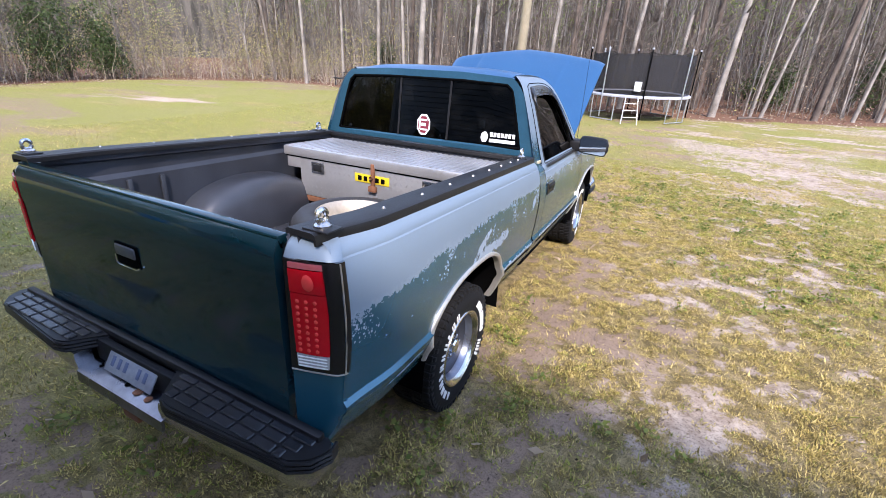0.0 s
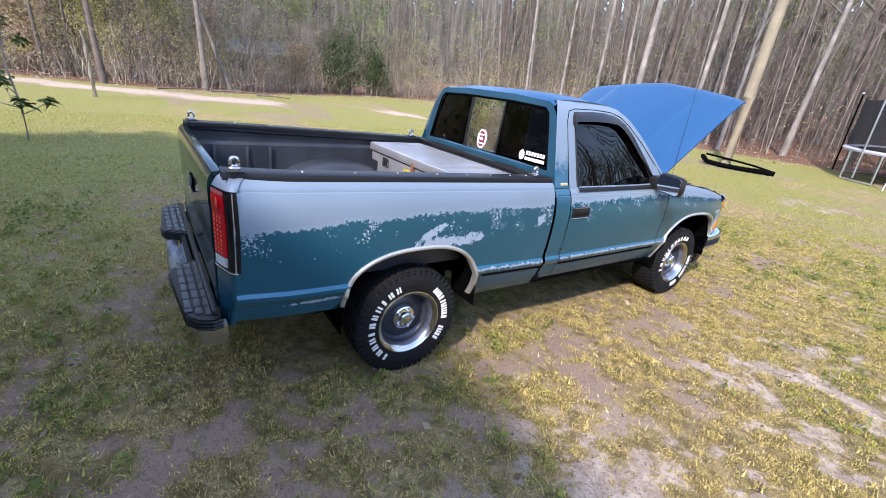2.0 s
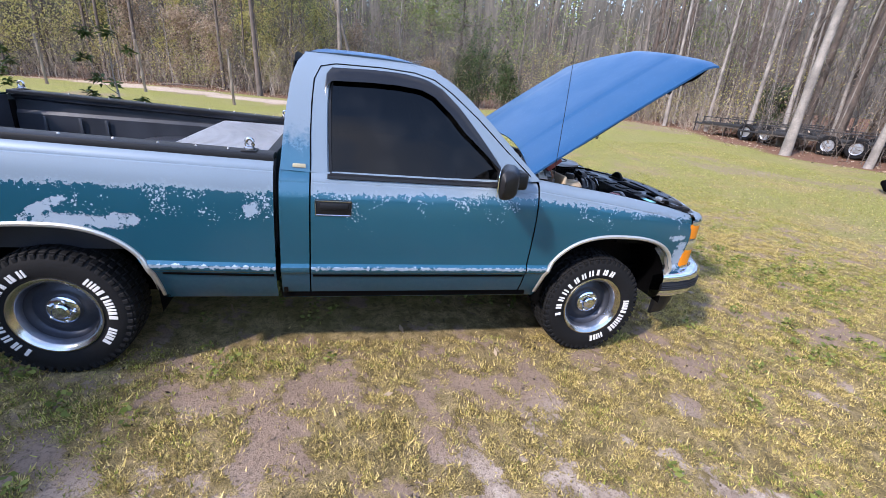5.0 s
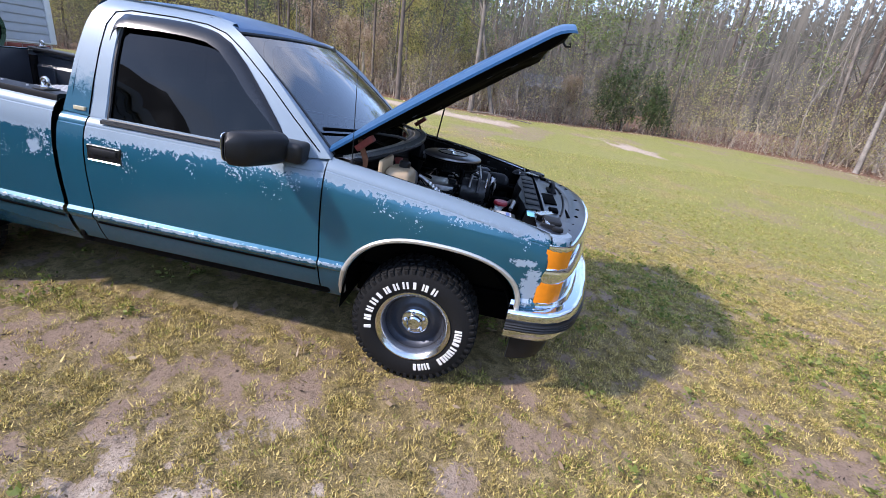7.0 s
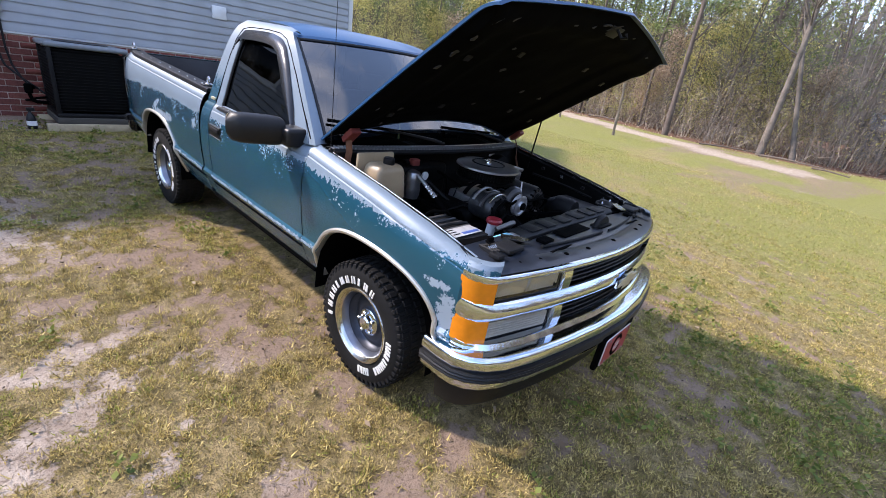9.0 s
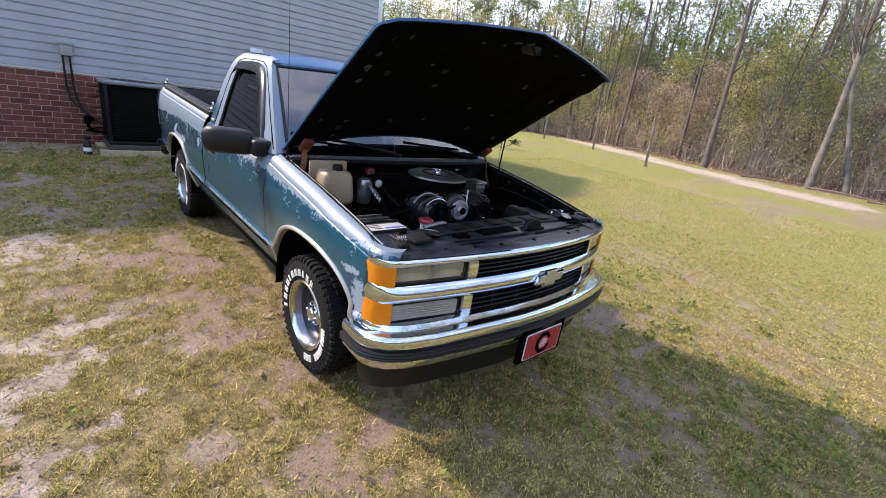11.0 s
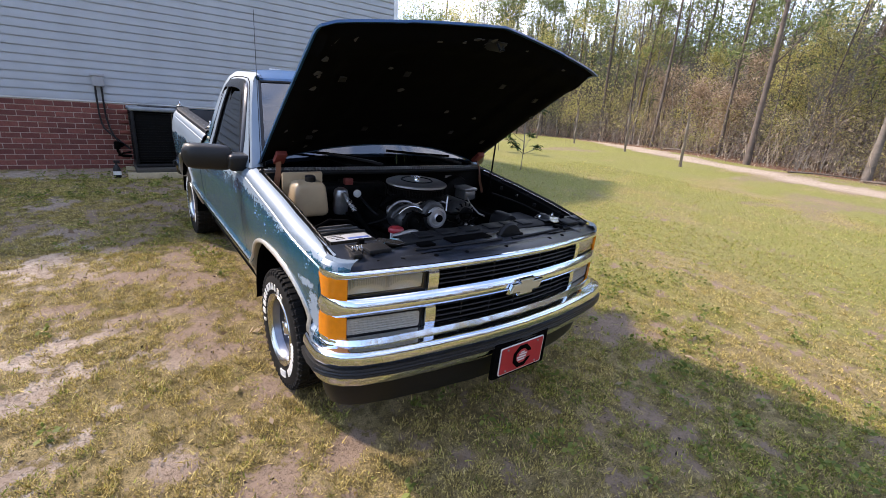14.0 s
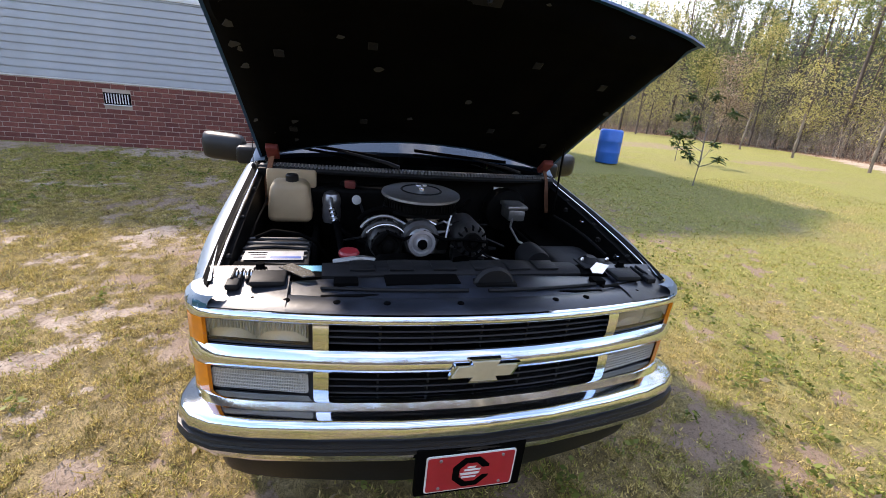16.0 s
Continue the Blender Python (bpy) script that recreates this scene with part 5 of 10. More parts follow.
# underbody, frame, axles
for sign in (1, -1):
    part("frame_rail", box((sign * 0.42 - 0.04, -1.0, 0.40), (sign * 0.42 + 0.04, 3.6, 0.52), 0.006), MATT_BLACK, truck)
    part("rocker_inner", box((min(sign * 0.70, sign * 0.88), 1.05, 0.41), (max(sign * 0.70, sign * 0.88), 2.5, 0.56), 0.01), MATT_BLACK, truck)
    for yc, top in ((0.02, 0.86), (3.03, 0.86)):
        rows = []
        for k in range(19):
            s = math.pi * k / 18
            y, z = yc - 0.455 * math.cos(s), 0.36 + (top - 0.36) * math.sin(s) ** 0.8
            rows.append([(sign * x, y, z) for x in (0.925, 0.80, 0.66 if yc < 1 else 0.55)])
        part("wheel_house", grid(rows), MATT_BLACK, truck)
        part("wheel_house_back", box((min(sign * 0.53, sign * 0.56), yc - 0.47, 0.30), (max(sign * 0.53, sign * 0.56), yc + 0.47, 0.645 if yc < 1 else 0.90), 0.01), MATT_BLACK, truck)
part("rear_axle", tube([(-0.7, 0, 0.34), (0.7, 0, 0.34)], 0.045, 10), RUST, truck)
part("differential", lathe([(0.0, -0.14), (0.10, -0.10), (0.14, 0.0), (0.10, 0.10), (0.0, 0.14)], 14, "y", (0, 0, 0.34), cap=False), RUST, truck)
part("front_crossmember", box((-0.55, 2.85, 0.32), (0.55, 3.1, 0.44), 0.02), MATT_BLACK, truck)
part("fuel_tank", box((-0.38, 0.9, 0.32), (0.05, 1.9, 0.5), 0.04), MATT_BLACK, truck)
part("exhaust_pipe", tube([(0.25, 2.6, 0.36), (0.25, 1.0, 0.36), (0.35, 0.3, 0.42), (0.55, -0.3, 0.46), (0.62, -0.9, 0.42)], 0.032, 10), RUST, truck)
part("bed_underside", box((-0.90, 1.0, 0.52), (0.90, 1.04, 0.66), 0.004), MATT_BLACK, truck)


# ---- wheels ----
def bar_mesh(sign, strokes):
    b = bmesh.new()
    for u0, v0, u1, v1 in strokes:
        join(b, box((min(sign * 0.119, sign * 0.1262), u0, v0), (max(sign * 0.119, sign * 0.1262), u1, v1), 0.0012, 1))
    return finish("raised_bar", b, TYRE_WHITE)


V0, V1 = 0.229, 0.268
STROKES = [((-0.0165, V0, -0.0050, V1), (0.0050, V0, 0.0165, V1)), ((-0.0135, V0, 0.0035, V1),), ((-0.0170, V0, -0.0065, V1), (-0.0010, V0, 0.0150, V1)), ((-0.0150, V0, -0.0030, V1), (0.0040, V0, 0.0140, V1))]
RIM_TRIM = material("dull_chrome_trim_ring", (0.55, 0.54, 0.50), 0.20, 1.0, 0.1, 60, bump=0.05)
RIM_DARK = material("grey_blue_barrel", (0.20, 0.22, 0.27), 0.28, 0.8, 0.15, 50)
WHEEL_STEEL = material("dark_grey_steel", (0.045, 0.05, 0.065), 0.42, 0.5, 0.2, 70)
LETTER_BARS = {sign: [bar_mesh(sign, q) for q in STROKES] for sign in (1, -1)}


def wheel_thing(name, centre, sign, spin):
    """Tyre with shoulder blocks, raised white bars for its lettering, deep steel rim, chrome ring, centre cap and nuts."""
    c = Vector(centre)
    R, W = 0.342, 0.118
    prof = [(0.196, 0.098), (0.206, 0.112), (0.225, 0.119), (0.262, 0.124), (0.298, 0.119), (0.318, 0.110), (0.330, 0.099), (0.336, 0.092), (0.3375, 0.05), (0.338, 0.0)]
    prof = prof + [(r, -a) for r, a in prof[-2::-1]]
    hub = part(name, lathe([(r, sign * a) for r, a in prof], 56, "x", (0, 0, 0), cap=False), RUBBER, truck, "all-terrain tyre with raised white lettering", 40)
    hub.location = c
    b = bmesh.new()
    for k in range(52):
        for row, (x0, x1, shift) in enumerate(((0.066, 0.108, 0.0), (0.014, 0.058, 0.5), (-0.050, -0.006, 0.0), (-0.108, -0.066, 0.5))):
            a = 2 * math.pi * (k + shift) / 52
            blk = box((min(sign * x0, sign * x1), -0.0145, 0.330), (max(sign * x0, sign * x1), 0.0145, R + 0.003 - (0.004 if row in (0, 3) else 0)), 0.003, 1)
            join(b, blk, Matrix.Rotation(a, 4, "X"))
        # shoulder lugs reaching down the sidewall
        a = 2 * math.pi * k / 52
        join(b, box((min(sign * 0.104, sign * 0.117), -0.011, 0.304), (max(sign * 0.104, sign * 0.117), 0.011, 0.331), 0.003, 1), Matrix.Rotation(a, 4, "X"))
    part("tread", b, RUBBER, hub)
    # raised white bars, one for each letter
    for start, end, count, gap in ((112, 232, 11, None), (48, -38, 11, 7)):
        for k in range(count):
            if gap is not None and k == gap:
                continue
            ob = new("raised_bar", LETTER_BARS[sign][(k * 7 + count + int(start)) % 4])
            ob.parent = hub
            ob.rotation_euler = (radians(lerp(start, end, k / (count - 1)) + spin) - math.pi / 2, 0, 0)
    rim = part("rim", lathe([(r, sign * a) for r, a in ((0.176, 0.092), (0.180, 0.096), (0.186, 0.100), (0.194, 0.106), (0.202, 0.110), (0.208, 0.114), (0.205, 0.120), (0.198, 0.121), (0.190, 0.115), (0.181, 0.109), (0.175, 0.098))], 56, "x", cap=False), RIM_TRIM, hub, "chrome trim ring on steel rim", 30)
    part("rim_barrel", lathe([(r, sign * a) for r, a in ((0.180, 0.099), (0.172, 0.088), (0.166, 0.060), (0.158, 0.032))], 48, "x", cap=False), RIM_DARK, rim, "grey-blue steel barrel")
    disc = [(0.164, 0.060), (0.158, 0.032), (0.146, 0.022), (0.128, 0.024), (0.112, 0.036), (0.100, 0.040), (0.082, 0.036), (0.070, 0.045), (0.0, 0.047)]
    part("wheel_disc", lathe([(r, sign * a) for r, a in disc], 48, "x", cap=False), WHEEL_STEEL, rim, "dark steel wheel disc", 40)
    part("centre_plate", lathe([(r, sign * a) for r, a in ((0.074, 0.044), (0.074, 0.054), (0.066, 0.060), (0.044, 0.062), (0.040, 0.078), (0.032, 0.085), (0.0, 0.087))], 28, "x", cap=False), CHROME, rim, "chrome hub plate and cap")
    nut = finish("wheel_nut", lathe([(0.010, sign * 0.058), (0.010, sign * 0.074), (0.005, sign * 0.079), (0.0, sign * 0.079)], 6, "x", cap=False), DULL_CHROME)
    for k in range(5):
        a = 2 * math.pi * k / 5 + radians(spin)
        ob = new("wheel_nut", nut)
        ob.parent = rim
        ob.location = (0, 0.056 * math.cos(a), 0.056 * math.sin(a))
    return hub


for name, y, sign, spin in (("rear_wheel", 0.0, 1, 0), ("front_wheel", WHEELBASE, 1, -42), ("rear_wheel", 0.0, -1, 30), ("front_wheel", WHEELBASE, -1, 80)):
    wheel_thing(name, (sign * 0.80, y, 0.338), sign, spin)

# ---- front: grille, lamps, bumper ----
def nose(x):
    return 3.868 - 0.245 * x * x


def crown(x):
    return -0.045 * (x / 0.85) ** 2


def nose_bar(z0, z1, x0, x1, depth=0.05, out=0.012, r=0.008, n=24, sag=1.0):
    """A bright bar across the nose between two heights, rounded in front."""
    rows = []
    for x in spaced(x0, x1, n):
        y, c = nose(x), crown(x) * sag
        h = z1 - z0
        rows.append([(x, y - depth, z0 + c), (x, y, z0 + c), (x, y + out * 0.7, z0 + h * 0.12 + c), (x, y + out, z0 + h * 0.38 + c), (x, y + out, z0 + h * 0.62 + c), (x, y + out * 0.7, z0 + h * 0.88 + c), (x, y, z1 + c), (x, y - depth, z1 + c)])
    b = grid(rows, close_v=True)
    for row in (0, -1):
        b.verts.ensure_lookup_table()
    ends = [b.verts[k] for k in range(8)], [b.verts[(n - 1) * 8 + k] for k in range(8)]
    b.faces.new(ends[0])
    b.faces.new(ends[1][::-1])
    return b


def wrap_bar(z0, z1, depth=0.05, out=0.012, crest=0.5):
    """A bright bar right across the nose and round both corners to the fenders, crested at a share of its height."""
    h = z1 - z0
    low = [(out * math.sin(math.pi / 2 * q) ** 0.8, z0 + h * crest * q) for q in (0.0, 0.12, 0.3, 0.55, 0.8, 1.0)]
    high = [(out * math.cos(math.pi / 2 * q) ** 0.8, z0 + h * (crest + (1 - crest) * q)) for q in (0.25, 0.5, 0.75, 0.9, 1.0)]
    prof = [(-depth, z0)] + low + high + [(-depth, z1)]
    half = [(0.912, 3.572), (0.911, 3.600), (0.902, 3.636), (0.880, 3.668)] + [(x, nose(x)) for x in spaced(0.850, 0.0, 18)]
    way = [(x, y, 0) for x, y in half + [(-x, y) for x, y in half[-2::-1]]]
    rows = []
    for p, t, s, u in frames_along(way):
        k = 1 - 0.72 * float(smooth01((abs(p[0]) - 0.80) / 0.10))
        dz = crown(min(abs(p[0]), 0.86))
        rows.append([p + s * (a * k if a > 0 else a) + Vector((0, 0, z + dz)) for a, z in prof])
    return grid(rows, close_v=True)


grille = part("grille", wrap_bar(0.960, 0.992, 0.012, 0.010, 0.45), CHROME, truck, "chrome grille surround")
part("middle_bar", wrap_bar(0.788, 0.870, 0.06, 0.026, 0.48), CHROME, grille, "wide chrome middle bar")
part("lower_bar", wrap_bar(0.650, 0.680, 0.05, 0.012, 0.5), CHROME, grille)
part("lower_lip", wrap_bar(0.622, 0.646, 0.05, 0.006, 0.5), CHROME, grille)
for sign in (1, -1):
    for z0, z1 in ((0.868, 0.962), (0.678, 0.790)):
        part("lamp_divider", nose_bar(z0, z1, min(sign * 0.474, sign * 0.520), max(sign * 0.474, sign * 0.520), 0.06, 0.006, n=3), CHROME, grille)
# dark slats behind
for z0, z1 in ((0.872, 0.960), (0.682, 0.788)):
    for k in range(4):
        z = lerp(z0, z1, (k + 0.5) / 4)
        rows = []
        for x in spaced(-0.475, 0.475, 15):
            y, c = nose(x) - 0.022, crown(x)
            rows.append([(x, y - 0.045, z + 0.006 + c), (x, y, z + 0.004 + c), (x, y + 0.003, z + c), (x, y, z - 0.003 + c), (x, y - 0.045, z + 0.000 + c)])
        part("grille_slat", grid(rows, close_v=True), BLACK, grille)
    for x in (-0.32, -0.16, 0.0, 0.16, 0.32):
        part("slat_support", box((x - 0.004, nose(x) - 0.07, z0 + crown(x)), (x + 0.004, nose(x) - 0.03, z1 + crown(x)), 0.001, 1), BLACK, grille)
part("grille_backing", box((-0.50, 3.70, 0.60), (0.50, 3.715, 0.99), 0.004), MATT_BLACK, truck)
# bow-shaped emblem
bow = [(-0.118, 0.788), (-0.040, 0.788), (-0.050, 0.768), (0.050, 0.768), (0.040, 0.788), (0.096, 0.788), (0.118, 0.836), (0.040, 0.836), (0.050, 0.856), (-0.050, 0.856), (-0.040, 0.836), (-0.096, 0.836)]
bow = [(-u, v) for u, v in bow]
emblem = part("emblem_frame", plate(bow, lambda u, v, d: Vector((u, 3.895 + d, v + 0.008)), 0.014), CHROME, grille, "bow-shaped emblem, worn gold in a bright frame")
part("emblem_face", plate([(u * 0.90, 0.812 + (v - 0.812) * 0.80) for u, v in bow], lambda u, v, d: Vector((u, 3.907 + d, v + 0.008)), 0.006), GOLD, emblem)

for sign in (1, -1):
    def lamp_face(x0, x1, z0, z1, out, n=7, dz=0.0):
        return [[(sign * x, nose(x) + out - 0.020, z + crown(x)) for z in (z0, (z0 + z1) / 2, z1)] for x in spaced(x0, x1, n)]
    head = part("head_lamp", thicken(grid(lamp_face(0.522, 0.850, 0.872, 0.962, -0.026)), 0.012), LAMP_GREY, truck, "clear rectangular head lamp in a black bezel")
    for xa, xb, za, zb in ((0.522, 0.850, 0.872, 0.882), (0.522, 0.850, 0.955, 0.962), (0.522, 0.533, 0.882, 0.955), (0.842, 0.850, 0.882, 0.955)):
        part("bezel", thicken(grid(lamp_face(xa, xb, za, zb, 0.008)), 0.034), BLACK, head)
    part("reflector_joint", thicken(grid(lamp_face(0.682, 0.690, 0.882, 0.955, -0.008, 2)), 0.016), LAMP_SILVER, head)
    # each half: a bowl, and above it upright flutes whose feet follow an arch
    for xa, xb in ((0.534, 0.682), (0.690, 0.841)):
        bowl = [[(sign * x, nose(x) - 0.026 - 0.012 * (1 - ((x - (xa + xb) / 2) / ((xb - xa) / 2)) ** 2) * (1 - ((z - 0.918) / 0.040) ** 2), z + crown(x))
                 for z in spaced(0.880, 0.957, 7)] for x in spaced(xa, xb, 11)]
        part("reflector", grid(bowl), LAMP_SILVER, head, "silvered reflector")
        count = 17
        for k in range(count):
            x = lerp(xa + 0.006, xb - 0.006, k / (count - 1))
            q = abs(2 * k / (count - 1) - 1)
            foot = 0.926 - 0.022 * q**3
            part("flute", grid([[(sign * (x + dx), nose(x) - 0.014 + dy, z + crown(x)) for z in (foot, 0.952)] for dx, dy in ((-0.0036, -0.002), (0.0, 0.003), (0.0036, -0.002))]), LAMP_SILVER, head)
    part("lens", grid(lamp_face(0.533, 0.842, 0.882, 0.955, 0.012)), LAMP_GLASS, head, "clear lamp glass").visible_shadow = False
    park = part("parking_lamp", thicken(grid(lamp_face(0.522, 0.852, 0.682, 0.778, -0.004)), 0.03), BLACK, truck, "cloudy parking lamp in a black bezel")
    part("lens", plate(rounded([(0.536, 0.694), (0.840, 0.694), (0.840, 0.768), (0.536, 0.768)], True, 0.012), lambda u, v, d: Vector((sign * u, nose(u) - 0.022 + d, v + crown(u))), 0.006), FROST_LENS, park, "cloudy ribbed lens")
    for k in range(5):
        z = 0.704 + 0.012 * k
        part("lens_rib", grid([[(sign * x, nose(x) - 0.0155 + o, z + h + crown(x)) for o, h in ((0.0, -0.003), (0.0025, 0.0), (0.0, 0.003))] for x in spaced(0.545, 0.832, 8)]), FROST_LENS, park)
    # amber corner markers, wrapped round the corner between the bars
    for z0, z1 in ((0.862, 0.966), (0.672, 0.792)):
        rows = []
        for z in (z0, (z0 + z1) / 2, z1):
            rows.append([(sign * x, y, z - 0.0465) for x, y in ((0.846, nose(0.846) + 0.004), (0.876, 3.672), (0.900, 3.642), (0.910, 3.606), (0.914, 3.578), (0.914, 3.565))])
        part("corner_marker", thicken(grid(rows), 0.012), AMBER, truck, "amber corner marker lamp")

# front bumper
def bumper_path(inset=0.0):
    pts = [(0.925, 3.455), (0.94, 3.56), (0.942, 3.64), (0.925, 3.70), (0.885, 3.752), (0.82, 3.795), (0.70, 3.84), (0.50, 3.888), (0.25, 3.93), (0.0, 3.945)]
    full = pts + [(-x, y) for x, y in pts[-2::-1]]
    return [(x - math.copysign(inset, x) * min(1, abs(x) / 0.6), y - inset, 0.0) for x, y in full]


def bumper_drop(p):
    return -0.052 * (abs(p[0]) / 0.93) ** 2 - 0.040 * max(0, 3.72 - p[1]) / 0.27


chrome_prof = [(-0.10, 0.688), (-0.070, 0.694), (-0.058, 0.690), (-0.050, 0.676), (-0.046, 0.668), (-0.030, 0.6665), (-0.012, 0.6655), (0.002, 0.664), (0.010, 0.659), (0.0155, 0.650), (0.018, 0.638), (0.0185, 0.622), (0.016, 0.609), (0.008, 0.600), (0.006, 0.548), (0.010, 0.545), (0.008, 0.528), (0.000, 0.508), (-0.020, 0.484), (-0.05, 0.470), (-0.10, 0.468)]
fb = part("front_bumper", sweep(chrome_prof, bumper_path(), drop=bumper_drop), CHROME, truck, "chrome front bumper with black rubber strip")
part("rubber_strip", sweep([(a, b) for a, b in ((0.004, 0.600), (0.024, 0.598), (0.028, 0.590), (0.023, 0.583), (0.028, 0.576), (0.022, 0.568), (0.026, 0.560), (0.020, 0.552), (0.002, 0.549))], bumper_path(), drop=bumper_drop), BLACK, fb, "ribbed black rubber strip")
part("front_valance", sweep([(a, b) for a, b in ((-0.02, 0.48), (-0.012, 0.40), (-0.03, 0.32), (-0.05, 0.315), (-0.05, 0.48))], bumper_path(0.055)[1:-1], drop=bumper_drop), BLACK, truck, "black plastic air dam")
# red front plate on its bracket
pl = part("plate_bracket", box((-0.165, 3.940, 0.375), (0.205, 3.966, 0.575), 0.006), MATT_BLACK, fb)
tilt = lambda u, v, d: Vector((u + 0.022, 3.968 + d, v))
red = part("front_plate", plate(rounded([(-0.152, 0.394), (0.152, 0.394), (0.152, 0.548), (-0.152, 0.548)], True, 0.012), tilt, 0.004), WHITE, pl, "white-edged red novelty plate")
part("plate_face", plate(rounded([(-0.147, 0.399), (0.147, 0.399), (0.147, 0.543), (-0.147, 0.543)], True, 0.010), lambda u, v, d: tilt(u, v, d + 0.0045), 0.001), RED, red, "red plate face")
def octagon_at(r, squash=1.0):
    return [(r * math.cos(radians(22.5 + 45 * k)), 0.471 + r * squash * math.sin(radians(22.5 + 45 * k))) for k in range(8)]


ringed = octagon_at(0.067)
part("plate_device", plate(ringed, lambda u, v, d: tilt(u, v, d + 0.006), 0.001), MATT_BLACK, red, "black open ring with a pale device")
part("device_field", plate(octagon_at(0.042), lambda u, v, d: tilt(u, v, d + 0.0075), 0.0006), RED, red)
part("device_gap", plate([(0.010, 0.455), (0.070, 0.455), (0.070, 0.487), (0.010, 0.487)], lambda u, v, d: tilt(-u, v, d + 0.0075), 0.0007), RED, red)
for u0, v0, u1, v1 in ((-0.030, 0.448, 0.016, 0.456), (-0.034, 0.462, 0.026, 0.472), (-0.022, 0.478, 0.030, 0.486), (-0.012, 0.490, 0.012, 0.497)):
    part("device_bar", plate([(-u0, v0), (-u1, v0), (-u1 - 0.004, v1), (-u0 + 0.004, v1)], lambda u, v, d: tilt(u, v, d + 0.0086), 0.0005), WHITE, red)
for u in (-0.105, 0.105):
    for v in (0.412, 0.530):
        part("plate_screw", lathe([(0.006, 0.0), (0.005, 0.003), (0.0, 0.004)], 8, "y", (u + 0.022, 3.9735, v), cap=False), ALU, red)

# ---- hood, standing open on its hinges ----
HOOD_TURN = Matrix.Translation((0, 2.405, 1.170)) @ Matrix.Rotation(radians(41.3), 4, "X") @ Matrix.Translation((0, -2.42, -1.140))


def hood_point(u, v, depth=0.0):
    x = lerp(0.845, 0.862, v) * u
    yr, yf = 2.590 - 0.170 * u * u, 3.805 - 0.140 * (0.75 * abs(u) + 0.25 * u * u)
    y = lerp(yr, yf, v)
    zr, zf = 1.172 - 0.030 * u * u, 1.036 - 0.012 * u * u - 0.012 * u**6
    z = lerp(zr, zf, v) + 0.012 * math.sin(math.pi * v) * (1 - 0.3 * u * u)
    z += 0.013 * float(smooth01((0.60 - abs(u)) / 0.05)) * math.sin(math.pi * min(1, 0.12 + v * 0.80))
    if v > 0.93:
        z -= 0.030 * ((v - 0.93) / 0.07) ** 2
    z -= 0.014 * max(0, abs(u) - 0.93) / 0.07
    return HOOD_TURN @ Vector((x, y, z - depth))


us = [-1, -0.985, -0.96, -0.93, -0.85, -0.75, -0.66, -0.61, -0.59, -0.57, -0.55, -0.45, -0.3, -0.15, 0, 0.15, 0.3, 0.45, 0.55, 0.57, 0.59, 0.61, 0.66, 0.75, 0.85, 0.93, 0.96, 0.985, 1]
vs = [0, 0.02, 0.1, 0.2, 0.3, 0.4, 0.5, 0.6, 0.7, 0.8, 0.88, 0.93, 0.955, 0.975, 0.99, 1]
hood = part("hood", grid([[hood_point(u, v) for v in vs] for u in us]), BLUE, truck, "faded blue hood standing open")
lip = bmesh.new()
loop = [hood_point(u, 1) for u in us] + [hood_point(1, v) for v in vs[::-1]][1:] + [hood_point(u, 0) for u in us[::-1]][1:] + [hood_point(-1, v) for v in vs][1:-1]
low = [hood_point(u, 1, 0.014) for u in us] + [hood_point(1, v, 0.012) for v in vs[::-1]][1:] + [hood_point(u, 0, 0.012) for u in us[::-1]][1:] + [hood_point(-1, v, 0.012) for v in vs][1:-1]
inn = [hood_point(u * 0.985, 0.985, 0.016) for u in us] + [hood_point(0.985, max(min(v, 0.985), 0.015), 0.014) for v in vs[::-1]][1:] + [hood_point(u * 0.985, 0.015, 0.014) for u in us[::-1]][1:] + [hood_point(-0.985, max(min(v, 0.985), 0.015), 0.014) for v in vs][1:-1]
part("hood_edge", grid([loop, low, inn], close_v=True, bm=lip), BLUE, hood, "rolled blue hood edge")
def inner_depth(u, v):
    d = 0.016 + 0.036 * float(smooth01(v / 0.3))
    rib = max(math.exp(-((abs(u) - 0.88) / 0.06) ** 2), math.exp(-((v - 0.90) / 0.05) ** 2), 0.3 * math.exp(-((v - 0.10) / 0.05) ** 2))
    edge = float(smooth01(min((1 - abs(u)) / 0.05, v / 0.04, (1 - v) / 0.04)))
    return lerp(0.012, d + 0.020 * rib + 0.005 * noise.noise(Vector((u * 6, v * 9, 3.0))), edge)


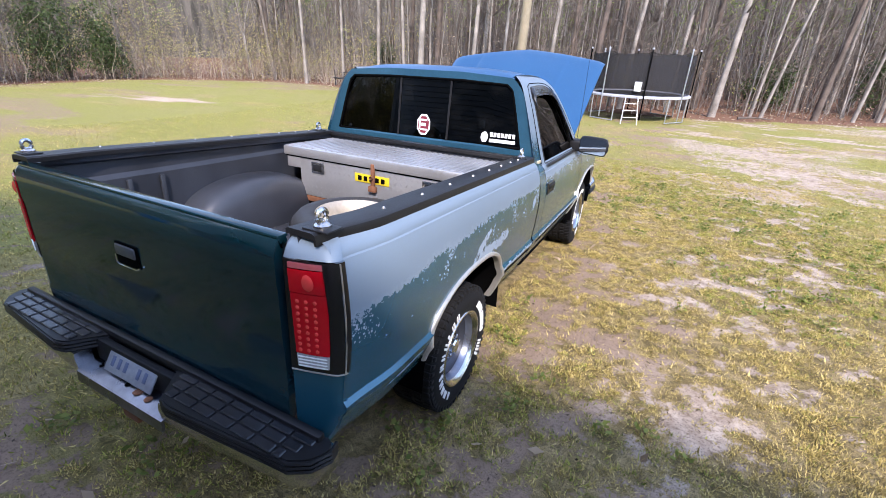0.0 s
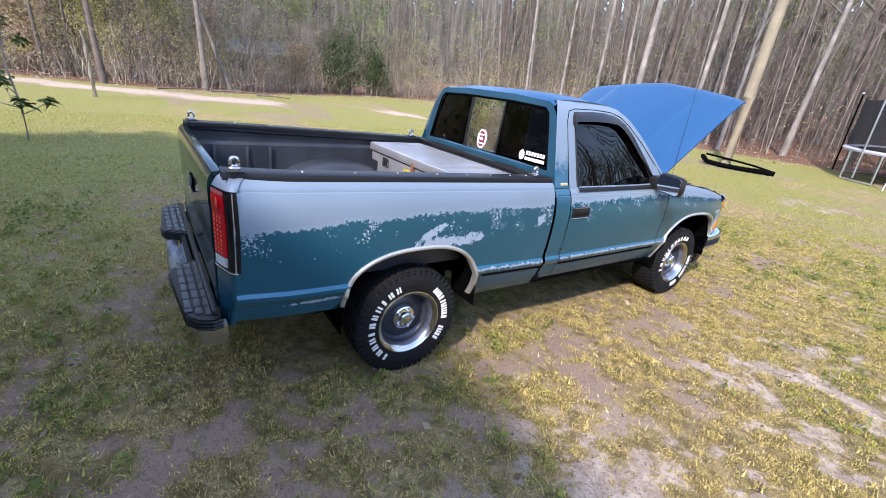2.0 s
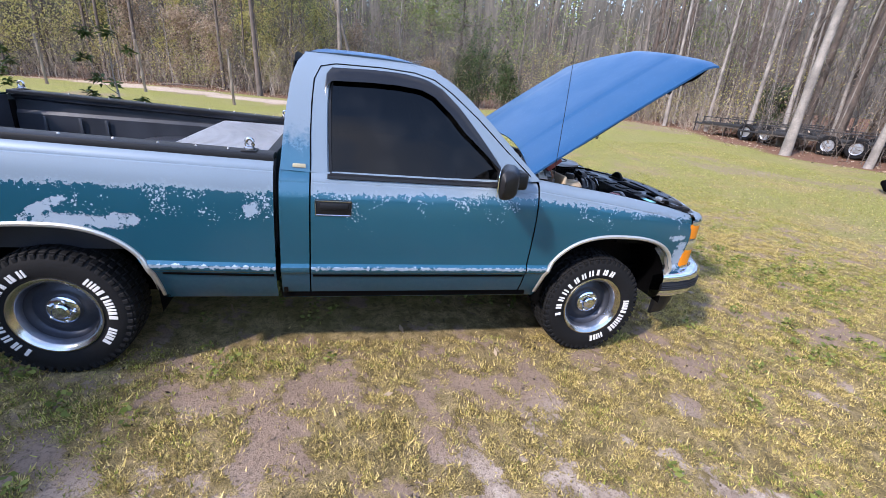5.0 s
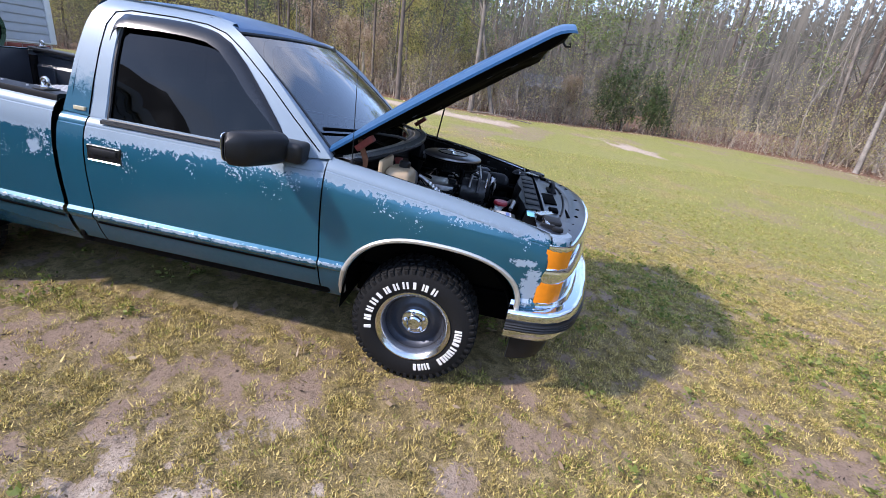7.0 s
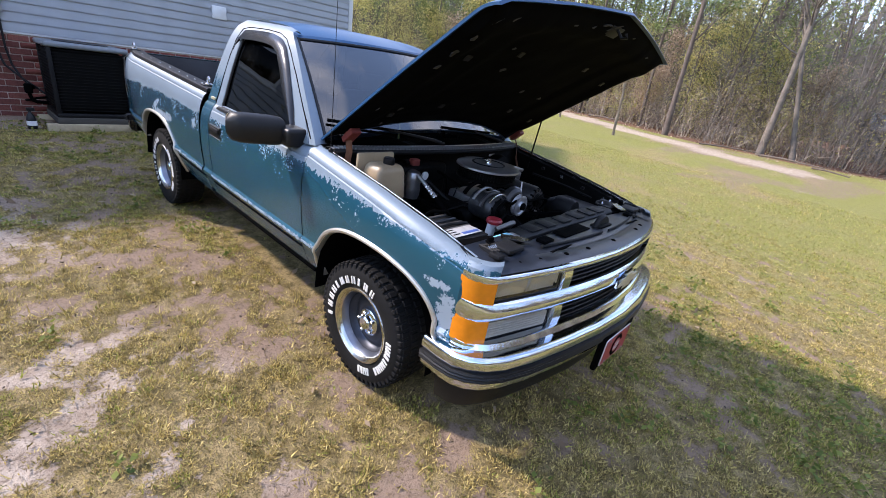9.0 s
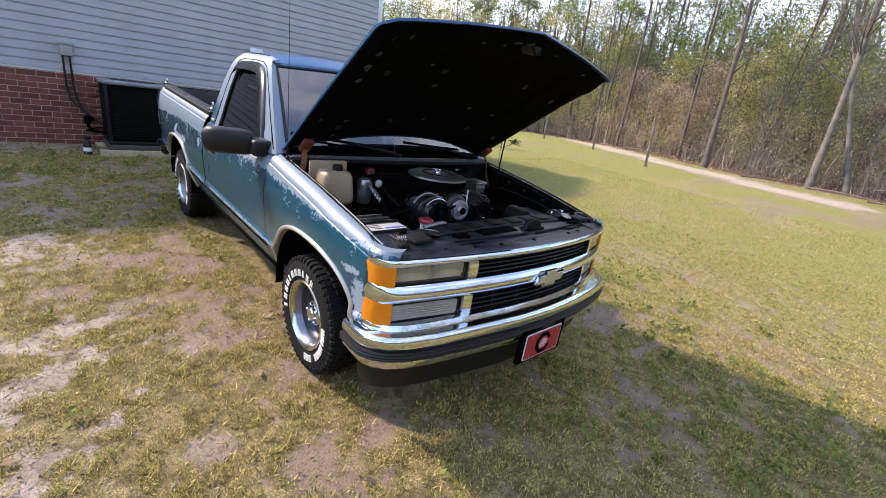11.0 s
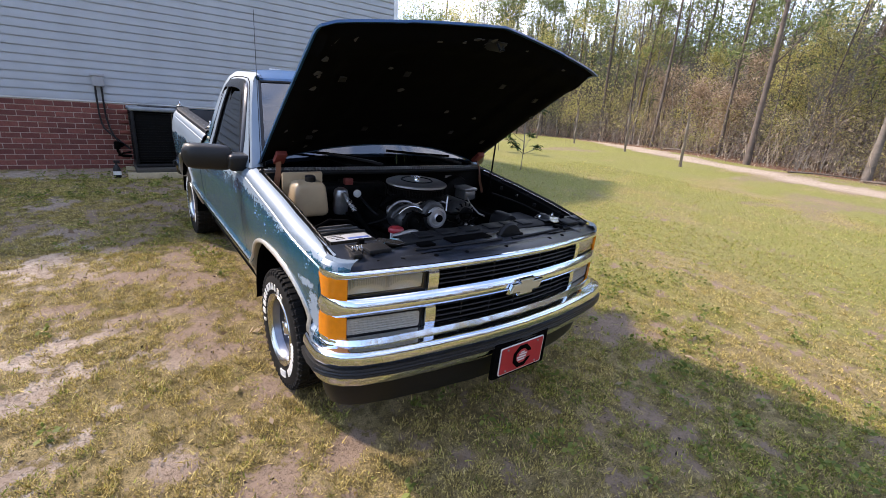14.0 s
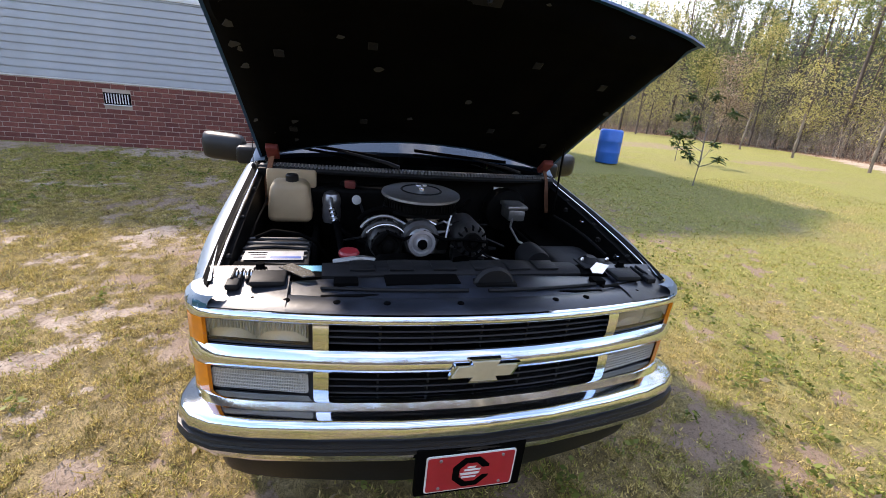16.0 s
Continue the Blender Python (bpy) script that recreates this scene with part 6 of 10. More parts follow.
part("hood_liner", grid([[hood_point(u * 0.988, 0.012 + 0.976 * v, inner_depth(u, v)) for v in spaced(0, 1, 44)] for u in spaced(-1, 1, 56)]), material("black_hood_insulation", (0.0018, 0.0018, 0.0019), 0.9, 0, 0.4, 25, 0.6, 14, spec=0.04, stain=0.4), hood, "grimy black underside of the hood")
tear, TORN = random.Random(91), material("torn_grey_insulation", (0.034, 0.034, 0.036), 0.95, 0, 0.4, 60)
for k in range(34):
    side = tear.choice((0, 1, 1, 2))
    u0, v0 = (tear.uniform(-0.85, 0.85), tear.uniform(0.88, 0.95)) if side == 0 else ((tear.choice((-1, 1)) * tear.uniform(0.86, 0.94), tear.uniform(0.15, 0.93)) if side == 1 else (tear.uniform(-0.8, 0.8), tear.uniform(0.1, 0.9)))
    ru, rv, b = tear.uniform(0.008, 0.034), tear.uniform(0.005, 0.020), bmesh.new()
    b.faces.new([b.verts.new(hood_point(u0 + ru * tear.uniform(0.4, 1.2) * math.cos(a), v0 + rv * tear.uniform(0.4, 1.2) * math.sin(a), 0.0645 + 0.002 * tear.random())) for a in (0, 1.1, 2.1, 3.2, 4.2, 5.3)])
    part("lining_tear", thicken(b, 0.002), TORN, hood)
part("hood_latch_hook", tube([hood_point(0, 0.93, 0.06), hood_point(0, 0.93, 0.11), hood_point(0.01, 0.95, 0.12), hood_point(0.01, 0.955, 0.10)], 0.007, 6), BAY_GREY, hood)
part("latch_plate", box((-0.06, -0.03, -0.004), (0.06, 0.03, 0.004), 0.003), BAY_GREY, hood).matrix_basis = Matrix.Translation(hood_point(0, 0.915, 0.066)) @ HOOD_TURN.to_3x3().to_4x4()
for u in (-0.80, -0.4, 0.4, 0.80):
    for v in (0.25, 0.7):
        part("liner_clip", box((-0.018, -0.018, -0.003), (0.018, 0.018, 0.003), 0.003, 1), BAY_GREY, hood).matrix_basis = Matrix.Translation(hood_point(u * 0.95, v, 0.062)) @ HOOD_TURN.to_3x3().to_4x4()
for sign in (1, -1):
    a = Vector((sign * 0.795, 2.60, 1.055))
    h = hood_point(sign * 0.90, 0.10, 0.05)
    b = sweep([(-0.016, -0.006), (0.016, -0.006), (0.016, 0.006), (-0.016, 0.006)], [a + Vector((0, 0.05, -0.09)), a, a.lerp(h, 0.5) + Vector((0, 0.02, 0)), h])
    part("hood_hinge", b, RUST, truck, "rusty hood hinge arm")
    part("hinge_plate", box((-0.03, -0.05, -0.025), (0.03, 0.05, 0.006), 0.004), RUST_RED, hood, "red primer hinge plate").matrix_basis = Matrix.Translation(h + Vector((0, 0.02, 0.0))) @ HOOD_TURN.to_3x3().to_4x4()
    part("hood_strut", tube([a + Vector((0, 0.12, -0.05)), hood_point(sign * 0.90, 0.30, 0.06)], 0.006, 6), BAY_BLACK, truck) if sign < 0 else None


# ---- engine bay ----
# cowl with its vent strip, wipers
def cowl_point(u, v):
    y = lerp(2.612 - 0.165 * u * u, 2.715 - 0.180 * u * u, v)
    return (0.835 * u, y, lerp(1.160, 1.172, v) - 0.028 * u * u + 0.008 * math.sin(math.pi * v))


part("cowl", grid([[cowl_point(u, v) for v in spaced(0, 1, 4)] for u in spaced(-1, 1, 25)]), material("chalky_grey_cowl", (0.16, 0.17, 0.19), 0.5, 0.2, 0.2, 60), truck, "chalky cowl panel")
b = bmesh.new()
for k in range(90):
    u = lerp(-0.96, 0.96, k / 89)
    a, c = Vector(cowl_point(u, 0.35)), Vector(cowl_point(u, 0.95))
    box((a.x - 0.0045, a.y, a.z + 0.001), (a.x + 0.0045, c.y, c.z + 0.007), 0, bm=b)
part("cowl_louvres", b, BRIGHT_TRIM, truck, "bright ribbed cowl vent")
b = bmesh.new()
for u in spaced(-0.93, 0.93, 84):
    q = Vector(cowl_point(u, 1.0)) + Vector((0, 0.004, 0.004))
    box((q.x - 0.005, q.y - 0.020, q.z), (q.x + 0.005, q.y + 0.022, q.z + 0.012), 0, bm=b)
part("cowl_ribs", b, material("faded_grey_rib_plastic", (0.15, 0.155, 0.165), 0.6, 0, 0.2, 60), truck, "faded grey ribbed cowl strip")
part("cowl_edge", tube([Vector(cowl_point(u, 1.0)) + Vector((0, 0.01, -0.01)) for u in spaced(-1, 1, 21)], 0.016, 6), BAY_GREY, truck)
for x0, x1 in ((0.22, 0.74), (-0.52, 0.02)):
    pts = []
    for k in range(6):
        u = lerp(x0, x1, k / 5) / 0.76
        p = Vector(shield(u, 0.10 + 0.07 * k / 5))
        pts.append(p + Vector((0, 0.012, 0.016)))
    w = part("wiper_blade", sweep([(-0.007, -0.008), (0.007, -0.008), (0.005, 0.008), (-0.005, 0.008)], pts), MATT_BLACK, truck, "black wiper blade")
    root = Vector(cowl_point((x0 - 0.10) / 0.835, 0.4)) + Vector((0, 0, 0.016))
    part("wiper_arm", tube([root, root + Vector((0.06, -0.03, 0.016)), pts[2], pts[3]], [0.012, 0.010, 0.006, 0.005], 6), BLACK, w)
# aerial
part("aerial_base", lathe([(0.013, 0.0), (0.011, 0.012), (0.005, 0.018), (0.0, 0.020)], 12, "z", (0.862, 2.555, 1.138), cap=False), BLACK, truck)
part("aerial", tube([(0.862, 2.555, 1.150), (0.862, 2.545, 1.55), (0.862, 2.53, 1.98)], [0.0021, 0.0017, 0.0012], 6), BLACK, truck, "thin whip aerial")

PANEL = material("dusty_dark_panel", (0.016, 0.020, 0.029), 0.36, 0.05, 0.3, 50, 0.1, coat=0.12, stain=0.45, stain_scale=9.0)
# inner fenders, gutters, firewall
for sign in (1, -1):
    rows = []
    for y in spaced(2.47, 3.60, 12):
        t = fender_top(y)
        rows.append([(sign * x, y, z) for x, z in ((0.868, t + 0.002), (0.850, t - 0.004), (0.842, t - 0.022), (0.815, t - 0.030), (0.805, t - 0.10), (0.79, 0.86), (0.66, 0.84), (0.58, 0.70), (0.56, 0.50))])
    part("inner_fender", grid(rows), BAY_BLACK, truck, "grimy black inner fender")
    part("fender_gutter", tube([(sign * 0.838, y, fender_top(y) - 0.010) for y in spaced(2.55, 3.55, 10)], 0.006, 6), DULL_CHROME, truck)
    for y in (2.8, 3.1, 3.4):
        part("fender_bolt", lathe([(0.012, 0), (0.012, 0.006), (0.006, 0.012), (0, 0.012)], 6, "z", (sign * 0.825, y, fender_top(y) - 0.03), cap=False), BAY_GREY, truck)
    # nose corner of the fender, under the hood line
    rows = []
    for x in spaced(0.60, 0.872, 6):
        rows.append([(sign * x, y, z) for y, z in ((3.50, 1.000), (nose(x) - 0.10, 1.004 + crown(x) * 0.8), (nose(x) - 0.045, 1.005 + crown(x)), (nose(x) - 0.01, 0.9935 + crown(x)))])
    part("fender_cap", grid(rows), PANEL, truck)
    part("corner_box", box((sign * 0.665 - 0.055, 3.545, 0.985), (sign * 0.665 + 0.055, 3.640, 1.008), 0.010), BAY_GREY, truck)
    part("corner_lug", box((sign * 0.770 - 0.020, 3.585, 0.975), (sign * 0.770 + 0.020, 3.640, 0.998), 0.006), BAY_GREY, truck)
    part("bare_bracket", plate([(sign * u, v) for u, v in ((0.600, 3.50), (0.535, 3.56), (0.520, 3.60), (0.560, 3.61), (0.640, 3.53))], lambda u, v, d: Vector((u, v, 1.0045 + d)), 0.004), DULL_CHROME, truck)
    rows = []
    for t in spaced(0, 1, 7):
        a = radians(90 * t)
        x, y = 0.800 + 0.085 * math.sin(a), 3.575 + 0.105 * math.cos(a)
        zt = 0.985
        rows.append([(sign * (x + 0.030), y + 0.008, 0.945), (sign * (x + 0.026), y + 0.006, 0.965), (sign * (x + 0.010), y, zt - 0.004), (sign * (x - 0.02), y - 0.02, zt)])
    part("fender_nose", grid(rows), PAINT, truck)
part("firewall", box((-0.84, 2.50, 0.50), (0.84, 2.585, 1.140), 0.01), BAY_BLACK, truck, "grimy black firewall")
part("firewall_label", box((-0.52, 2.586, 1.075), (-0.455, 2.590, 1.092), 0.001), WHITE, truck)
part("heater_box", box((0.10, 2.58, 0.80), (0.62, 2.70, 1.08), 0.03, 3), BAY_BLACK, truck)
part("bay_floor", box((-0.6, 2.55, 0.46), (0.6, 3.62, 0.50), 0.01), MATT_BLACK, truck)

# radiator support and front panel
part("radiator", box((-0.46, 3.46, 0.52), (0.46, 3.53, 0.965), 0.01), BAY_BLACK, truck, "radiator with black shroud")
rows = []
for x in spaced(-0.50, 0.50, 21):
    bulge = 0.03 * math.exp(-((abs(x) - 0.2) / 0.16) ** 2)
    rows.append([(x, y, z) for y, z in ((3.440 - bulge, 0.80), (3.450 - bulge, 0.955), (3.462 - bulge, 0.992), (3.50, 0.998), (3.54, 0.996), (3.556, 0.985), (3.56, 0.93))])
part("fan_shroud", grid(rows), BAY_GREY, truck, "black radiator shroud")
for k, x in enumerate((-0.36, -0.24, -0.10, 0.06, 0.22, 0.36)):
    part("shroud_rib", box((x - 0.045, 3.465, 0.996), (x + 0.045, 3.545, 1.004), 0.003), BAY_GREY, truck)
rows = []
for x in spaced(-0.84, 0.84, 29):
    y, c = nose(x), crown(x)
    yb = min(3.575, y - 0.13)
    rows.append([(x, yb - 0.005, 0.955 + c * 0.5), (x, yb, 0.990 + c * 0.6), (x, yb + 0.02, 0.997 + c * 0.7), (x, y - 0.16, 1.000 + c * 0.8), (x, y - 0.115, 0.992 + c * 0.85), (x, y - 0.10, 1.001 + c * 0.9), (x, y - 0.06, 1.002 + c), (x, y - 0.025, 0.998 + c), (x, y - 0.008, 0.9905 + c)])
part("front_panel", grid(rows), PANEL, truck, "dusty black radiator support panel")
for x, w, y0, y1 in ((0.16, 0.13, 3.585, 3.66), (-0.52, 0.025, 3.62, 3.66), (0.42, 0.04, 3.60, 3.65)):
    part("panel_slot", box((x - w, y0, 0.984), (x + w, y1, 1.0030), 0.003), MATT_BLACK, truck)
for x0, x1, dy, mt in ((-0.50, -0.05, 0.145, BAY_GREY), (0.02, 0.50, 0.150, BAY_GREY), (-0.78, -0.52, 0.120, BAY_BLACK)):
    part("panel_lip", tube([(x, nose(x) - dy, 1.004 + 0.85 * crown(x)) for x in spaced(x0, x1, 10)], 0.006, 6), mt, truck)
for x in (-0.66, -0.40, -0.27, 0.07, 0.30, 0.45, 0.60, 0.70):
    part("panel_clip", lathe([(0.012, 0.0), (0.011, 0.004), (0.004, 0.007), (0.0, 0.007)], 8, "z", (x, nose(x) - 0.065, 1.0005 + crown(x)), cap=False), MATT_BLACK, truck)
for k in range(9):
    part("spring_coil", tube([(0.765 - 0.011 * k, 3.555 + 0.020 * math.cos(q), 0.985 + 0.020 * math.sin(q)) for q in spaced(0, 2 * math.pi, 11)], 0.0032, 5), DULL_CHROME, truck)
latch = part("hood_latch", lathe([(0.075, -0.012), (0.078, 0.0), (0.070, 0.014), (0.0, 0.016)], 20, "y", (-0.09, 3.66, 0.985), cap=False), BAY_GREY, truck, "black hood latch")
part("latch_arm", box((-0.17, 3.63, 0.985), (-0.02, 3.69, 1.01), 0.006), BAY_BLACK, latch)
for sign in (1, -1):
    for k in range(4):
        part("corner_rib", box((sign * (0.775 - 0.022 * k) - 0.005, 3.52, 0.955), (sign * (0.775 - 0.022 * k) + 0.005, 3.60, 1.004 - 0.003 * k), 0.003, 1), BAY_GREY, truck)
    part("hood_bumper", lathe([(0.024, 0.0), (0.022, 0.014), (0.015, 0.016), (0.014, 0.034), (0.0, 0.036)], 12, "z", (sign * 0.70, 3.52, 0.985), cap=False), MATT_BLACK, truck)
    part("corner_brace", plate([(sign * 0.80, 3.42), (sign * 0.50, 3.47), (sign * 0.50, 3.56), (sign * 0.80, 3.54)], lambda u, v, d: Vector((u, v, 0.972 + d)), 0.010), MATT_BLACK, truck)
for x0, x1, y0, y1, mt in ((0.500, 0.610, 3.468, 3.515, STICK_BLUE), (0.400, 0.500, 3.475, 3.522, WHITE)):
    part("panel_label", box((x0, y0, 0.9825), (x1, y1, 0.985), 0.001), mt, truck)

# battery
bat = part("battery", box((0.555, 3.13, 0.74), (0.800, 3.40, 0.945), 0.012), BAY_BLACK, truck, "battery with pale label under a strap")
part("battery_lid", box((0.550, 3.125, 0.945), (0.805, 3.405, 0.962), 0.006), BAY_GREY, bat)
for k in range(5):
    part("lid_ridge", box((0.560, 3.140 + 0.048 * k, 0.9615), (0.796, 3.156 + 0.048 * k, 0.969), 0.002, 1), material("grey_lid_plastic", (0.060, 0.062, 0.066), 0.5, 0, 0.2, 60) if k == 0 else bpy.data.materials["grey_lid_plastic"], bat)
label = part("battery_label", box((0.572, 3.300, 0.9692), (0.786, 3.382, 0.971), 0.001), material("grey_label", (0.40, 0.40, 0.41), 0.5, 0, 0.25, 40, stain=0.3), bat, "worn pale grey label")
part("label_band", box((0.580, 3.352, 0.9712), (0.690, 3.372, 0.972), 0.0005), material("blue_label_ink", (0.05, 0.10, 0.32), 0.5), label)
for k in range(3):
    part("label_bar", box((0.705, 3.312 + 0.022 * k, 0.9712), (0.775 - 0.012 * k, 3.320 + 0.022 * k, 0.972), 0.0005, 1), MATT_BLACK, label)
part("battery_cable", tube([(0.77, 3.15, 0.97), (0.70, 3.16, 1.005), (0.60, 3.17, 0.995), (0.53, 3.15, 0.95), (0.50, 3.10, 0.88)], 0.008, 7), MATT_BLACK, bat)
part("hold_down", tube([(0.80, 3.27, 0.968), (0.68, 3.262, 0.975), (0.555, 3.27, 0.968)], 0.007, 6), BAY_GREY, bat)
# coolant tank
b = box((0.560, 2.68, 0.86), (0.770, 2.84, 1.060), 0.035, 4)
for v in b.verts:
    if v.co.z > 0.97:
        v.co.x = 0.665 + (v.co.x - 0.665) * (1.0 - 0.22 * min(1, (v.co.z - 0.97) / 0.09))
        v.co.y = 2.76 + (v.co.y - 2.76) * (1.0 - 0.2 * min(1, (v.co.z - 0.97) / 0.09))
tank = part("coolant_tank", b, TANK, truck, "yellowed plastic coolant tank", 60)
tank.location = (0, 0, 0.065)
part("tank_flange", box((0.545, 2.665, 0.93), (0.785, 2.690, 1.095), 0.012), TANK, tank)
part("tank_cap", lathe([(0.030, 1.055), (0.030, 1.085), (0.024, 1.092), (0.0, 1.092)], 16, "z", (0.655, 2.775, 0), cap=False), BLACK, tank)
# air conditioning drier and hoses, relay bracket
FOIL = material("crumpled_foil", (0.36, 0.37, 0.39), 0.30, 0.9, 0.3, 45, 1.0, 38, stain=0.4)
part("drier", lathe([(0.042, 0.88), (0.045, 0.90), (0.047, 0.94), (0.043, 0.96), (0.046, 0.985), (0.045, 1.00), (0.036, 1.025), (0.018, 1.035), (0.0, 1.036)], 18, "z", (0.470, 2.78, 0.045), cap=False), FOIL, truck, "aluminium drier canister")
part("drier_ferrule", tube([(0.474, 2.83, 1.058), (0.470, 2.87, 1.035), (0.462, 2.91, 1.005), (0.452, 2.945, 0.978)], [0.010, 0.012, 0.013, 0.015], 10), ALU, truck)
for k in range(4):
    q = Vector((0.466, 2.89, 1.020)).lerp(Vector((0.452, 2.945, 0.978)), k / 3)
    part("ferrule_ring", tube([q, q + Vector((-0.0015, 0.006, -0.0045))], 0.018, 10), DULL_CHROME, truck)
part("drier_hose", tube([p.to_tuple() for p in resample([(0.452, 2.945, 0.978), (0.436, 3.00, 0.93), (0.425, 3.07, 0.89), (0.420, 3.18, 0.86), (0.420, 3.34, 0.84)], 14)], 0.016, 9), MATT_BLACK, truck, "black rubber hose")
part("relay_bracket", box((0.335, 2.62, 1.00), (0.425, 2.67, 1.10), 0.01), BAY_BLACK, truck)
part("relay", box((0.350, 2.66, 1.075), (0.405, 2.70, 1.115), 0.006), RUST_RED, truck, "red plastic relay")
part("service_gauge", lathe([(0.024, 0.0), (0.024, 0.012), (0.018, 0.014), (0.0, 0.014)], 16, "y", (0.345, 2.74, 1.03), cap=False), WHITE, truck)

# engine with air cleaner and belt drive
part("engine_block", box((-0.26, 2.66, 0.50), (0.34, 3.16, 0.86), 0.03, 2), BAY_BLACK, truck, "grimy engine block")
for sign in (1, -1):
    part("rocker_cover", box((0.04 + sign * 0.21 - 0.065, 2.68, 0.84), (0.04 + sign * 0.21 + 0.065, 3.10, 0.93), 0.03, 3), BAY_BLACK, truck)
part("intake", box((-0.08, 2.78, 0.85), (0.16, 3.06, 0.955), 0.02, 2), ALU, truck)
b = lathe([(0.0, 0.0), (0.05, 0.0), (0.16, -0.004), (0.182, -0.012), (0.186, -0.022), (0.182, -0.030), (0.165, -0.036), (0.165, -0.072), (0.178, -0.076), (0.178, -0.088), (0.08, -0.093)][1:], 40, "z", (0.055, 2.965, 1.150))
ac = part("air_cleaner", b, BAY_BLACK, truck, "round air cleaner with a grey steel lid")
part("cleaner_lid", lathe([(0.181, 1.124), (0.188, 1.130), (0.186, 1.140), (0.165, 1.1485), (0.05, 1.1525), (0.0, 1.1525)], 40, "z", (0.055, 2.965, 0), cap=False), material("satin_grey_steel", (0.26, 0.26, 0.265), 0.36, 0.75, 0.2, 40, stain=0.2), ac, "satin grey steel lid")
b = bmesh.new()
for k in range(60):
    a = 2 * math.pi * k / 60
    join(b, box((0.164, -0.004, 1.080), (0.171, 0.004, 1.112), 0), Matrix.Translation((0.055, 2.965, 0)) @ Matrix.Rotation(a, 4, "Z"))
part("filter_pleats", b, BAY_BLACK, ac)
part("cleaner_ridge", lathe([(0.10, 1.151), (0.094, 1.156), (0.088, 1.151)], 32, "z", (0.055, 2.965, 0), cap=False), BAY_GREY, ac)
part("wing_nut", lathe([(0.018, 1.150), (0.016, 1.160), (0.006, 1.163), (0.006, 1.176), (0.0, 1.177)], 12, "z", (0.055, 2.965, 0), cap=False), CHROME, ac)
part("nut_wing", box((0.030, 2.926, 1.164), (0.080, 2.9654, 1.174), 0.003), CHROME, ac)


def pulley(x, y, z, r, mat, deep=0.03):
    p = part("pulley", lathe([(r, y - deep), (r + 0.004, y - deep + 0.004), (r - 0.004, y - 0.008), (r + 0.003, y), (r - 0.01, y + 0.002), (r * 0.72, y - 0.006), (r * 0.5, y - 0.004), (r * 0.36, y + 0.008), (r * 0.20, y + 0.010), (0.0, y + 0.010)], 28, "y", (x, 0, z), cap=False), mat, truck)
    return p


pulley(0.095, 3.27, 0.995, 0.056, material("grey_pulley", (0.42, 0.42, 0.44), 0.4, 0.6, 0.2, 50))
pulley(0.239, 3.25, 0.970, 0.060, BAY_BLACK)
pulley(-0.140, 3.25, 0.990, 0.040, BAY_BLACK)
pulley(0.06, 3.25, 0.80, 0.075, BAY_BLACK)
alt = part("compressor", lathe([(0.055, 3.06), (0.074, 3.07), (0.076, 3.14), (0.076, 3.205), (0.066, 3.222), (0.03, 3.226)], 24, "y", (0.239, 0, 0.970)), DARK_ALU, truck, "grimy air conditioning compressor")
for k in range(10):
    a = 2 * math.pi * k / 10
    part("casing_slot", box((-0.006, 3.215, 0.045), (0.006, 3.2275, 0.068), 0.002, 1), MATT_BLACK, alt).matrix_basis = Matrix.Translation((0.239, 0, 0.970)) @ Matrix.Rotation(a, 4, "Y")
comp = part("alternator", lathe([(0.060, 3.02), (0.074, 3.03), (0.076, 3.20), (0.066, 3.225), (0.03, 3.228)], 24, "y", (-0.140, 0, 0.990)), DARK_ALU, truck, "alternator with slotted case")
for k in range(12):
    part("case_slot", box((-0.005, 3.20, 0.050), (0.005, 3.2275, 0.072), 0.002, 1), MATT_BLACK, comp).matrix_basis = Matrix.Translation((-0.140, 0, 0.990)) @ Matrix.Rotation(2 * math.pi * k / 12, 4, "Y")
part("pump_bracket", box((-0.25, 3.08, 0.84), (-0.08, 3.14, 0.95), 0.015), DARK_ALU, comp)
# hoses and brackets curved over the compressor, fins and small bolts
for r, y, a0, a1, w, mt in ((0.098, 3.17, 20, 165, 0.010, DARK_ALU), (0.112, 3.12, 30, 175, 0.008, ALU), (0.104, 3.215, 40, 150, 0.006, DULL_CHROME), (0.126, 3.06, 35, 160, 0.012, MATT_BLACK)):
    part("pipe_bend", tube([(0.245 + r * math.cos(radians(q)), y, 0.955 + r * math.sin(radians(q))) for q in spaced(a0, a1, 12)], w, 7), mt, truck)
for k in range(6):
    part("case_fin", box((0.190 + 0.018 * k, 3.08, 1.040 - 0.010 * abs(k - 2.5)), (0.196 + 0.018 * k, 3.20, 1.052 - 0.010 * abs(k - 2.5)), 0.002, 1), ALU, truck)
part("front_cover", lathe([(0.085, 3.18), (0.085, 3.215), (0.070, 3.232), (0.058, 3.235)], 26, "y", (0.095, 0, 0.995), cap=False), DARK_ALU, truck, "cast water pump cover")
part("pulley_cap", lathe([(0.022, 3.279), (0.020, 3.290), (0.008, 3.294), (0.0, 3.294)], 14, "y", (0.095, 0, 0.995), cap=False), MATT_BLACK, truck)
for k in range(5):
    part("injector_rail", tube([(0.20 - 0.07 * k, 3.10, 1.030), (0.18 - 0.07 * k, 3.13, 1.050), (0.15 - 0.07 * k, 3.15, 1.040)], 0.006, 6), (ALU, BAY_GREY, DULL_CHROME)[k % 3], truck)
part("dipstick", tube([(-0.03, 3.18, 0.99), (-0.045, 3.16, 1.06), (-0.055, 3.15, 1.085)], 0.0045, 6), WHITE, truck)
part("white_tag", box((0.355, 3.30, 0.935), (0.415, 3.315, 0.950), 0.002), WHITE, truck)
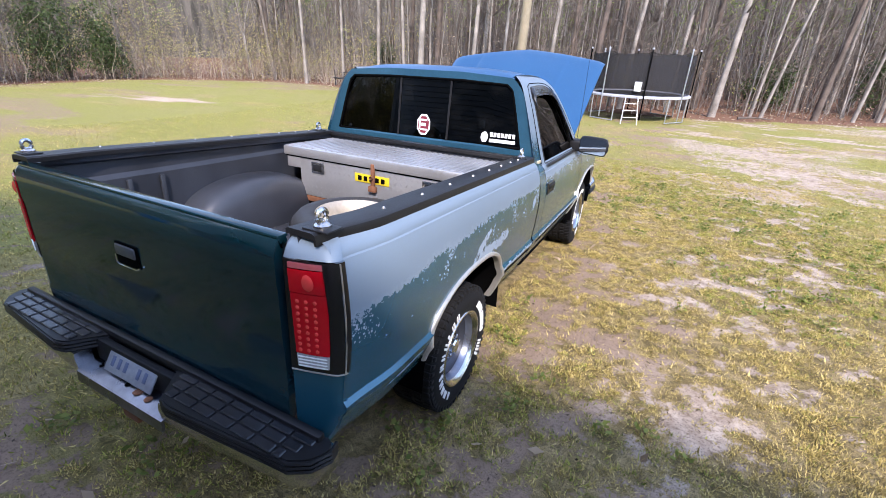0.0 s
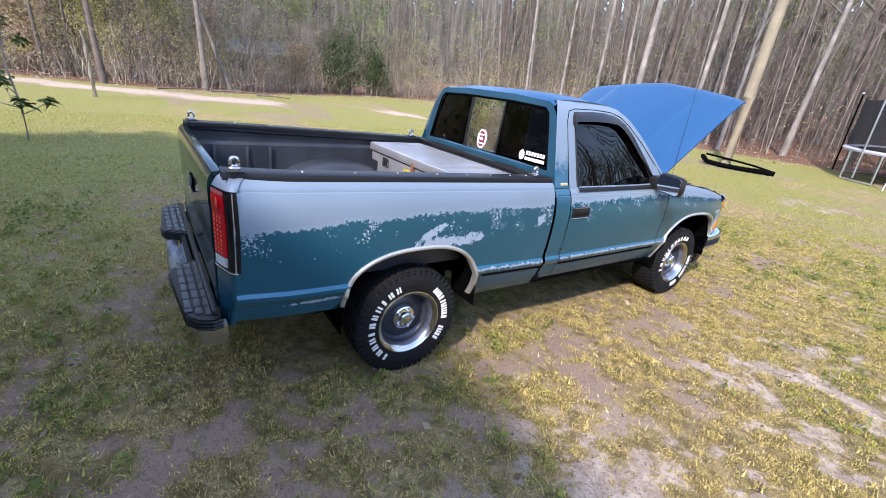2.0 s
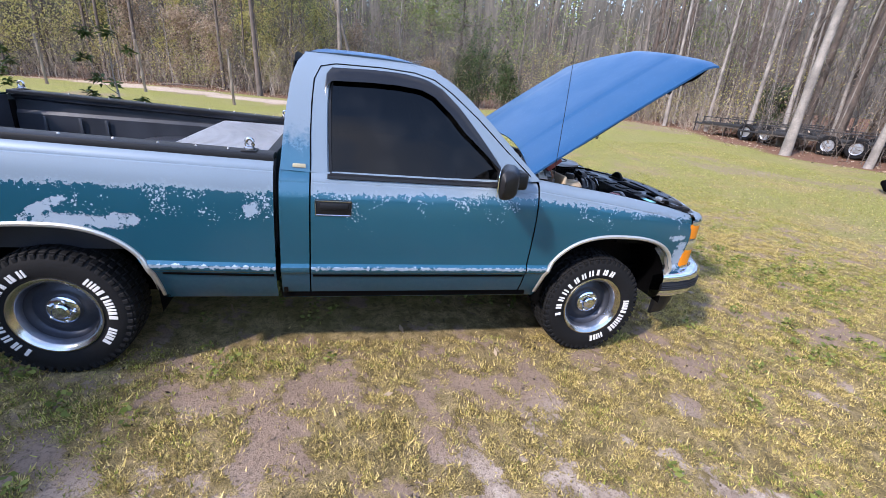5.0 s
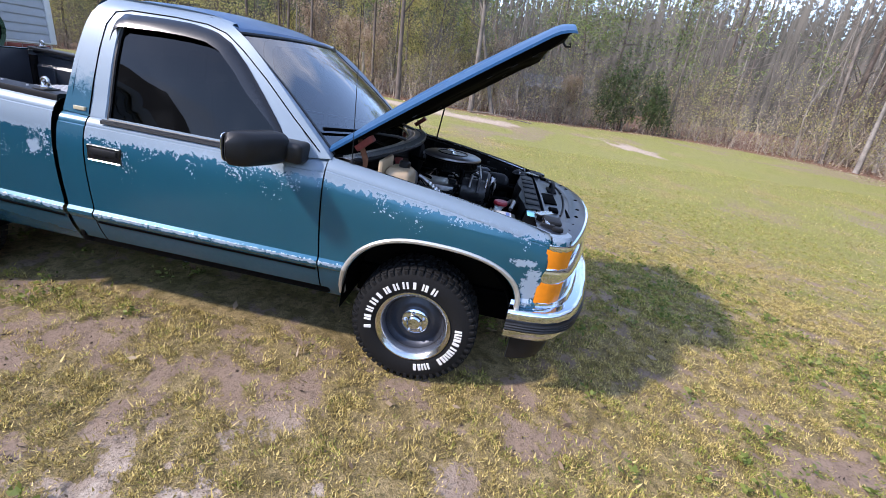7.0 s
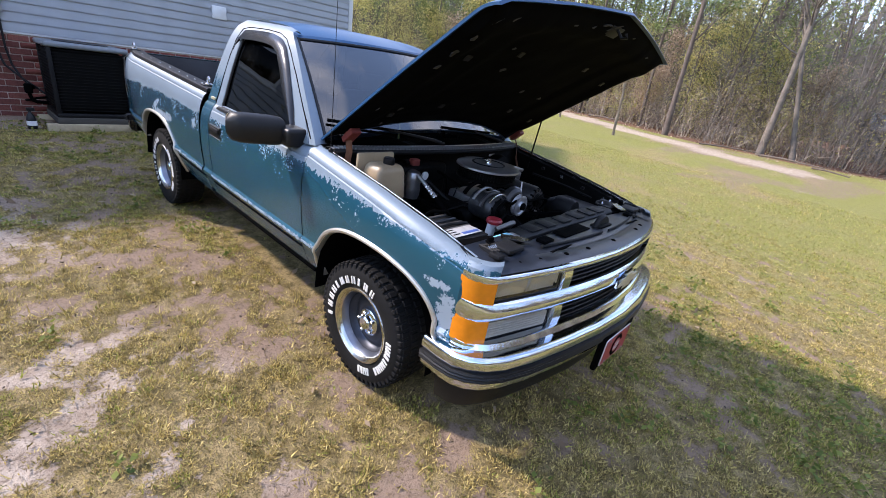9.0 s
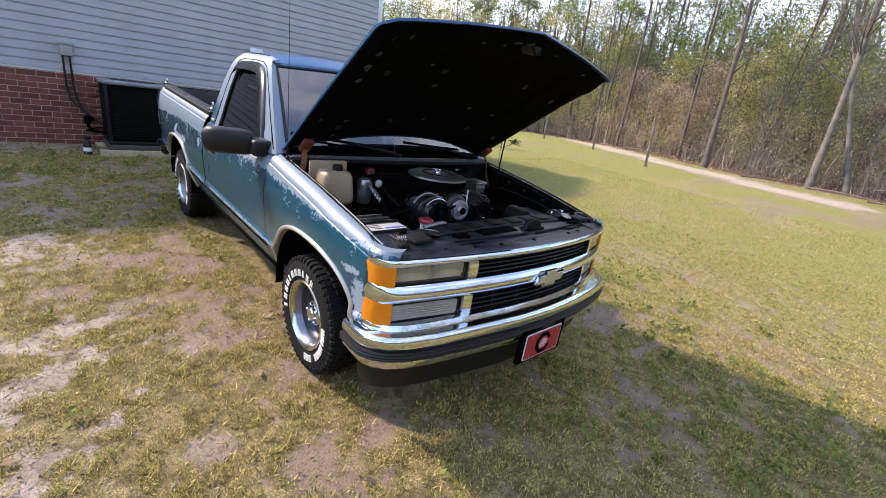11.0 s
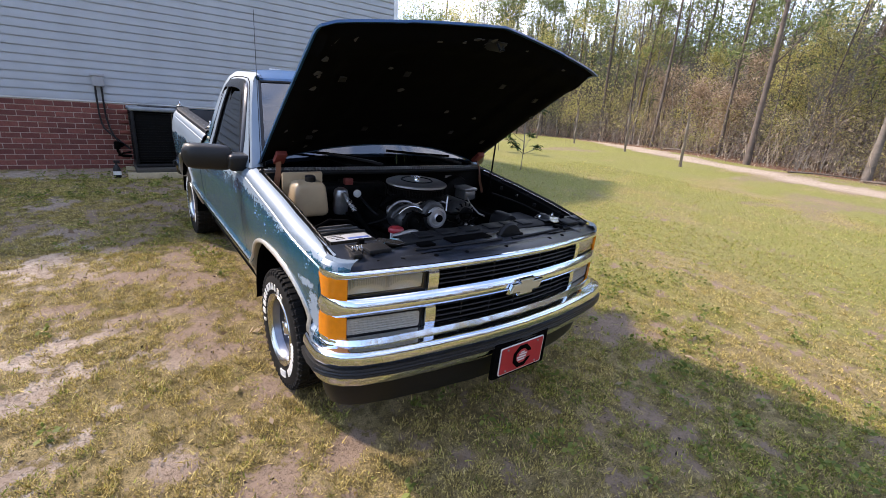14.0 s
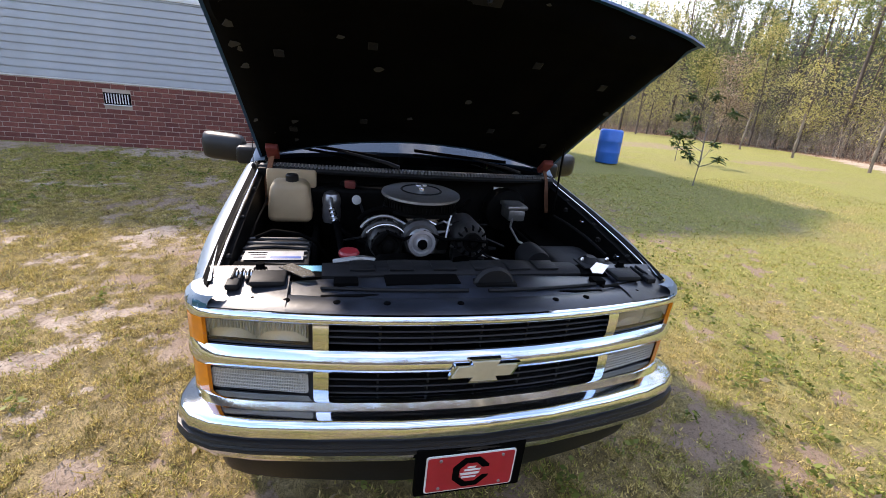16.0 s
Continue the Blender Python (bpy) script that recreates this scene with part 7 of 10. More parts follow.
belt = part("drive_belt", tube([(0.285, 3.256, 0.94), (0.24, 3.256, 0.99), (0.17, 3.256, 0.965), (0.085, 3.256, 1.0), (0.0, 3.256, 0.965), (-0.12, 3.256, 0.965), (-0.2, 3.256, 0.955), (-0.21, 3.256, 0.92), (-0.1, 3.256, 0.84), (0.0, 3.256, 0.76), (0.1, 3.256, 0.73), (0.2, 3.256, 0.84), (0.29, 3.256, 0.90)], 0.008, 5), MATT_BLACK, truck)
belt.location = (0, 0, 0.045)
part("alternator_bracket", tube([(0.30, 3.20, 0.93), (0.29, 3.20, 0.99), (0.22, 3.19, 1.015), (0.15, 3.17, 0.985), (0.08, 3.15, 1.0)], 0.008, 7), BAY_BLACK, truck)
# washer cap and neck, hoses, wires
wc = part("filler_neck", tube([(0.40, 3.30, 0.84), (0.40, 3.31, 0.93), (0.40, 3.32, 0.968)], [0.022, 0.024, 0.030], 12), WHITE, truck)
part("filler_cap", lathe([(0.040, 0.962), (0.042, 0.975), (0.036, 0.984), (0.0, 0.985)], 16, "z", (0.40, 3.32, 0), cap=False), CAP_RED, wc, "red filler cap")
hoses = [
    ([(0.30, 3.44, 0.94), (0.28, 3.36, 0.96), (0.20, 3.28, 0.93), (0.12, 3.20, 0.90)], 0.024, MATT_BLACK),
    ([(-0.36, 3.42, 0.90), (-0.30, 3.30, 0.91), (-0.24, 3.20, 0.86), (-0.1, 3.12, 0.86)], 0.026, MATT_BLACK),
    ([(0.52, 2.68, 0.98), (0.40, 2.90, 0.90), (0.30, 3.05, 0.90), (0.24, 3.10, 0.92)], 0.010, MATT_BLACK),
    ([(0.33, 2.72, 1.02), (0.30, 2.86, 0.95), (0.26, 2.95, 0.90), (0.20, 3.0, 0.92)], 0.008, BAY_GREY),
    ([(-0.30, 2.64, 1.02), (-0.20, 2.80, 1.02), (-0.12, 2.9, 0.97)], 0.010, MATT_BLACK),
    ([(0.20, 2.64, 1.05), (0.18, 2.76, 1.02), (0.14, 2.86, 0.98)], 0.009, MATT_BLACK),
    ([(0.78, 2.62, 1.02), (0.79, 2.75, 0.99), (0.80, 2.95, 0.97), (0.80, 3.10, 0.95)], 0.006, BAY_GREY),
    ([(-0.76, 2.80, 0.99), (-0.79, 2.95, 0.98), (-0.80, 3.10, 0.97), (-0.80, 3.28, 0.95)], 0.007, BAY_GREY),
    ([(-0.20, 3.05, 0.97), (-0.10, 3.10, 1.0), (0.02, 3.12, 0.99), (0.12, 3.10, 1.0)], 0.008, ALU),
    ([(0.28, 3.32, 0.90), (0.31, 3.38, 0.97), (0.36, 3.40, 0.985), (0.46, 3.38, 0.96)], 0.012, ALU),
]
for pts, r, mt in hoses:
    part("hose", tube([p.to_tuple() for p in resample(pts, 12)], r, 8), mt, truck)
random.seed(5)
for k in range(16):
    x, y = random.uniform(-0.22, 0.30), random.uniform(2.72, 3.16)
    z = random.uniform(0.90, 0.99)
    q = [(x, y, z), (x + random.uniform(-0.1, 0.1), y + random.uniform(-0.05, 0.1), z + 0.03), (x + random.uniform(-0.2, 0.2), y + random.uniform(-0.1, 0.15), z - 0.05)]
    part("wire", tube([p.to_tuple() for p in resample(q, 7)], random.uniform(0.003, 0.006), 5), random.choice((MATT_BLACK, BAY_GREY, ALU, BAY_BLACK)), truck)
for k in range(12):
    x, y = random.uniform(-0.18, 0.28), random.uniform(2.95, 3.20)
    s = random.uniform(0.012, 0.026)
    part("engine_fitting", box((x - s, y - s, 0.93), (x + s, y + s, 0.96 + s), 0.004, 1), random.choice((ALU, BAY_GREY, BAY_BLACK)), truck)
# brake booster and master cylinder on the far side
part("brake_booster", lathe([(0.06, 2.58), (0.125, 2.60), (0.132, 2.63), (0.120, 2.67), (0.05, 2.685)], 24, "y", (-0.52, 0, 0.97)), BAY_BLACK, truck)
mc = part("master_cylinder", box((-0.575, 2.69, 0.955), (-0.475, 2.82, 1.020), 0.012), ALU, truck, "aluminium brake master cylinder")
part("cylinder_lid", box((-0.585, 2.685, 1.020), (-0.465, 2.825, 1.042), 0.008), ALU, mc)
part("brake_lines", tube([(-0.50, 2.82, 0.97), (-0.46, 2.90, 0.95), (-0.48, 2.98, 0.90), (-0.60, 3.0, 0.85)], 0.006, 6), ALU, mc)
part("air_box", box((-0.78, 3.08, 0.74), (-0.50, 3.40, 0.93), 0.05, 3), BAY_GREY, truck, "dusty black air box")
part("snorkel", lathe([(0.060, 3.22), (0.064, 3.24), (0.064, 3.33), (0.058, 3.35)], 20, "y", (-0.42, 0, 0.93)), BAY_GREY, truck)
part("bracket_plate", box((-0.70, 3.42, 0.985), (-0.54, 3.52, 0.993), 0.003), BAY_GREY, truck)
for x in (-0.68, -0.62, -0.56):
    part("bracket_bolt", lathe([(0.010, 0.993), (0.010, 1.002), (0.005, 1.010), (0.0, 1.010)], 6, "z", (x, 3.455, 0), cap=False), DULL_CHROME, truck)
for k, (x, y) in enumerate(((-0.79, 2.86), (-0.80, 3.02), (-0.795, 3.20), (-0.80, 3.36))):
    part("wire_clip", box((x - 0.010, y - 0.012, fender_top(y) - 0.065), (x + 0.008, y + 0.012, fender_top(y) - 0.045), 0.003, 1), DULL_CHROME if k % 2 else BAY_GREY, truck)
part("horn", lathe([(0.05, 0.0), (0.045, 0.012), (0.02, 0.03), (0.0, 0.03)], 14, "z", (-0.60, 3.45, 0.985), cap=False), BAY_GREY, truck)


# ---- things lying in the bed ----
def tread_plate_bumps(b, place, nu, nv, du, dv):
    """Raised lozenges of tread plate, alternating in slant."""
    for i in range(nu):
        for j in range(nv):
            s = 1 if (i + j) % 2 else -1
            u, v = (i + 0.5) * du, (j + 0.5) * dv
            c, d = 0.40 * du, 0.12 * dv
            q = [place(u - c * 0.7, v - s * c * 0.7, 0), place(u + d, v - s * d, 0.0022), place(u + c * 0.7, v + s * c * 0.7, 0), place(u - d, v + s * d, 0.0022)]
            vs4 = [b.verts.new(p) for p in q]
            b.faces.new(vs4)
    return b


tb = thing("tool_box", "aluminium tread-plate tool box behind the cab, rust at its clasp", "tool box", SLOPE @ Matrix.Translation((0, 0, 0)))
body = part("body", box((-0.615, 0.475, 0.815), (0.615, 0.945, 1.075), 0.006), DIAMOND, tb)
for sign in (1, -1):
    part("saddle", box((min(sign * 0.60, sign * 0.735), 0.475, 1.000), (max(sign * 0.60, sign * 0.735), 0.945, 1.085), 0.006), DIAMOND, tb)
lid = part("lid", box((-0.745, 0.455, 1.085), (0.745, 0.965, 1.148), 0.008), DIAMOND, tb, "ribbed aluminium lid")
b = bmesh.new()
tread_plate_bumps(b, lambda u, v, d: Vector((-0.61 + u, 0.4738 - d, 0.825 + v)), 30, 6, 0.0405, 0.041)
part("body_pattern", b, DIAMOND, body)
b = bmesh.new()
tread_plate_bumps(b, lambda u, v, d: Vector((-0.735 + u, 0.4538 - d, 1.092 + v)), 36, 2, 0.0408, 0.025)
for k in range(34):
    x = -0.72 + 0.0437 * k
    box((x - 0.010, 0.475, 1.147), (x + 0.010, 0.955, 1.1515), 0, bm=b)
part("lid_pattern", b, DIAMOND, lid)
part("lid_gap", box((-0.735, 0.468, 1.076), (0.735, 0.93, 1.086), 0.001), MATT_BLACK, tb)
for x in (-0.45, 0.43):
    l2 = part("latch_plate", box((x - 0.055, 0.466, 0.985), (x + 0.055, 0.4725, 1.062), 0.003), DULL_CHROME, tb, "chrome paddle latch")
    part("paddle", box((x - 0.035, 0.460, 1.000), (x + 0.035, 0.467, 1.045), 0.004), BAY_GREY, l2)
bd = part("badge", box((-0.135, 0.468, 0.985), (0.135, 0.4725, 1.040), 0.002), YELLOW, tb, "yellow badge with dark bars")
for k in range(5):
    part("badge_bar", box((-0.105 + 0.045 * k, 0.464, 0.997), (-0.078 + 0.045 * k, 0.469, 1.027), 0.001), MATT_BLACK, bd)
part("clasp", box((0.005, 0.448, 0.955), (0.030, 0.468, 1.115), 0.004), RUST, tb, "rusty iron clasp")
part("padlock", box((-0.010, 0.440, 0.935), (0.045, 0.468, 0.975), 0.006), RUST, tb)
part("clasp_pin", lathe([(0.012, 0.43), (0.012, 0.45), (0.0, 0.45)], 10, "y", (0.018, 0, 1.03), cap=False), RUST, tb)
rail = part("support_plank", box((-0.61, 0.480, 0.772), (0.61, 0.56, 0.812), 0.004), RUST, tb, "rusty support rail")
for sign in (1, -1):
    part("support_leg", box((sign * 0.55 - 0.03, 0.49, 0.668), (sign * 0.55 + 0.03, 0.93, 0.80), 0.004), MATT_BLACK, tb)

sp = thing("spare_wheel", "spare tyre on a pale steel rim lying in the bed", "spare wheel", SLOPE @ Matrix.Translation((0.18, 0.06, 0.669)))
LIFT = 1.36
prof = [(0.200, 0.010), (0.230, 0.0), (0.300, 0.006), (0.332, 0.030), (0.342, 0.075), (0.342, 0.125), (0.332, 0.170), (0.300, 0.195), (0.235, 0.202), (0.204, 0.190)]
# paler than the road tyres' rubber: skylight on the spare, put into its colour
part("tyre", lathe([(r, a * LIFT) for r, a in prof], 48, "z", cap=False), material("skylit_grey_rubber", (0.020, 0.019, 0.019), 0.62, 0, 0.25, 60, 0.25), sp, sharp=50)
b = bmesh.new()
for k in range(56):
    join(b, box((0.334, -0.012, 0.045 * LIFT), (0.346, 0.012, 0.155 * LIFT), 0.003, 1), Matrix.Rotation(2 * math.pi * k / 56, 4, "Z"))
part("tread", b, RUBBER, sp)
part("rim", lathe([(r, a * LIFT) for r, a in ((0.200, 0.012), (0.196, 0.10), (0.186, 0.150), (0.196, 0.176), (0.206, 0.190), (0.212, 0.196), (0.208, 0.200), (0.198, 0.194), (0.188, 0.176), (0.178, 0.15), (0.170, 0.11), (0.150, 0.09), (0.10, 0.10), (0.06, 0.085), (0.0, 0.085))], 40, "z", cap=False), material("pale_rusty_steel", (0.42, 0.37, 0.30), 0.5, 0.4, 0.25, 40, stain=0.3), sp, "pale steel rim with rust")


# ---- the house behind the pickup ----
WALL_Y = -3.9
LEDGE, EAVE = 1.235, 4.10
house = thing("house", "house with grey lap siding over a red brick foundation", "house", Matrix.Translation((0, 0, 0)))
MORTAR = material("pale_mortar", (0.42, 0.345, 0.295), 0.9, 0, 0.2, 90, 0.4)
BRICK = object_tone("red_brown_brick", (0.120, 0.032, 0.027), (0.225, 0.068, 0.052), 0.85, 0.5, 50.0)
SIDING = material("grey_vinyl_siding", (0.345, 0.375, 0.415), 0.5, 0, 0.05, 220, 0.15, stain=0.06)
TRIM = material("off_white_trim", (0.66, 0.68, 0.70), 0.45, 0, 0.05, 60)
SHINGLE = material("dark_roof_shingle", (0.06, 0.055, 0.052), 0.9, 0, 0.35, 60, 0.5)
wall_b = part("brick_wall", box((-3.78, -11.8, -0.25), (14.5, WALL_Y - 0.004, LEDGE), 0), MORTAR, house, "red brick foundation wall")
part("wall_core", box((-3.76, -11.8, LEDGE), (14.5, WALL_Y - 0.03, EAVE + 0.1), 0), SIDING, house)
part("ledge", box((-3.80, WALL_Y - 0.05, LEDGE - 0.006), (14.5, WALL_Y + 0.012, LEDGE + 0.018), 0.004), TRIM, house)
course = 0.1186
b_lap = grid([[(x, WALL_Y + o, z) for o, z in ((0.000, 0.0), (0.019, 0.001), (0.020, 0.006), (0.0015, course + 0.004))] for x in (-3.78, 0.0, 5.0, 14.5)])
lap_mesh = finish("siding_board", b_lap, SIDING, 25)
k = 0
while LEDGE + 0.02 + k * course < EAVE:
    ob = new("siding_board", lap_mesh)
    ob.parent = house
    ob.location = (0, 0, LEDGE + 0.018 + k * course)
    k += 1
part("corner_post", box((-3.84, WALL_Y - 0.08, LEDGE), (-3.745, WALL_Y + 0.026, EAVE), 0.006), TRIM, house, "pale corner post")
roof = part("roof", thicken(grid([[(x, -3.85, EAVE + 0.02), (x, -7.9, EAVE + 3.15), (x, -12.3, EAVE + 0.02)] for x in (-4.0, 0, 14.9)]), 0.09), SHINGLE, house, "dark shingle roof")
part("soffit", box((-4.0, WALL_Y, EAVE - 0.02), (14.9, -3.85, EAVE + 0.01), 0), TRIM, house)
part("fascia", box((-4.0, -3.86, EAVE - 0.06), (14.9, -3.83, EAVE + 0.10), 0.004), TRIM, house)
part("west_gable", plate([(-11.8, EAVE), (-3.95, EAVE), (-7.9, EAVE + 2.9)], lambda u, v, d: Vector((-3.80 + d, u, v)), 0.04), SIDING, house)
win = part("window", box((2.35, WALL_Y - 0.02, 2.585), (3.75, WALL_Y + 0.035, 2.66), 0.006), TRIM, house, "white window sill")
part("window_frame", box((2.40, WALL_Y - 0.02, 2.66), (3.70, WALL_Y + 0.028, 3.60), 0.01), TRIM, win)
part("pane", box((2.47, WALL_Y + 0.0285, 2.73), (3.63, WALL_Y + 0.034, 3.53), 0.002), TINT, win)
vent = part("foundation_vent", box((3.84, WALL_Y - 0.02, 0.885), (4.24, WALL_Y + 0.010, 1.075), 0.004), MATT_BLACK, house, "foundation vent with pale bars")
for j in range(9):
    part("vent_bar", box((3.868 + 0.041 * j, WALL_Y + 0.009, 0.905), (3.884 + 0.041 * j, WALL_Y + 0.018, 1.062), 0.003, 1), TRIM, vent)
part("vent_sill", box((3.83, WALL_Y + 0.0, 0.872), (4.25, WALL_Y + 0.026, 0.888), 0.003), TRIM, vent)
part("dryer_vent", box((-1.29, WALL_Y + 0.012, 1.83), (-1.06, WALL_Y + 0.042, 2.03), 0.01), TRIM, house, "white square wall vent cover")
sb = part("disconnect_box", box((1.49, WALL_Y + 0.012, 1.47), (1.64, WALL_Y + 0.085, 1.65), 0.008), material("grey_meter_box", (0.30, 0.31, 0.33), 0.5), house, "grey electrical disconnect box")
part("box_hood", box((1.475, WALL_Y + 0.010, 1.62), (1.655, WALL_Y + 0.10, 1.66), 0.006), sb.data.materials[0], sb)
for dx, end in ((-0.03, (1.40, -3.50, 0.62)), (0.05, (1.28, -3.42, 0.55))):
    part("conduit", tube([p.to_tuple() for p in resample([(1.565 + dx, WALL_Y + 0.04, 1.47), (1.565 + dx, WALL_Y + 0.04, 1.05), (1.54 + dx, WALL_Y + 0.08, 0.85), (1.45, -3.68, 0.70), end], 16)], 0.013, 8), BAY_GREY, sb)

# ---- air conditioner on its pad ----
acu = thing("air_conditioner", "dark louvred air conditioner on a pale pad beside the house", "air conditioner", Matrix.Translation((0.83, -3.36, 0)))
AC_DARK = material("dark_coil_louvre", (0.0035, 0.0037, 0.004), 0.7, 0.0, 0.2, 80, 0.2, spec=0.1)
AC_CASE = material("dark_case", (0.008, 0.008, 0.009), 0.6, 0.0, 0.2, 40, spec=0.2)
body = part("coil_body", box((-0.40, -0.38, 0.36), (0.40, 0.38, 1.15), 0.09, 4), AC_DARK, acu)
part("base_pan", box((-0.42, -0.40, 0.31), (0.42, 0.40, 0.365), 0.02), AC_CASE, acu)
part("top_cover", box((-0.435, -0.415, 1.15), (0.435, 0.415, 1.215), 0.025, 3), material("weathered_grey_cover", (0.20, 0.225, 0.25), 0.45, 0.2, 0.2, 30), acu, "weathered grey top cover")
part("fan_grille", lathe([(0.30, 1.214), (0.29, 1.228), (0.05, 1.232), (0.0, 1.232)], 24, "z", cap=False), BLACK, acu)
for sx in (1, -1):
    for sy in (1, -1):
        part("corner_post", box((sx * 0.392 - 0.022, sy * 0.372 - 0.022, 0.36), (sx * 0.392 + 0.022, sy * 0.372 + 0.022, 1.15), 0.008), AC_CASE, acu)
for j in range(20):
    z = 0.395 + 0.038 * j
    part("louvre", box((-0.37, 0.374, z), (0.37, 0.392, z + 0.012), 0.002, 1), AC_DARK, acu)
    part("louvre", box((0.394, -0.35, z), (0.408, 0.35, z + 0.012), 0.002, 1), AC_DARK, acu)
pad_z = gz(0.83, -3.3)
acp = thing("equipment_pad", "dark pad on pale timbers under the air conditioner", "pad", Matrix.Translation((0.83, -3.36, pad_z - 0.03)))
part("slab", box((-0.43, -0.42, 0.10), (0.43, 0.42, 0.31 - pad_z + 0.03), 0.01), material("weathered_plastic_pad", (0.055, 0.050, 0.042), 0.8, 0, 0.2, 40, 0.3), acp)
for sy in (-0.36, 0.40):
    part("timber", box((-0.52, sy - 0.05, 0.0), (0.54, sy + 0.05, 0.10), 0.006), material("pale_timber", (0.42, 0.34, 0.22), 0.85, 0, 0.3, 30, 0.4), acp)
bottle = thing("spray_bottle", "black spray bottle with a white label by the pad", "bottle", Matrix.Translation((1.50, -3.05, gz(1.5, -3.05))))
part("bottle", lathe([(0.045, 0.0), (0.05, 0.01), (0.05, 0.12), (0.035, 0.17), (0.016, 0.20), (0.016, 0.22)], 16, "z"), BLACK, bottle)
part("label", lathe([(0.0512, 0.045), (0.0512, 0.10)], 16, "z", cap=False), WHITE, bottle)
part("trigger_head", box((-0.05, -0.016, 0.22), (0.03, 0.016, 0.26), 0.008), BLACK, bottle)
hose = thing("refrigerant_lines", "black insulated lines and valves beside the air conditioner", "pipes", Matrix.Translation((1.36, -3.30, 0)))
part("line", tube([p.to_tuple() for p in resample([(0.03, -0.58, 0.55), (0.0, -0.3, 0.60), (0.05, -0.05, 0.64), (0.10, 0.06, 0.58), (0.06, 0.05, 0.46), (-0.08, 0.0, 0.45)], 18)], 0.022, 8), MATT_BLACK, hose)
part("line", tube([p.to_tuple() for p in resample([(0.08, -0.58, 0.40), (0.06, -0.3, 0.44), (0.02, 0.0, 0.50), (-0.08, 0.02, 0.52)], 14)], 0.014, 8), MATT_BLACK, hose)
part("valve", box((0.05, 0.02, 0.56), (0.13, 0.10, 0.68), 0.02), MATT_BLACK, hose)
reel = thing("hose_reel", "green garden hose coiled on a wall holder", "hose reel", Matrix.Translation((-2.62, WALL_Y, 1.38)))
GREEN_HOSE = material("green_hose", (0.018, 0.060, 0.030), 0.5, 0, 0.2, 60)
for ring in range(5):
    for lay in range(3):
        rr, yy = 0.335 - 0.019 * lay - 0.004 * (ring % 2), 0.045 + 0.034 * ring
        part("hose_loop", tube([(rr * math.cos(2 * math.pi * k / 28), yy + 0.006 * math.sin(5 * k), rr * math.sin(2 * math.pi * k / 28)) for k in range(29)], 0.0125, 6), GREEN_HOSE, reel)
part("holder", lathe([(0.0, 0.012), (0.27, 0.012), (0.27, 0.03), (0.20, 0.035), (0.20, 0.20), (0.25, 0.215), (0.25, 0.23), (0.0, 0.235)], 24, "y", cap=False), MATT_BLACK, reel, "black hose holder")
tap = thing("garden_tap", "small tap on a white wall plate", "tap", Matrix.Translation((-2.21, WALL_Y, 1.58)))
part("wall_plate", box((-0.055, 0.012, -0.075), (0.055, 0.034, 0.075), 0.008), TRIM, tap)
part("spout", tube([(0, 0.03, 0.02), (0, 0.09, 0.02), (0, 0.11, -0.01), (0, 0.11, -0.05)], 0.014, 8), GOLD, tap)
part("tap_wheel", lathe([(0.03, 0.0), (0.03, 0.01), (0.0, 0.012)], 10, "z", (0, 0.07, 0.06), cap=False), CAP_RED, tap)
bin_ob = thing("plastic_drum", "blue plastic drum standing on the grass", "drum", Matrix.Translation((-6.5, -5.2, gz(-6.5, -5.2))))
part("drum", lathe([(0.27, 0.0), (0.285, 0.03), (0.29, 0.25), (0.298, 0.27), (0.29, 0.29), (0.29, 0.53), (0.298, 0.55), (0.29, 0.57), (0.285, 0.80), (0.25, 0.84), (0.0, 0.84)], 28, "z", cap=False), material("blue_plastic", (0.012, 0.13, 0.52), 0.4, 0, 0.08, 30), bin_ob, sharp=50)


# ---- fence posts, pole, trampoline, trailers ----
POST_WOOD = material("weathered_post_wood", (0.24, 0.195, 0.15), 0.9, 0, 0.3, 40, 0.5, 18)
POLE_WOOD = material("yellowed_pole_wood", (0.235, 0.195, 0.130), 0.85, 0, 0.25, 30, 0.4, 15)
BARK_PALE = material("pale_grey_bark", (0.23, 0.203, 0.175), 0.9, 0, 0.35, 22, 0.6, 14, stain=0.3)
BARK_MID = material("grey_brown_bark", (0.150, 0.125, 0.103), 0.9, 0, 0.4, 22, 0.6, 13, stain=0.3)
BARK_DARK = material("brown_bark", (0.105, 0.080, 0.064), 0.92, 0, 0.4, 22, 0.7, 12, stain=0.3)
for x, y, lean in ((-14.6, -2.2, 5), (-16.9, -5.8, 4), (-18.8, -10.0, 2), (-19.8, -13.6, -3)):
    p = part("fence_post", tube([(0, 0, -0.15), (0.01, 0, 0.6), (0.0, 0.01, 1.3), (0.0, 0, 1.82)], [0.068, 0.062, 0.060, 0.052], 10), POST_WOOD)
    p.matrix_basis = pose(x, y, gz(x, y), 0, lean, 0)
    tagged(p, "weathered round wooden fence post", "post", "fence posts along the track")
pole = part("utility_pole", tube([(0, 0, -0.3), (0.0, 0, 2), (0.02, 0, 5), (0.05, 0, 10.5)], [0.155, 0.150, 0.140, 0.115], 14), POLE_WOOD)
pole.matrix_basis = pose(-3.5, 13.75, gz(-3.5, 13.7), 0, 1.5, 0)
tagged(pole, "yellowed wooden utility pole at the edge of the grass", "pole")
tarp = thing("drain_pipe_coil", "crumpled black drain pipe lying by the pole", "drain pipe", Matrix.Translation((-3.5, 13.2, gz(-3.5, 13.2))) @ Matrix.Scale(0.62, 4))
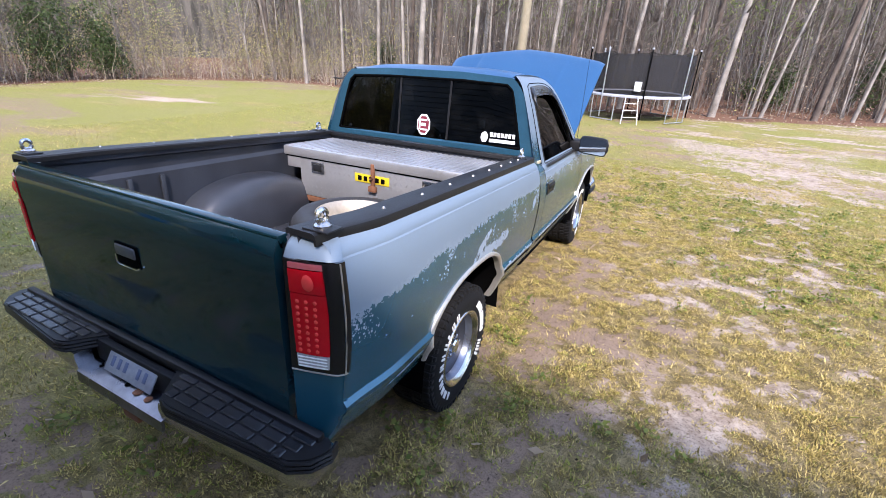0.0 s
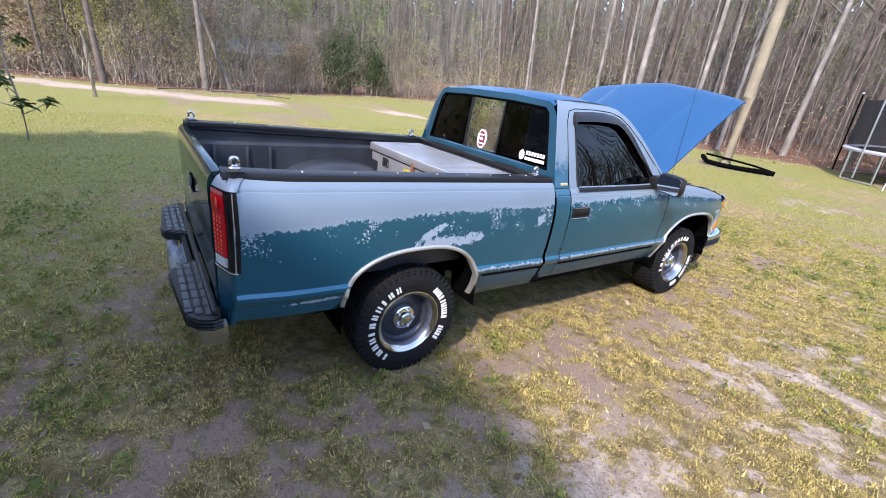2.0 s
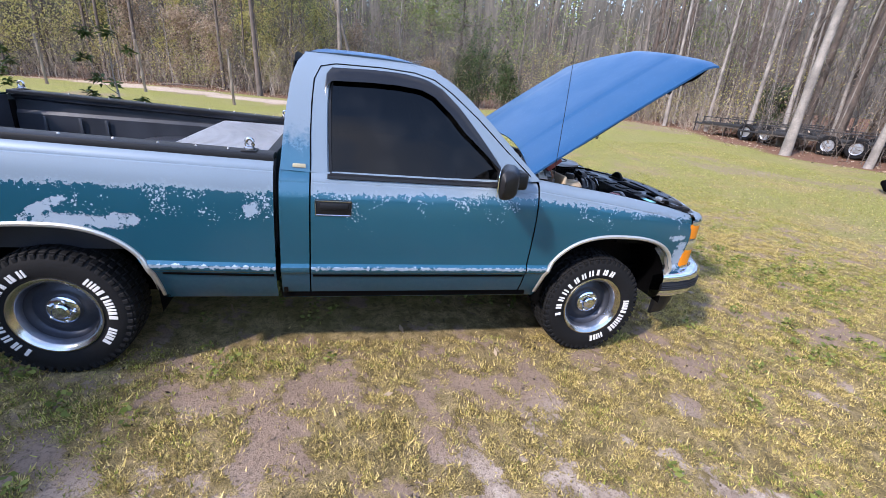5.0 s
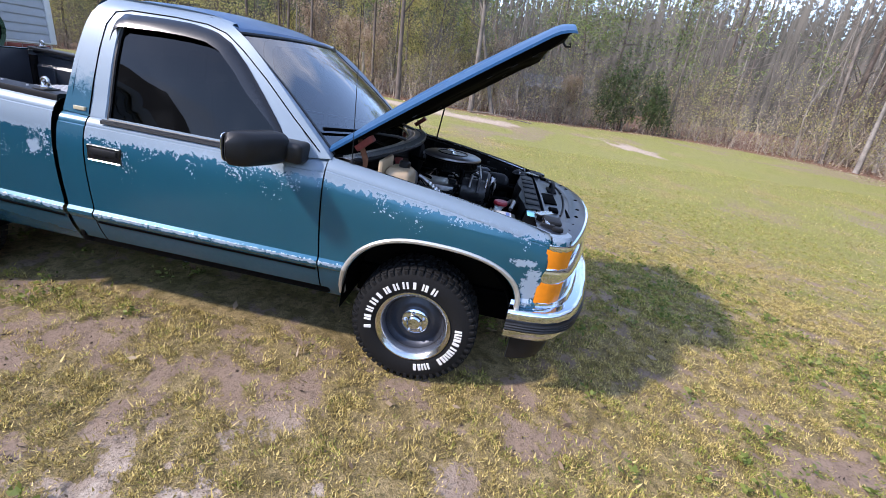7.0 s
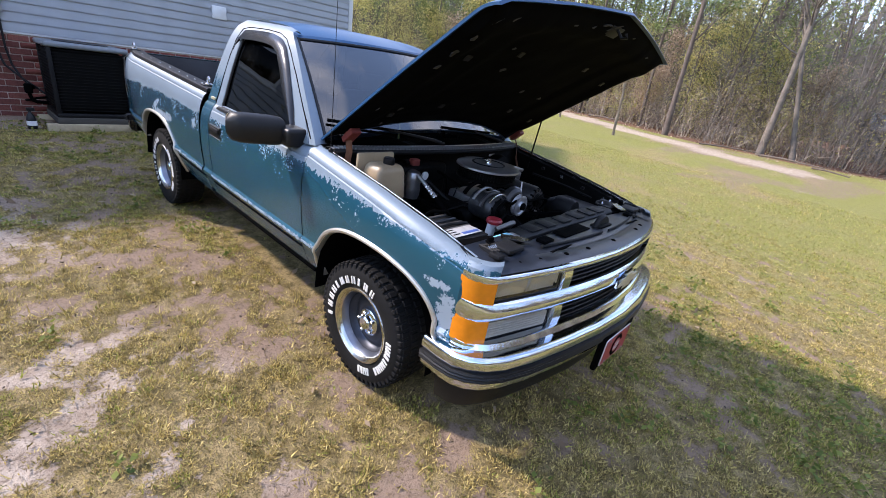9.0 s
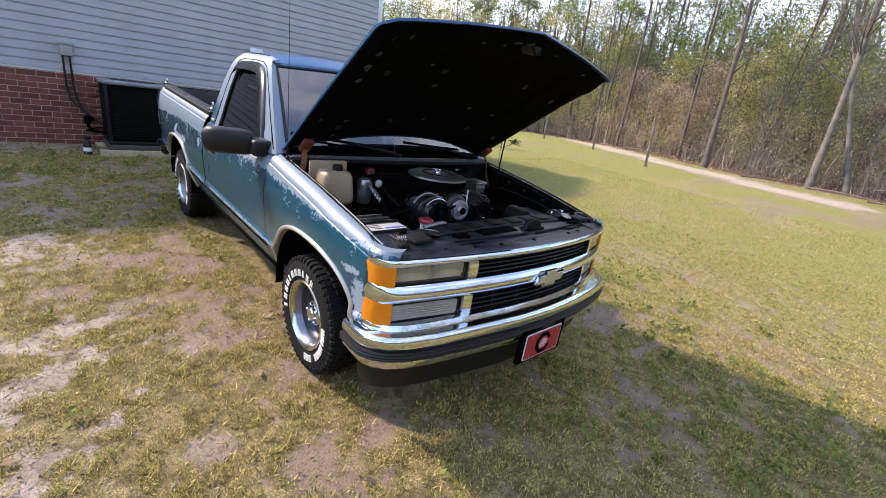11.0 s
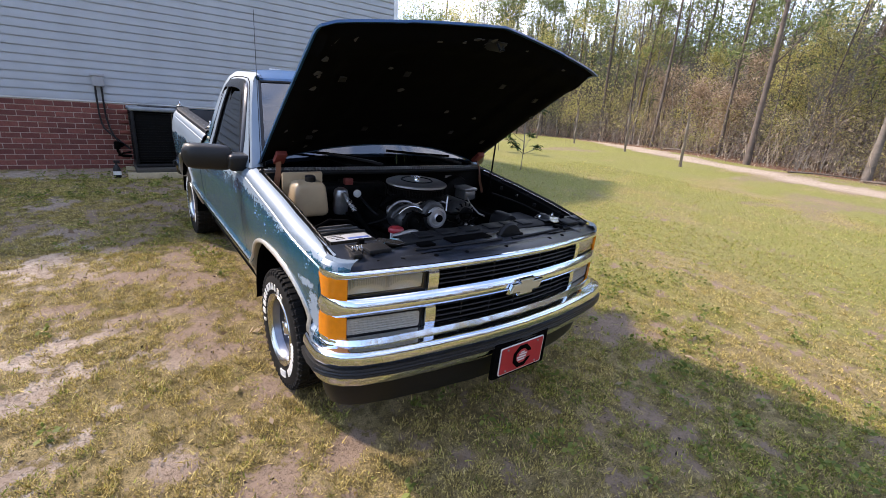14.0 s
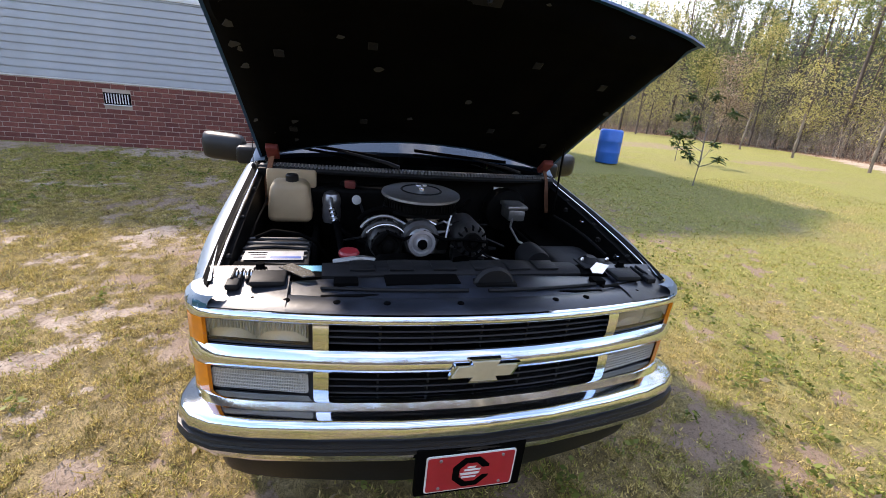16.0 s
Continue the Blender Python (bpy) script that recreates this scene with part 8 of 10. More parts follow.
part("pipe", tube([p.to_tuple() for p in resample([(-1.0, 0.5, 0.30), (-0.5, 0.0, 0.14), (0.3, -0.1, 0.10), (1.2, 0.0, 0.10), (1.9, 0.2, 0.12), (2.3, 0.5, 0.06)], 30)], [0.10 + 0.02 * (i % 2) for i in range(30)], 8), MATT_BLACK, tarp)
part("pipe_branch", tube([(-0.9, 0.6, 0.42), (0.2, 0.7, 0.34), (1.3, 0.9, 0.22), (2.2, 0.9, 0.08)], 0.05, 6), MATT_BLACK, tarp)

tr = thing("trampoline", "round trampoline with a black safety net and pale padded rim", "trampoline", pose(0.15, 17.0, gz(0.15, 17), 0, 0, 12))
TR, TH = 1.80, 0.86
NET = bpy.data.materials.new("black_safety_net")
NET.use_nodes = True
nn, nl = NET.node_tree.nodes, NET.node_tree.links
mxs, trn = nn.new("ShaderNodeMixShader"), nn.new("ShaderNodeBsdfTransparent")
nn["Principled BSDF"].inputs["Base Color"].default_value = (0.012, 0.012, 0.014, 1)
nn["Principled BSDF"].inputs["Roughness"].default_value = 0.9
mxs.inputs["Fac"].default_value = 0.74
nl.new(trn.outputs[0], mxs.inputs[1])
nl.new(nn["Principled BSDF"].outputs[0], mxs.inputs[2])
nl.new(mxs.outputs[0], nn["Material Output"].inputs["Surface"])
GALV = material("galvanised_tube", (0.45, 0.46, 0.47), 0.4, 0.8, 0.15, 50)
PADM = material("faded_grey_pad", (0.38, 0.38, 0.42), 0.7, 0, 0.15, 20)
part("rim_pad", lathe([(TR - 0.28, TH + 0.005), (TR - 0.25, TH + 0.03), (TR - 0.02, TH + 0.035), (TR + 0.03, TH), (TR + 0.02, TH - 0.05), (TR - 0.25, TH - 0.02)], 40, "z", cap=False), PADM, tr, "faded grey rim padding")
part("mat", lathe([(TR - 0.26, TH), (TR - 0.27, TH + 0.005), (0.0, TH - 0.02)], 40, "z", cap=False), MATT_BLACK, tr)
rows = []
for k in range(48):
    a = 2 * math.pi * k / 48
    sag = 0.10 * abs(math.sin(a * 4)) ** 0.8
    r = TR - 0.05 - 0.05 * abs(math.sin(a * 4))
    rows.append([(r * math.cos(a), r * math.sin(a), TH + 0.04), (r * math.cos(a), r * math.sin(a), TH + 0.75), (r * math.cos(a), r * math.sin(a), TH + 1.42 - sag)])
part("safety_net", grid(rows, close_u=True), NET, tr, "sagging black safety net")
for k in range(8):
    a = 2 * math.pi * k / 8
    c, s = math.cos(a), math.sin(a)
    pl2 = part("net_pole", tube([(c * (TR + 0.04), s * (TR + 0.04), TH - 0.75), (c * (TR + 0.04), s * (TR + 0.04), TH + 1.48)], 0.022, 8), GALV if k % 2 else MATT_BLACK, tr)
    part("pole_cap", lathe([(0.034, 0), (0.034, 0.04), (0.0, 0.06)], 8, "z", (c * (TR + 0.04), s * (TR + 0.04), TH + 1.48), cap=False), PADM, pl2)
for k in range(4):
    a = 2 * math.pi * (k + 0.5) / 4
    for d in (-0.28, 0.28):
        c, s = math.cos(a + d), math.sin(a + d)
        part("leg", tube([(c * TR, s * TR, TH), (c * TR, s * TR, 0.02)], 0.022, 8), GALV, tr)
    part("leg_foot", tube([(math.cos(a - 0.28) * TR, math.sin(a - 0.28) * TR, 0.03), (math.cos(a + 0.28) * TR, math.sin(a + 0.28) * TR, 0.03)], 0.022, 8), GALV, tr)
lad = part("ladder", tube([(-0.55, -TR - 0.02, TH + 0.02), (-0.62, -TR - 0.42, 0.0)], 0.018, 6), GALV, tr)
part("ladder_rail", tube([(-0.17, -TR - 0.02, TH + 0.02), (-0.10, -TR - 0.42, 0.0)], 0.018, 6), GALV, lad)
for q in (0.25, 0.5, 0.75):
    part("ladder_rung", tube([(-0.55 - 0.07 * q, -TR - 0.02 - 0.40 * q, TH * (1 - q)), (-0.17 + 0.07 * q, -TR - 0.02 - 0.40 * q, TH * (1 - q))], 0.014, 6), GALV, lad)
part("warning_sign", box((-0.35, -TR - 0.005, TH + 0.18), (-0.13, -TR + 0.003, TH + 0.48), 0.002), WHITE, tr)

TR_DARK = material("dark_trailer_steel", (0.03, 0.03, 0.032), 0.6, 0.3, 0.3, 30)


def trailer(x, y, turn, length, label):
    t = thing("utility_trailer", label, "trailer", pose(x, y, gz(x, y), 0, 0, turn), "trailers at the wood's edge")
    part("deck", box((-length / 2, -0.85, 0.42), (length / 2, 0.85, 0.50), 0.01), material("grey_deck_boards", (0.14, 0.12, 0.10), 0.9, 0, 0.3, 20) if "grey_deck_boards" not in bpy.data.materials else bpy.data.materials["grey_deck_boards"], t)
    for sy in (-0.86, 0.86):
        part("side_rail", box((-length / 2, sy - 0.03, 0.48), (length / 2, sy + 0.03, 0.60), 0.008), TR_DARK, t)
        for q in range(6):
            xx = lerp(-length / 2 + 0.05, length / 2 - 0.05, q / 5)
            part("stake", box((xx - 0.02, sy - 0.02, 0.58), (xx + 0.02, sy + 0.02, 0.78), 0.004), TR_DARK, t)
        part("top_rail", tube([(-length / 2, sy, 0.79), (length / 2, sy, 0.79)], 0.02, 6), TR_DARK, t)
        for dx in (-0.40, 0.40):
            w = part("wheel", lathe([(0.20, -0.09), (0.30, -0.09), (0.335, -0.06), (0.335, 0.06), (0.30, 0.09), (0.20, 0.09)], 24, "y", (length * 0.12 + dx, sy * 1.02, 0.335), cap=False), RUBBER, t)
            part("rim", lathe([(0.20, 0.085), (0.17, 0.06), (0.06, 0.07), (0.0, 0.07)] if sy > 0 else [(0.20, -0.085), (0.17, -0.06), (0.06, -0.07), (0.0, -0.07)], 18, "y", (length * 0.12 + dx, sy * 1.02, 0.335), cap=False), GALV, w)
    part("tongue", tube([(-length / 2, 0.5, 0.44), (-length / 2 - 1.1, 0, 0.44), (-length / 2, -0.5, 0.44)], 0.04, 6), TR_DARK, t)
    part("tongue_jack", tube([(-length / 2 - 0.95, 0, 0.06), (-length / 2 - 0.95, 0, 0.85)], 0.03, 6), TR_DARK, t)


trailer(-9.3, 18.9, 18, 4.4, "dark flat trailer with pale wheels under the trees")
trailer(-12.6, 19.0, 12, 4.0, "dark trailer parked at the wood's edge")


# ---- young broad-leaved trees on the grass ----
LEAF_DARK = island_material("dark_glossy_leaf", (0.020, 0.050, 0.012), (0.075, 0.120, 0.030), 0.4, 0.25)


def sapling(x, y, height, seed, label):
    rng = np.random.default_rng(seed)
    t = thing("young_tree", label, "young tree", pose(x, y, gz(x, y), 0, 0, seed * 40), "young trees on the grass")
    b = tube([(0, 0, -0.05), (0.02, 0, height * 0.3), (-0.02, 0.03, height * 0.6), (0.01, 0.02, height)], [0.018, 0.016, 0.012, 0.005], 7)
    tips = [(0.01, 0.02, height)]
    for k in range(8):
        z = height * rng.uniform(0.22, 0.85)
        a = rng.uniform(0, 2 * math.pi)
        ln = height * rng.uniform(0.16, 0.34)
        e = (ln * math.cos(a), ln * math.sin(a), z + ln * rng.uniform(0.4, 0.9))
        tube([(0, 0.01, z), (e[0] * 0.5, e[1] * 0.5, z + (e[2] - z) * 0.4), e], [0.009, 0.006, 0.003], 5, b)
        tips.append(e)
    part("trunk", b, BARK_PALE, t)
    verts, faces = [], []
    for tip in tips:
        for j in range(30):
            a, el, ln = rng.uniform(0, 2 * math.pi), rng.uniform(-0.5, 0.8), rng.uniform(0.10, 0.19)
            base = np.array(tip) + rng.normal(0, 0.035, 3)
            d = np.array([math.cos(a) * math.cos(el), math.sin(a) * math.cos(el), math.sin(el)])
            s = np.cross(d, [0, 0, 1.0])
            s /= np.linalg.norm(s)
            w = ln * 0.19
            n0 = len(verts)
            verts += [base, base + d * ln * 0.45 + s * w + [0, 0, 0.01], base + d * ln + [0, 0, -0.03], base + d * ln * 0.45 - s * w + [0, 0, 0.01]]
            faces.append([n0, n0 + 1, n0 + 2, n0 + 3])
    ob = new("leaves", arrays_mesh("leaves", verts, faces, LEAF_DARK))
    ob.parent = t


sapling(-7.05, -2.75, 1.8, 3, "young tree with long dark leaves in a bare ring")
sapling(-9.6, -6.3, 1.35, 8, "small young tree with sparse dark leaves")


# ---- the yard: one sheet, fine round the pickup and coarse far off ----
def graded(lo, hi, step, far, grow=1.07):
    mid = list(np.arange(lo, hi, step))
    out, s, d = [], hi, step
    while s < far:
        out.append(s)
        d *= grow
        s += d
    out.append(far)
    back, s, d = [], lo, step
    while s > -far:
        d *= grow
        s -= d
        back.append(max(s, -far))
    return np.array(back[::-1] + mid + out)


def litter_amount(x, y):
    """Leaf litter under the wood's edge."""
    d = wood_depth(x, y)
    return smooth01((d + 2.4 + 1.6 * (fbm(x * 0.5, y * 0.5, 61) - 0.5)) / 2.0)


WOOD_EDGE = [(60, 44), (22, 29), (9, 22.6), (3, 20), (-4, 18.6), (-9, 17.4), (-14, 18.8), (-18.5, 19.6), (-24, 16.5), (-26.2, 11.5), (-25, 6), (-22.2, 2.2), (-21.8, -1), (-23, -6), (-26, -14), (-27, -23), (-22, -33), (-12, -42), (8, -52)]


def wood_depth(x, y):
    """Metres inside the wood, negative on the grass."""
    x, y = np.asarray(x, float), np.asarray(y, float)
    best = np.full(np.broadcast(x, y).shape, 1e9)
    sgn = np.zeros_like(best)
    for (ax, ay), (bx, by) in zip(WOOD_EDGE, WOOD_EDGE[1:]):
        dx, dy = bx - ax, by - ay
        t = np.clip(((x - ax) * dx + (y - ay) * dy) / (dx * dx + dy * dy), 0, 1)
        d = np.hypot(x - ax - t * dx, y - ay - t * dy)
        side = np.sign((x - ax) * dy - (y - ay) * dx)
        closer = d < best
        best = np.where(closer, d, best)
        sgn = np.where(closer, side, sgn)
    return best * sgn


gx, gy = graded(-3.6, 5.2, 0.06, 420), graded(-3.8, 8.0, 0.06, 420)
X, Y = np.meshgrid(gx, gy, indexing="ij")
bare = bareness(X, Y)
fine = np.exp(-(((X - 0.8) / 9) ** 2 + ((Y - 2) / 9) ** 2))
Z = ground_height(X, Y) + fine * (0.018 * (fbm(X * 4, Y * 4, 71) - 0.5) + 0.012 * (1 - bare) * (vnoise(X * 11, Y * 11, 81) - 0.3)) - 0.012
idx = np.arange(X.size).reshape(X.shape)
faces = np.stack([idx[:-1, :-1], idx[1:, :-1], idx[1:, 1:], idx[:-1, 1:]], -1).reshape(-1, 4)
me = arrays_mesh("ground", np.stack([X, Y, Z], -1).reshape(-1, 3), faces, GROUND, True)
at = me.attributes.new("bare", "FLOAT", "POINT")
at.data.foreach_set("value", bare.astype(np.float32).ravel())
at = me.attributes.new("litter", "FLOAT", "POINT")
at.data.foreach_set("value", litter_amount(X, Y).astype(np.float32).ravel())
at = me.attributes.new("turf", "FLOAT", "POINT")
turf_near = turf_density(X, Y)
at.data.foreach_set("value", turf_near.astype(np.float32).ravel())
at = me.attributes.new("lush", "FLOAT", "POINT")
at.data.foreach_set("value", lushness(X, Y).astype(np.float32).ravel())
at = me.attributes.new("sandy", "FLOAT", "POINT")
at.data.foreach_set("value", (smooth01((Y - 4.6) / 2.5) * (0.30 + 0.70 * smooth01((X + 3.0) / 5.0)) * smooth01((24 - Y) / 6)).astype(np.float32).ravel())
at = me.attributes.new("track", "FLOAT", "POINT")
at.data.foreach_set("value", track_band(X, Y).astype(np.float32).ravel())
ground = tagged(new("ground", me), "sandy yard with thin yellow-green grass and bare patches", "ground", kind="structure")


# ---- the wood ----
def tubes(paths, radii, sides):
    """Tapered tubes for many paths at once: paths (n, k, 3), radii (n, k). Returns verts and quads."""
    paths, radii = np.asarray(paths, float), np.asarray(radii, float)
    n, k, _ = paths.shape
    t = np.gradient(paths, axis=1)
    t /= np.linalg.norm(t, axis=2, keepdims=True) + 1e-9
    ref = np.where(np.abs(t[..., 2:3]) > 0.8, np.array([1.0, 0, 0]), np.array([0, 0, 1.0]))
    s = np.cross(t, ref)
    s /= np.linalg.norm(s, axis=2, keepdims=True) + 1e-9
    u = np.cross(s, t)
    a = 2 * np.pi * np.arange(sides) / sides
    ring = s[:, :, None, :] * np.cos(a)[None, None, :, None] + u[:, :, None, :] * np.sin(a)[None, None, :, None]
    v = paths[:, :, None, :] + ring * radii[:, :, None, None]
    idx = np.arange(n * k * sides).reshape(n, k, sides)
    nxt = np.roll(idx, -1, axis=2)
    f = np.stack([idx[:, :-1], nxt[:, :-1], nxt[:, 1:], idx[:, 1:]], -1).reshape(-1, 4)
    return v.reshape(-1, 3), f


def ribbons(rng, paths, radii):
    """The finest twigs, each a narrow strip turned its own way."""
    paths, radii = np.asarray(paths, float), np.asarray(radii, float)
    n, k, _ = paths.shape
    side = rng.normal(0, 1, (n, 1, 3))
    t = paths[:, -1:] - paths[:, :1]
    s = np.cross(t, side)
    s /= np.linalg.norm(s, axis=2, keepdims=True) + 1e-9
    v = np.stack([paths - s * radii[..., None], paths + s * radii[..., None]], 2)
    idx = np.arange(n * k * 2).reshape(n, k, 2)
    f = np.stack([idx[:, :-1, 0], idx[:, :-1, 1], idx[:, 1:, 1], idx[:, 1:, 0]], -1).reshape(-1, 4)
    return v.reshape(-1, 3), f


class Pile:
    """Gathers arrays of quads into one mesh."""
    def __init__(self):
        self.v, self.f, self.n = [], [], 0

    def add(self, v, f):
        self.v.append(v)
        self.f.append(f + self.n)
        self.n += len(v)

    def mesh(self, name, mat, smooth=True):
        return arrays_mesh(name, np.concatenate(self.v), np.concatenate(self.f), mat, smooth)


def trunk_paths(rng, base, height, lean, wob, k=8):
    """Trunks with a lean and a slow bend."""
    n = len(base)
    q = np.linspace(0, 1, k)[None, :]
    h = height[:, None] * q
    az = rng.uniform(0, 2 * np.pi, n)[:, None]
    off = lean[:, None] * h + wob[:, None] * np.sin(q * rng.uniform(2, 6, n)[:, None] + rng.uniform(0, 6, n)[:, None]) * q
    x = base[:, 0:1] + off * np.cos(az)
    y = base[:, 1:2] + off * np.sin(az)
    return np.stack([x, y, base[:, 2:3] - 0.1 + h], -1)


def limbs(rng, paths, radii, per, low, high, length, rise, k=5, thin=0.42):
    """Limbs that leave the given stems; low and high: the stretch of stem, as parts of it."""
    n, m, _ = paths.shape
    src = np.repeat(np.arange(n), per)
    q = rng.uniform(low, high, n * per) * (m - 1)
    i = np.minimum(q.astype(int), m - 2)
    fr = (q - i)[:, None]
    start = paths[src, i] * (1 - fr) + paths[src, i + 1] * fr
    r0 = (radii[src, i] * (1 - fr[:, 0]) + radii[src, i + 1] * fr[:, 0]) * thin
    az = rng.uniform(0, 2 * np.pi, n * per)
    el = rng.uniform(*rise, n * per)
    ln = rng.uniform(*length, n * per) * (1.15 - 0.55 * q / (m - 1))
    d = np.stack([np.cos(az) * np.cos(el), np.sin(az) * np.cos(el), np.sin(el)], -1)
    s = np.linspace(0, 1, k)[None, :, None]
    bend = rng.normal(0, 0.16, (n * per, 1, 3)) * s**2 + np.array([0, 0, 0.14]) * s**2
    p = start[:, None, :] + (d[:, None, :] * s + bend) * ln[:, None, None]
    r = r0[:, None] * (1 - 0.78 * s[:, :, 0])
    return p, np.maximum(r, 0.003)


def leaf_quads(rng, centres, per, spread, size, flat=0.0, slim=0.45):
    n = len(centres) * per
    c = np.repeat(centres, per, axis=0) + rng.normal(0, 1, (n, 3)) * spread
    d = rng.normal(0, 1, (n, 3))
    d[:, 2] *= 1 - flat
    d /= np.linalg.norm(d, axis=1, keepdims=True)
    e = np.cross(d, rng.normal(0, 1, (n, 3)))
    e /= np.linalg.norm(e, axis=1, keepdims=True)
    s = rng.uniform(*size, n)[:, None]
    v = np.stack([c - d * s, c + e * s * slim, c + d * s, c - e * s * slim], 1).reshape(-1, 3)
    return v, np.arange(n * 4).reshape(n, 4)


def edge_points(rng, n, d0, d1, a=0.0, b=1.0):
    """Places along the wood's edge, d0 to d1 metres inside it."""
    pts = np.array(WOOD_EDGE, float)
    seg = np.hypot(*np.diff(pts, axis=0).T)
    cum = np.r_[0, np.cumsum(seg)]
    s = rng.uniform(a, b, n) * cum[-1]
    i = np.clip(np.searchsorted(cum, s) - 1, 0, len(seg) - 1)
    t = ((s - cum[i]) / seg[i])[:, None]
    p = pts[i] * (1 - t) + pts[i + 1] * t
    d = (pts[i + 1] - pts[i]) / seg[i][:, None]
    normal = np.stack([d[:, 1], -d[:, 0]], -1)
    p = p + normal * rng.uniform(d0, d1, n)[:, None]
    return np.column_stack([p, ground_height(p[:, 0], p[:, 1])])


rng = np.random.default_rng(11)
TWIG = material("grey_brown_twigs", (0.125, 0.102, 0.083), 0.95, 0, 0.3, 8, stain=0.3)
LEAF_NEW = island_material("new_spring_leaf", (0.270, 0.275, 0.085), (0.560, 0.500, 0.220), 0.7, 0.5, (0.40, 0.395, 0.130))
LEAF_DRY = island_material("dry_brown_leaf", (0.240, 0.165, 0.110), (0.560, 0.440, 0.320), 0.85, 0.5)
YELLOW_LEAF = island_material("yellow_green_leaf", (0.300, 0.275, 0.090), (0.640, 0.550, 0.250), 0.7, 0.5, (0.49, 0.440, 0.150))
NEEDLE = island_material("pine_needles", (0.085, 0.125, 0.035), (0.270, 0.300, 0.110), 0.7, 0.35)
HOLLY = island_material("evergreen_leaf", (0.022, 0.040, 0.014), (0.085, 0.115, 0.040), 0.4, 0.2)

# single trees along the edge: x, y, radius, height, lean in degrees to x, lean to y, bark, kind
NAMED = [(2.9, 19.6, 0.15, 15, 4, 1, 0, 0), (4.3, 20.4, 0.07, 12, 4, 2, 0, 0), (4.7, 20.6, 0.075, 12, 9, 1, 0, 0), (6.6, 21.3, 0.125, 16, 3, 1, 1, 0),
         (8.0, 22.0, 0.08, 13, 5, 2, 0, 0), (9.2, 22.9, 0.075, 13, 7, 2, 0, 0), (-6.7, 16.9, 0.12, 14, 2, 1, 0, 0), (-7.1, 19.2, 0.14, 15, 2, 0, 0, 0),
         (-4.0, 19.4, 0.13, 15, 3, 0, 0, 0), (-8.8, 16.2, 0.17, 16, 1, 1, 0, 0), (-5.6, 17.6, 0.09, 13, 3, 0, 0, 0), (-2.1, 19.8, 0.16, 15, 3, 2, 1, 0),
         (-0.7, 19.9, 0.12, 14, 3, 1, 0, 0), (1.2, 20.1, 0.10, 13, 2, 1, 0, 0), (-22.0, 2.75, 0.11, 14, -5, -14, 0, 0), (-21.46, 1.6, 0.14, 15, -2, 0, 0, 0),
         (-20.6, -2.2, 0.19, 16, -3, -2, 1, 1), (-12.8, 18.7, 0.12, 15, 1, 0, 0, 0), (-15.4, 19.0, 0.10, 14, 0, 1, 0, 0), (-17.6, 18.4, 0.11, 15, 0, 0, 0, 0),
         (-24.3, -8.6, 0.15, 17, -2, 0, 1, 1), (-25.4, -10.6, 0.14, 17, -3, 1, 1, 1), (-26.6, -13.8, 0.17, 18, 2, 0, 1, 1), (-22.6, -4.2, 0.13, 16, 3, 1, 1, 1),
         (-28.6, -18.0, 0.16, 18, 0, 0, 1, 1), (-30.6, -22.5, 0.17, 18, 1, 0, 1, 1), (-25.8, -7.6, 0.16, 18, -2, 1, 1, 1), (-28.9, -12.6, 0.15, 17, 3, 0, 1, 1)]
for _ in range(46):
    q = edge_points(rng, 1, 0.0, 3.5, 0.10, 0.95)[0]
    west = q[1] < 0
    NAMED.append((q[0], q[1], rng.uniform(0.045, 0.12), rng.uniform(9, 16), rng.normal(0, 3), rng.normal(0, 3), int(west and rng.random() < 0.6), int(west and rng.random() < 0.4)))
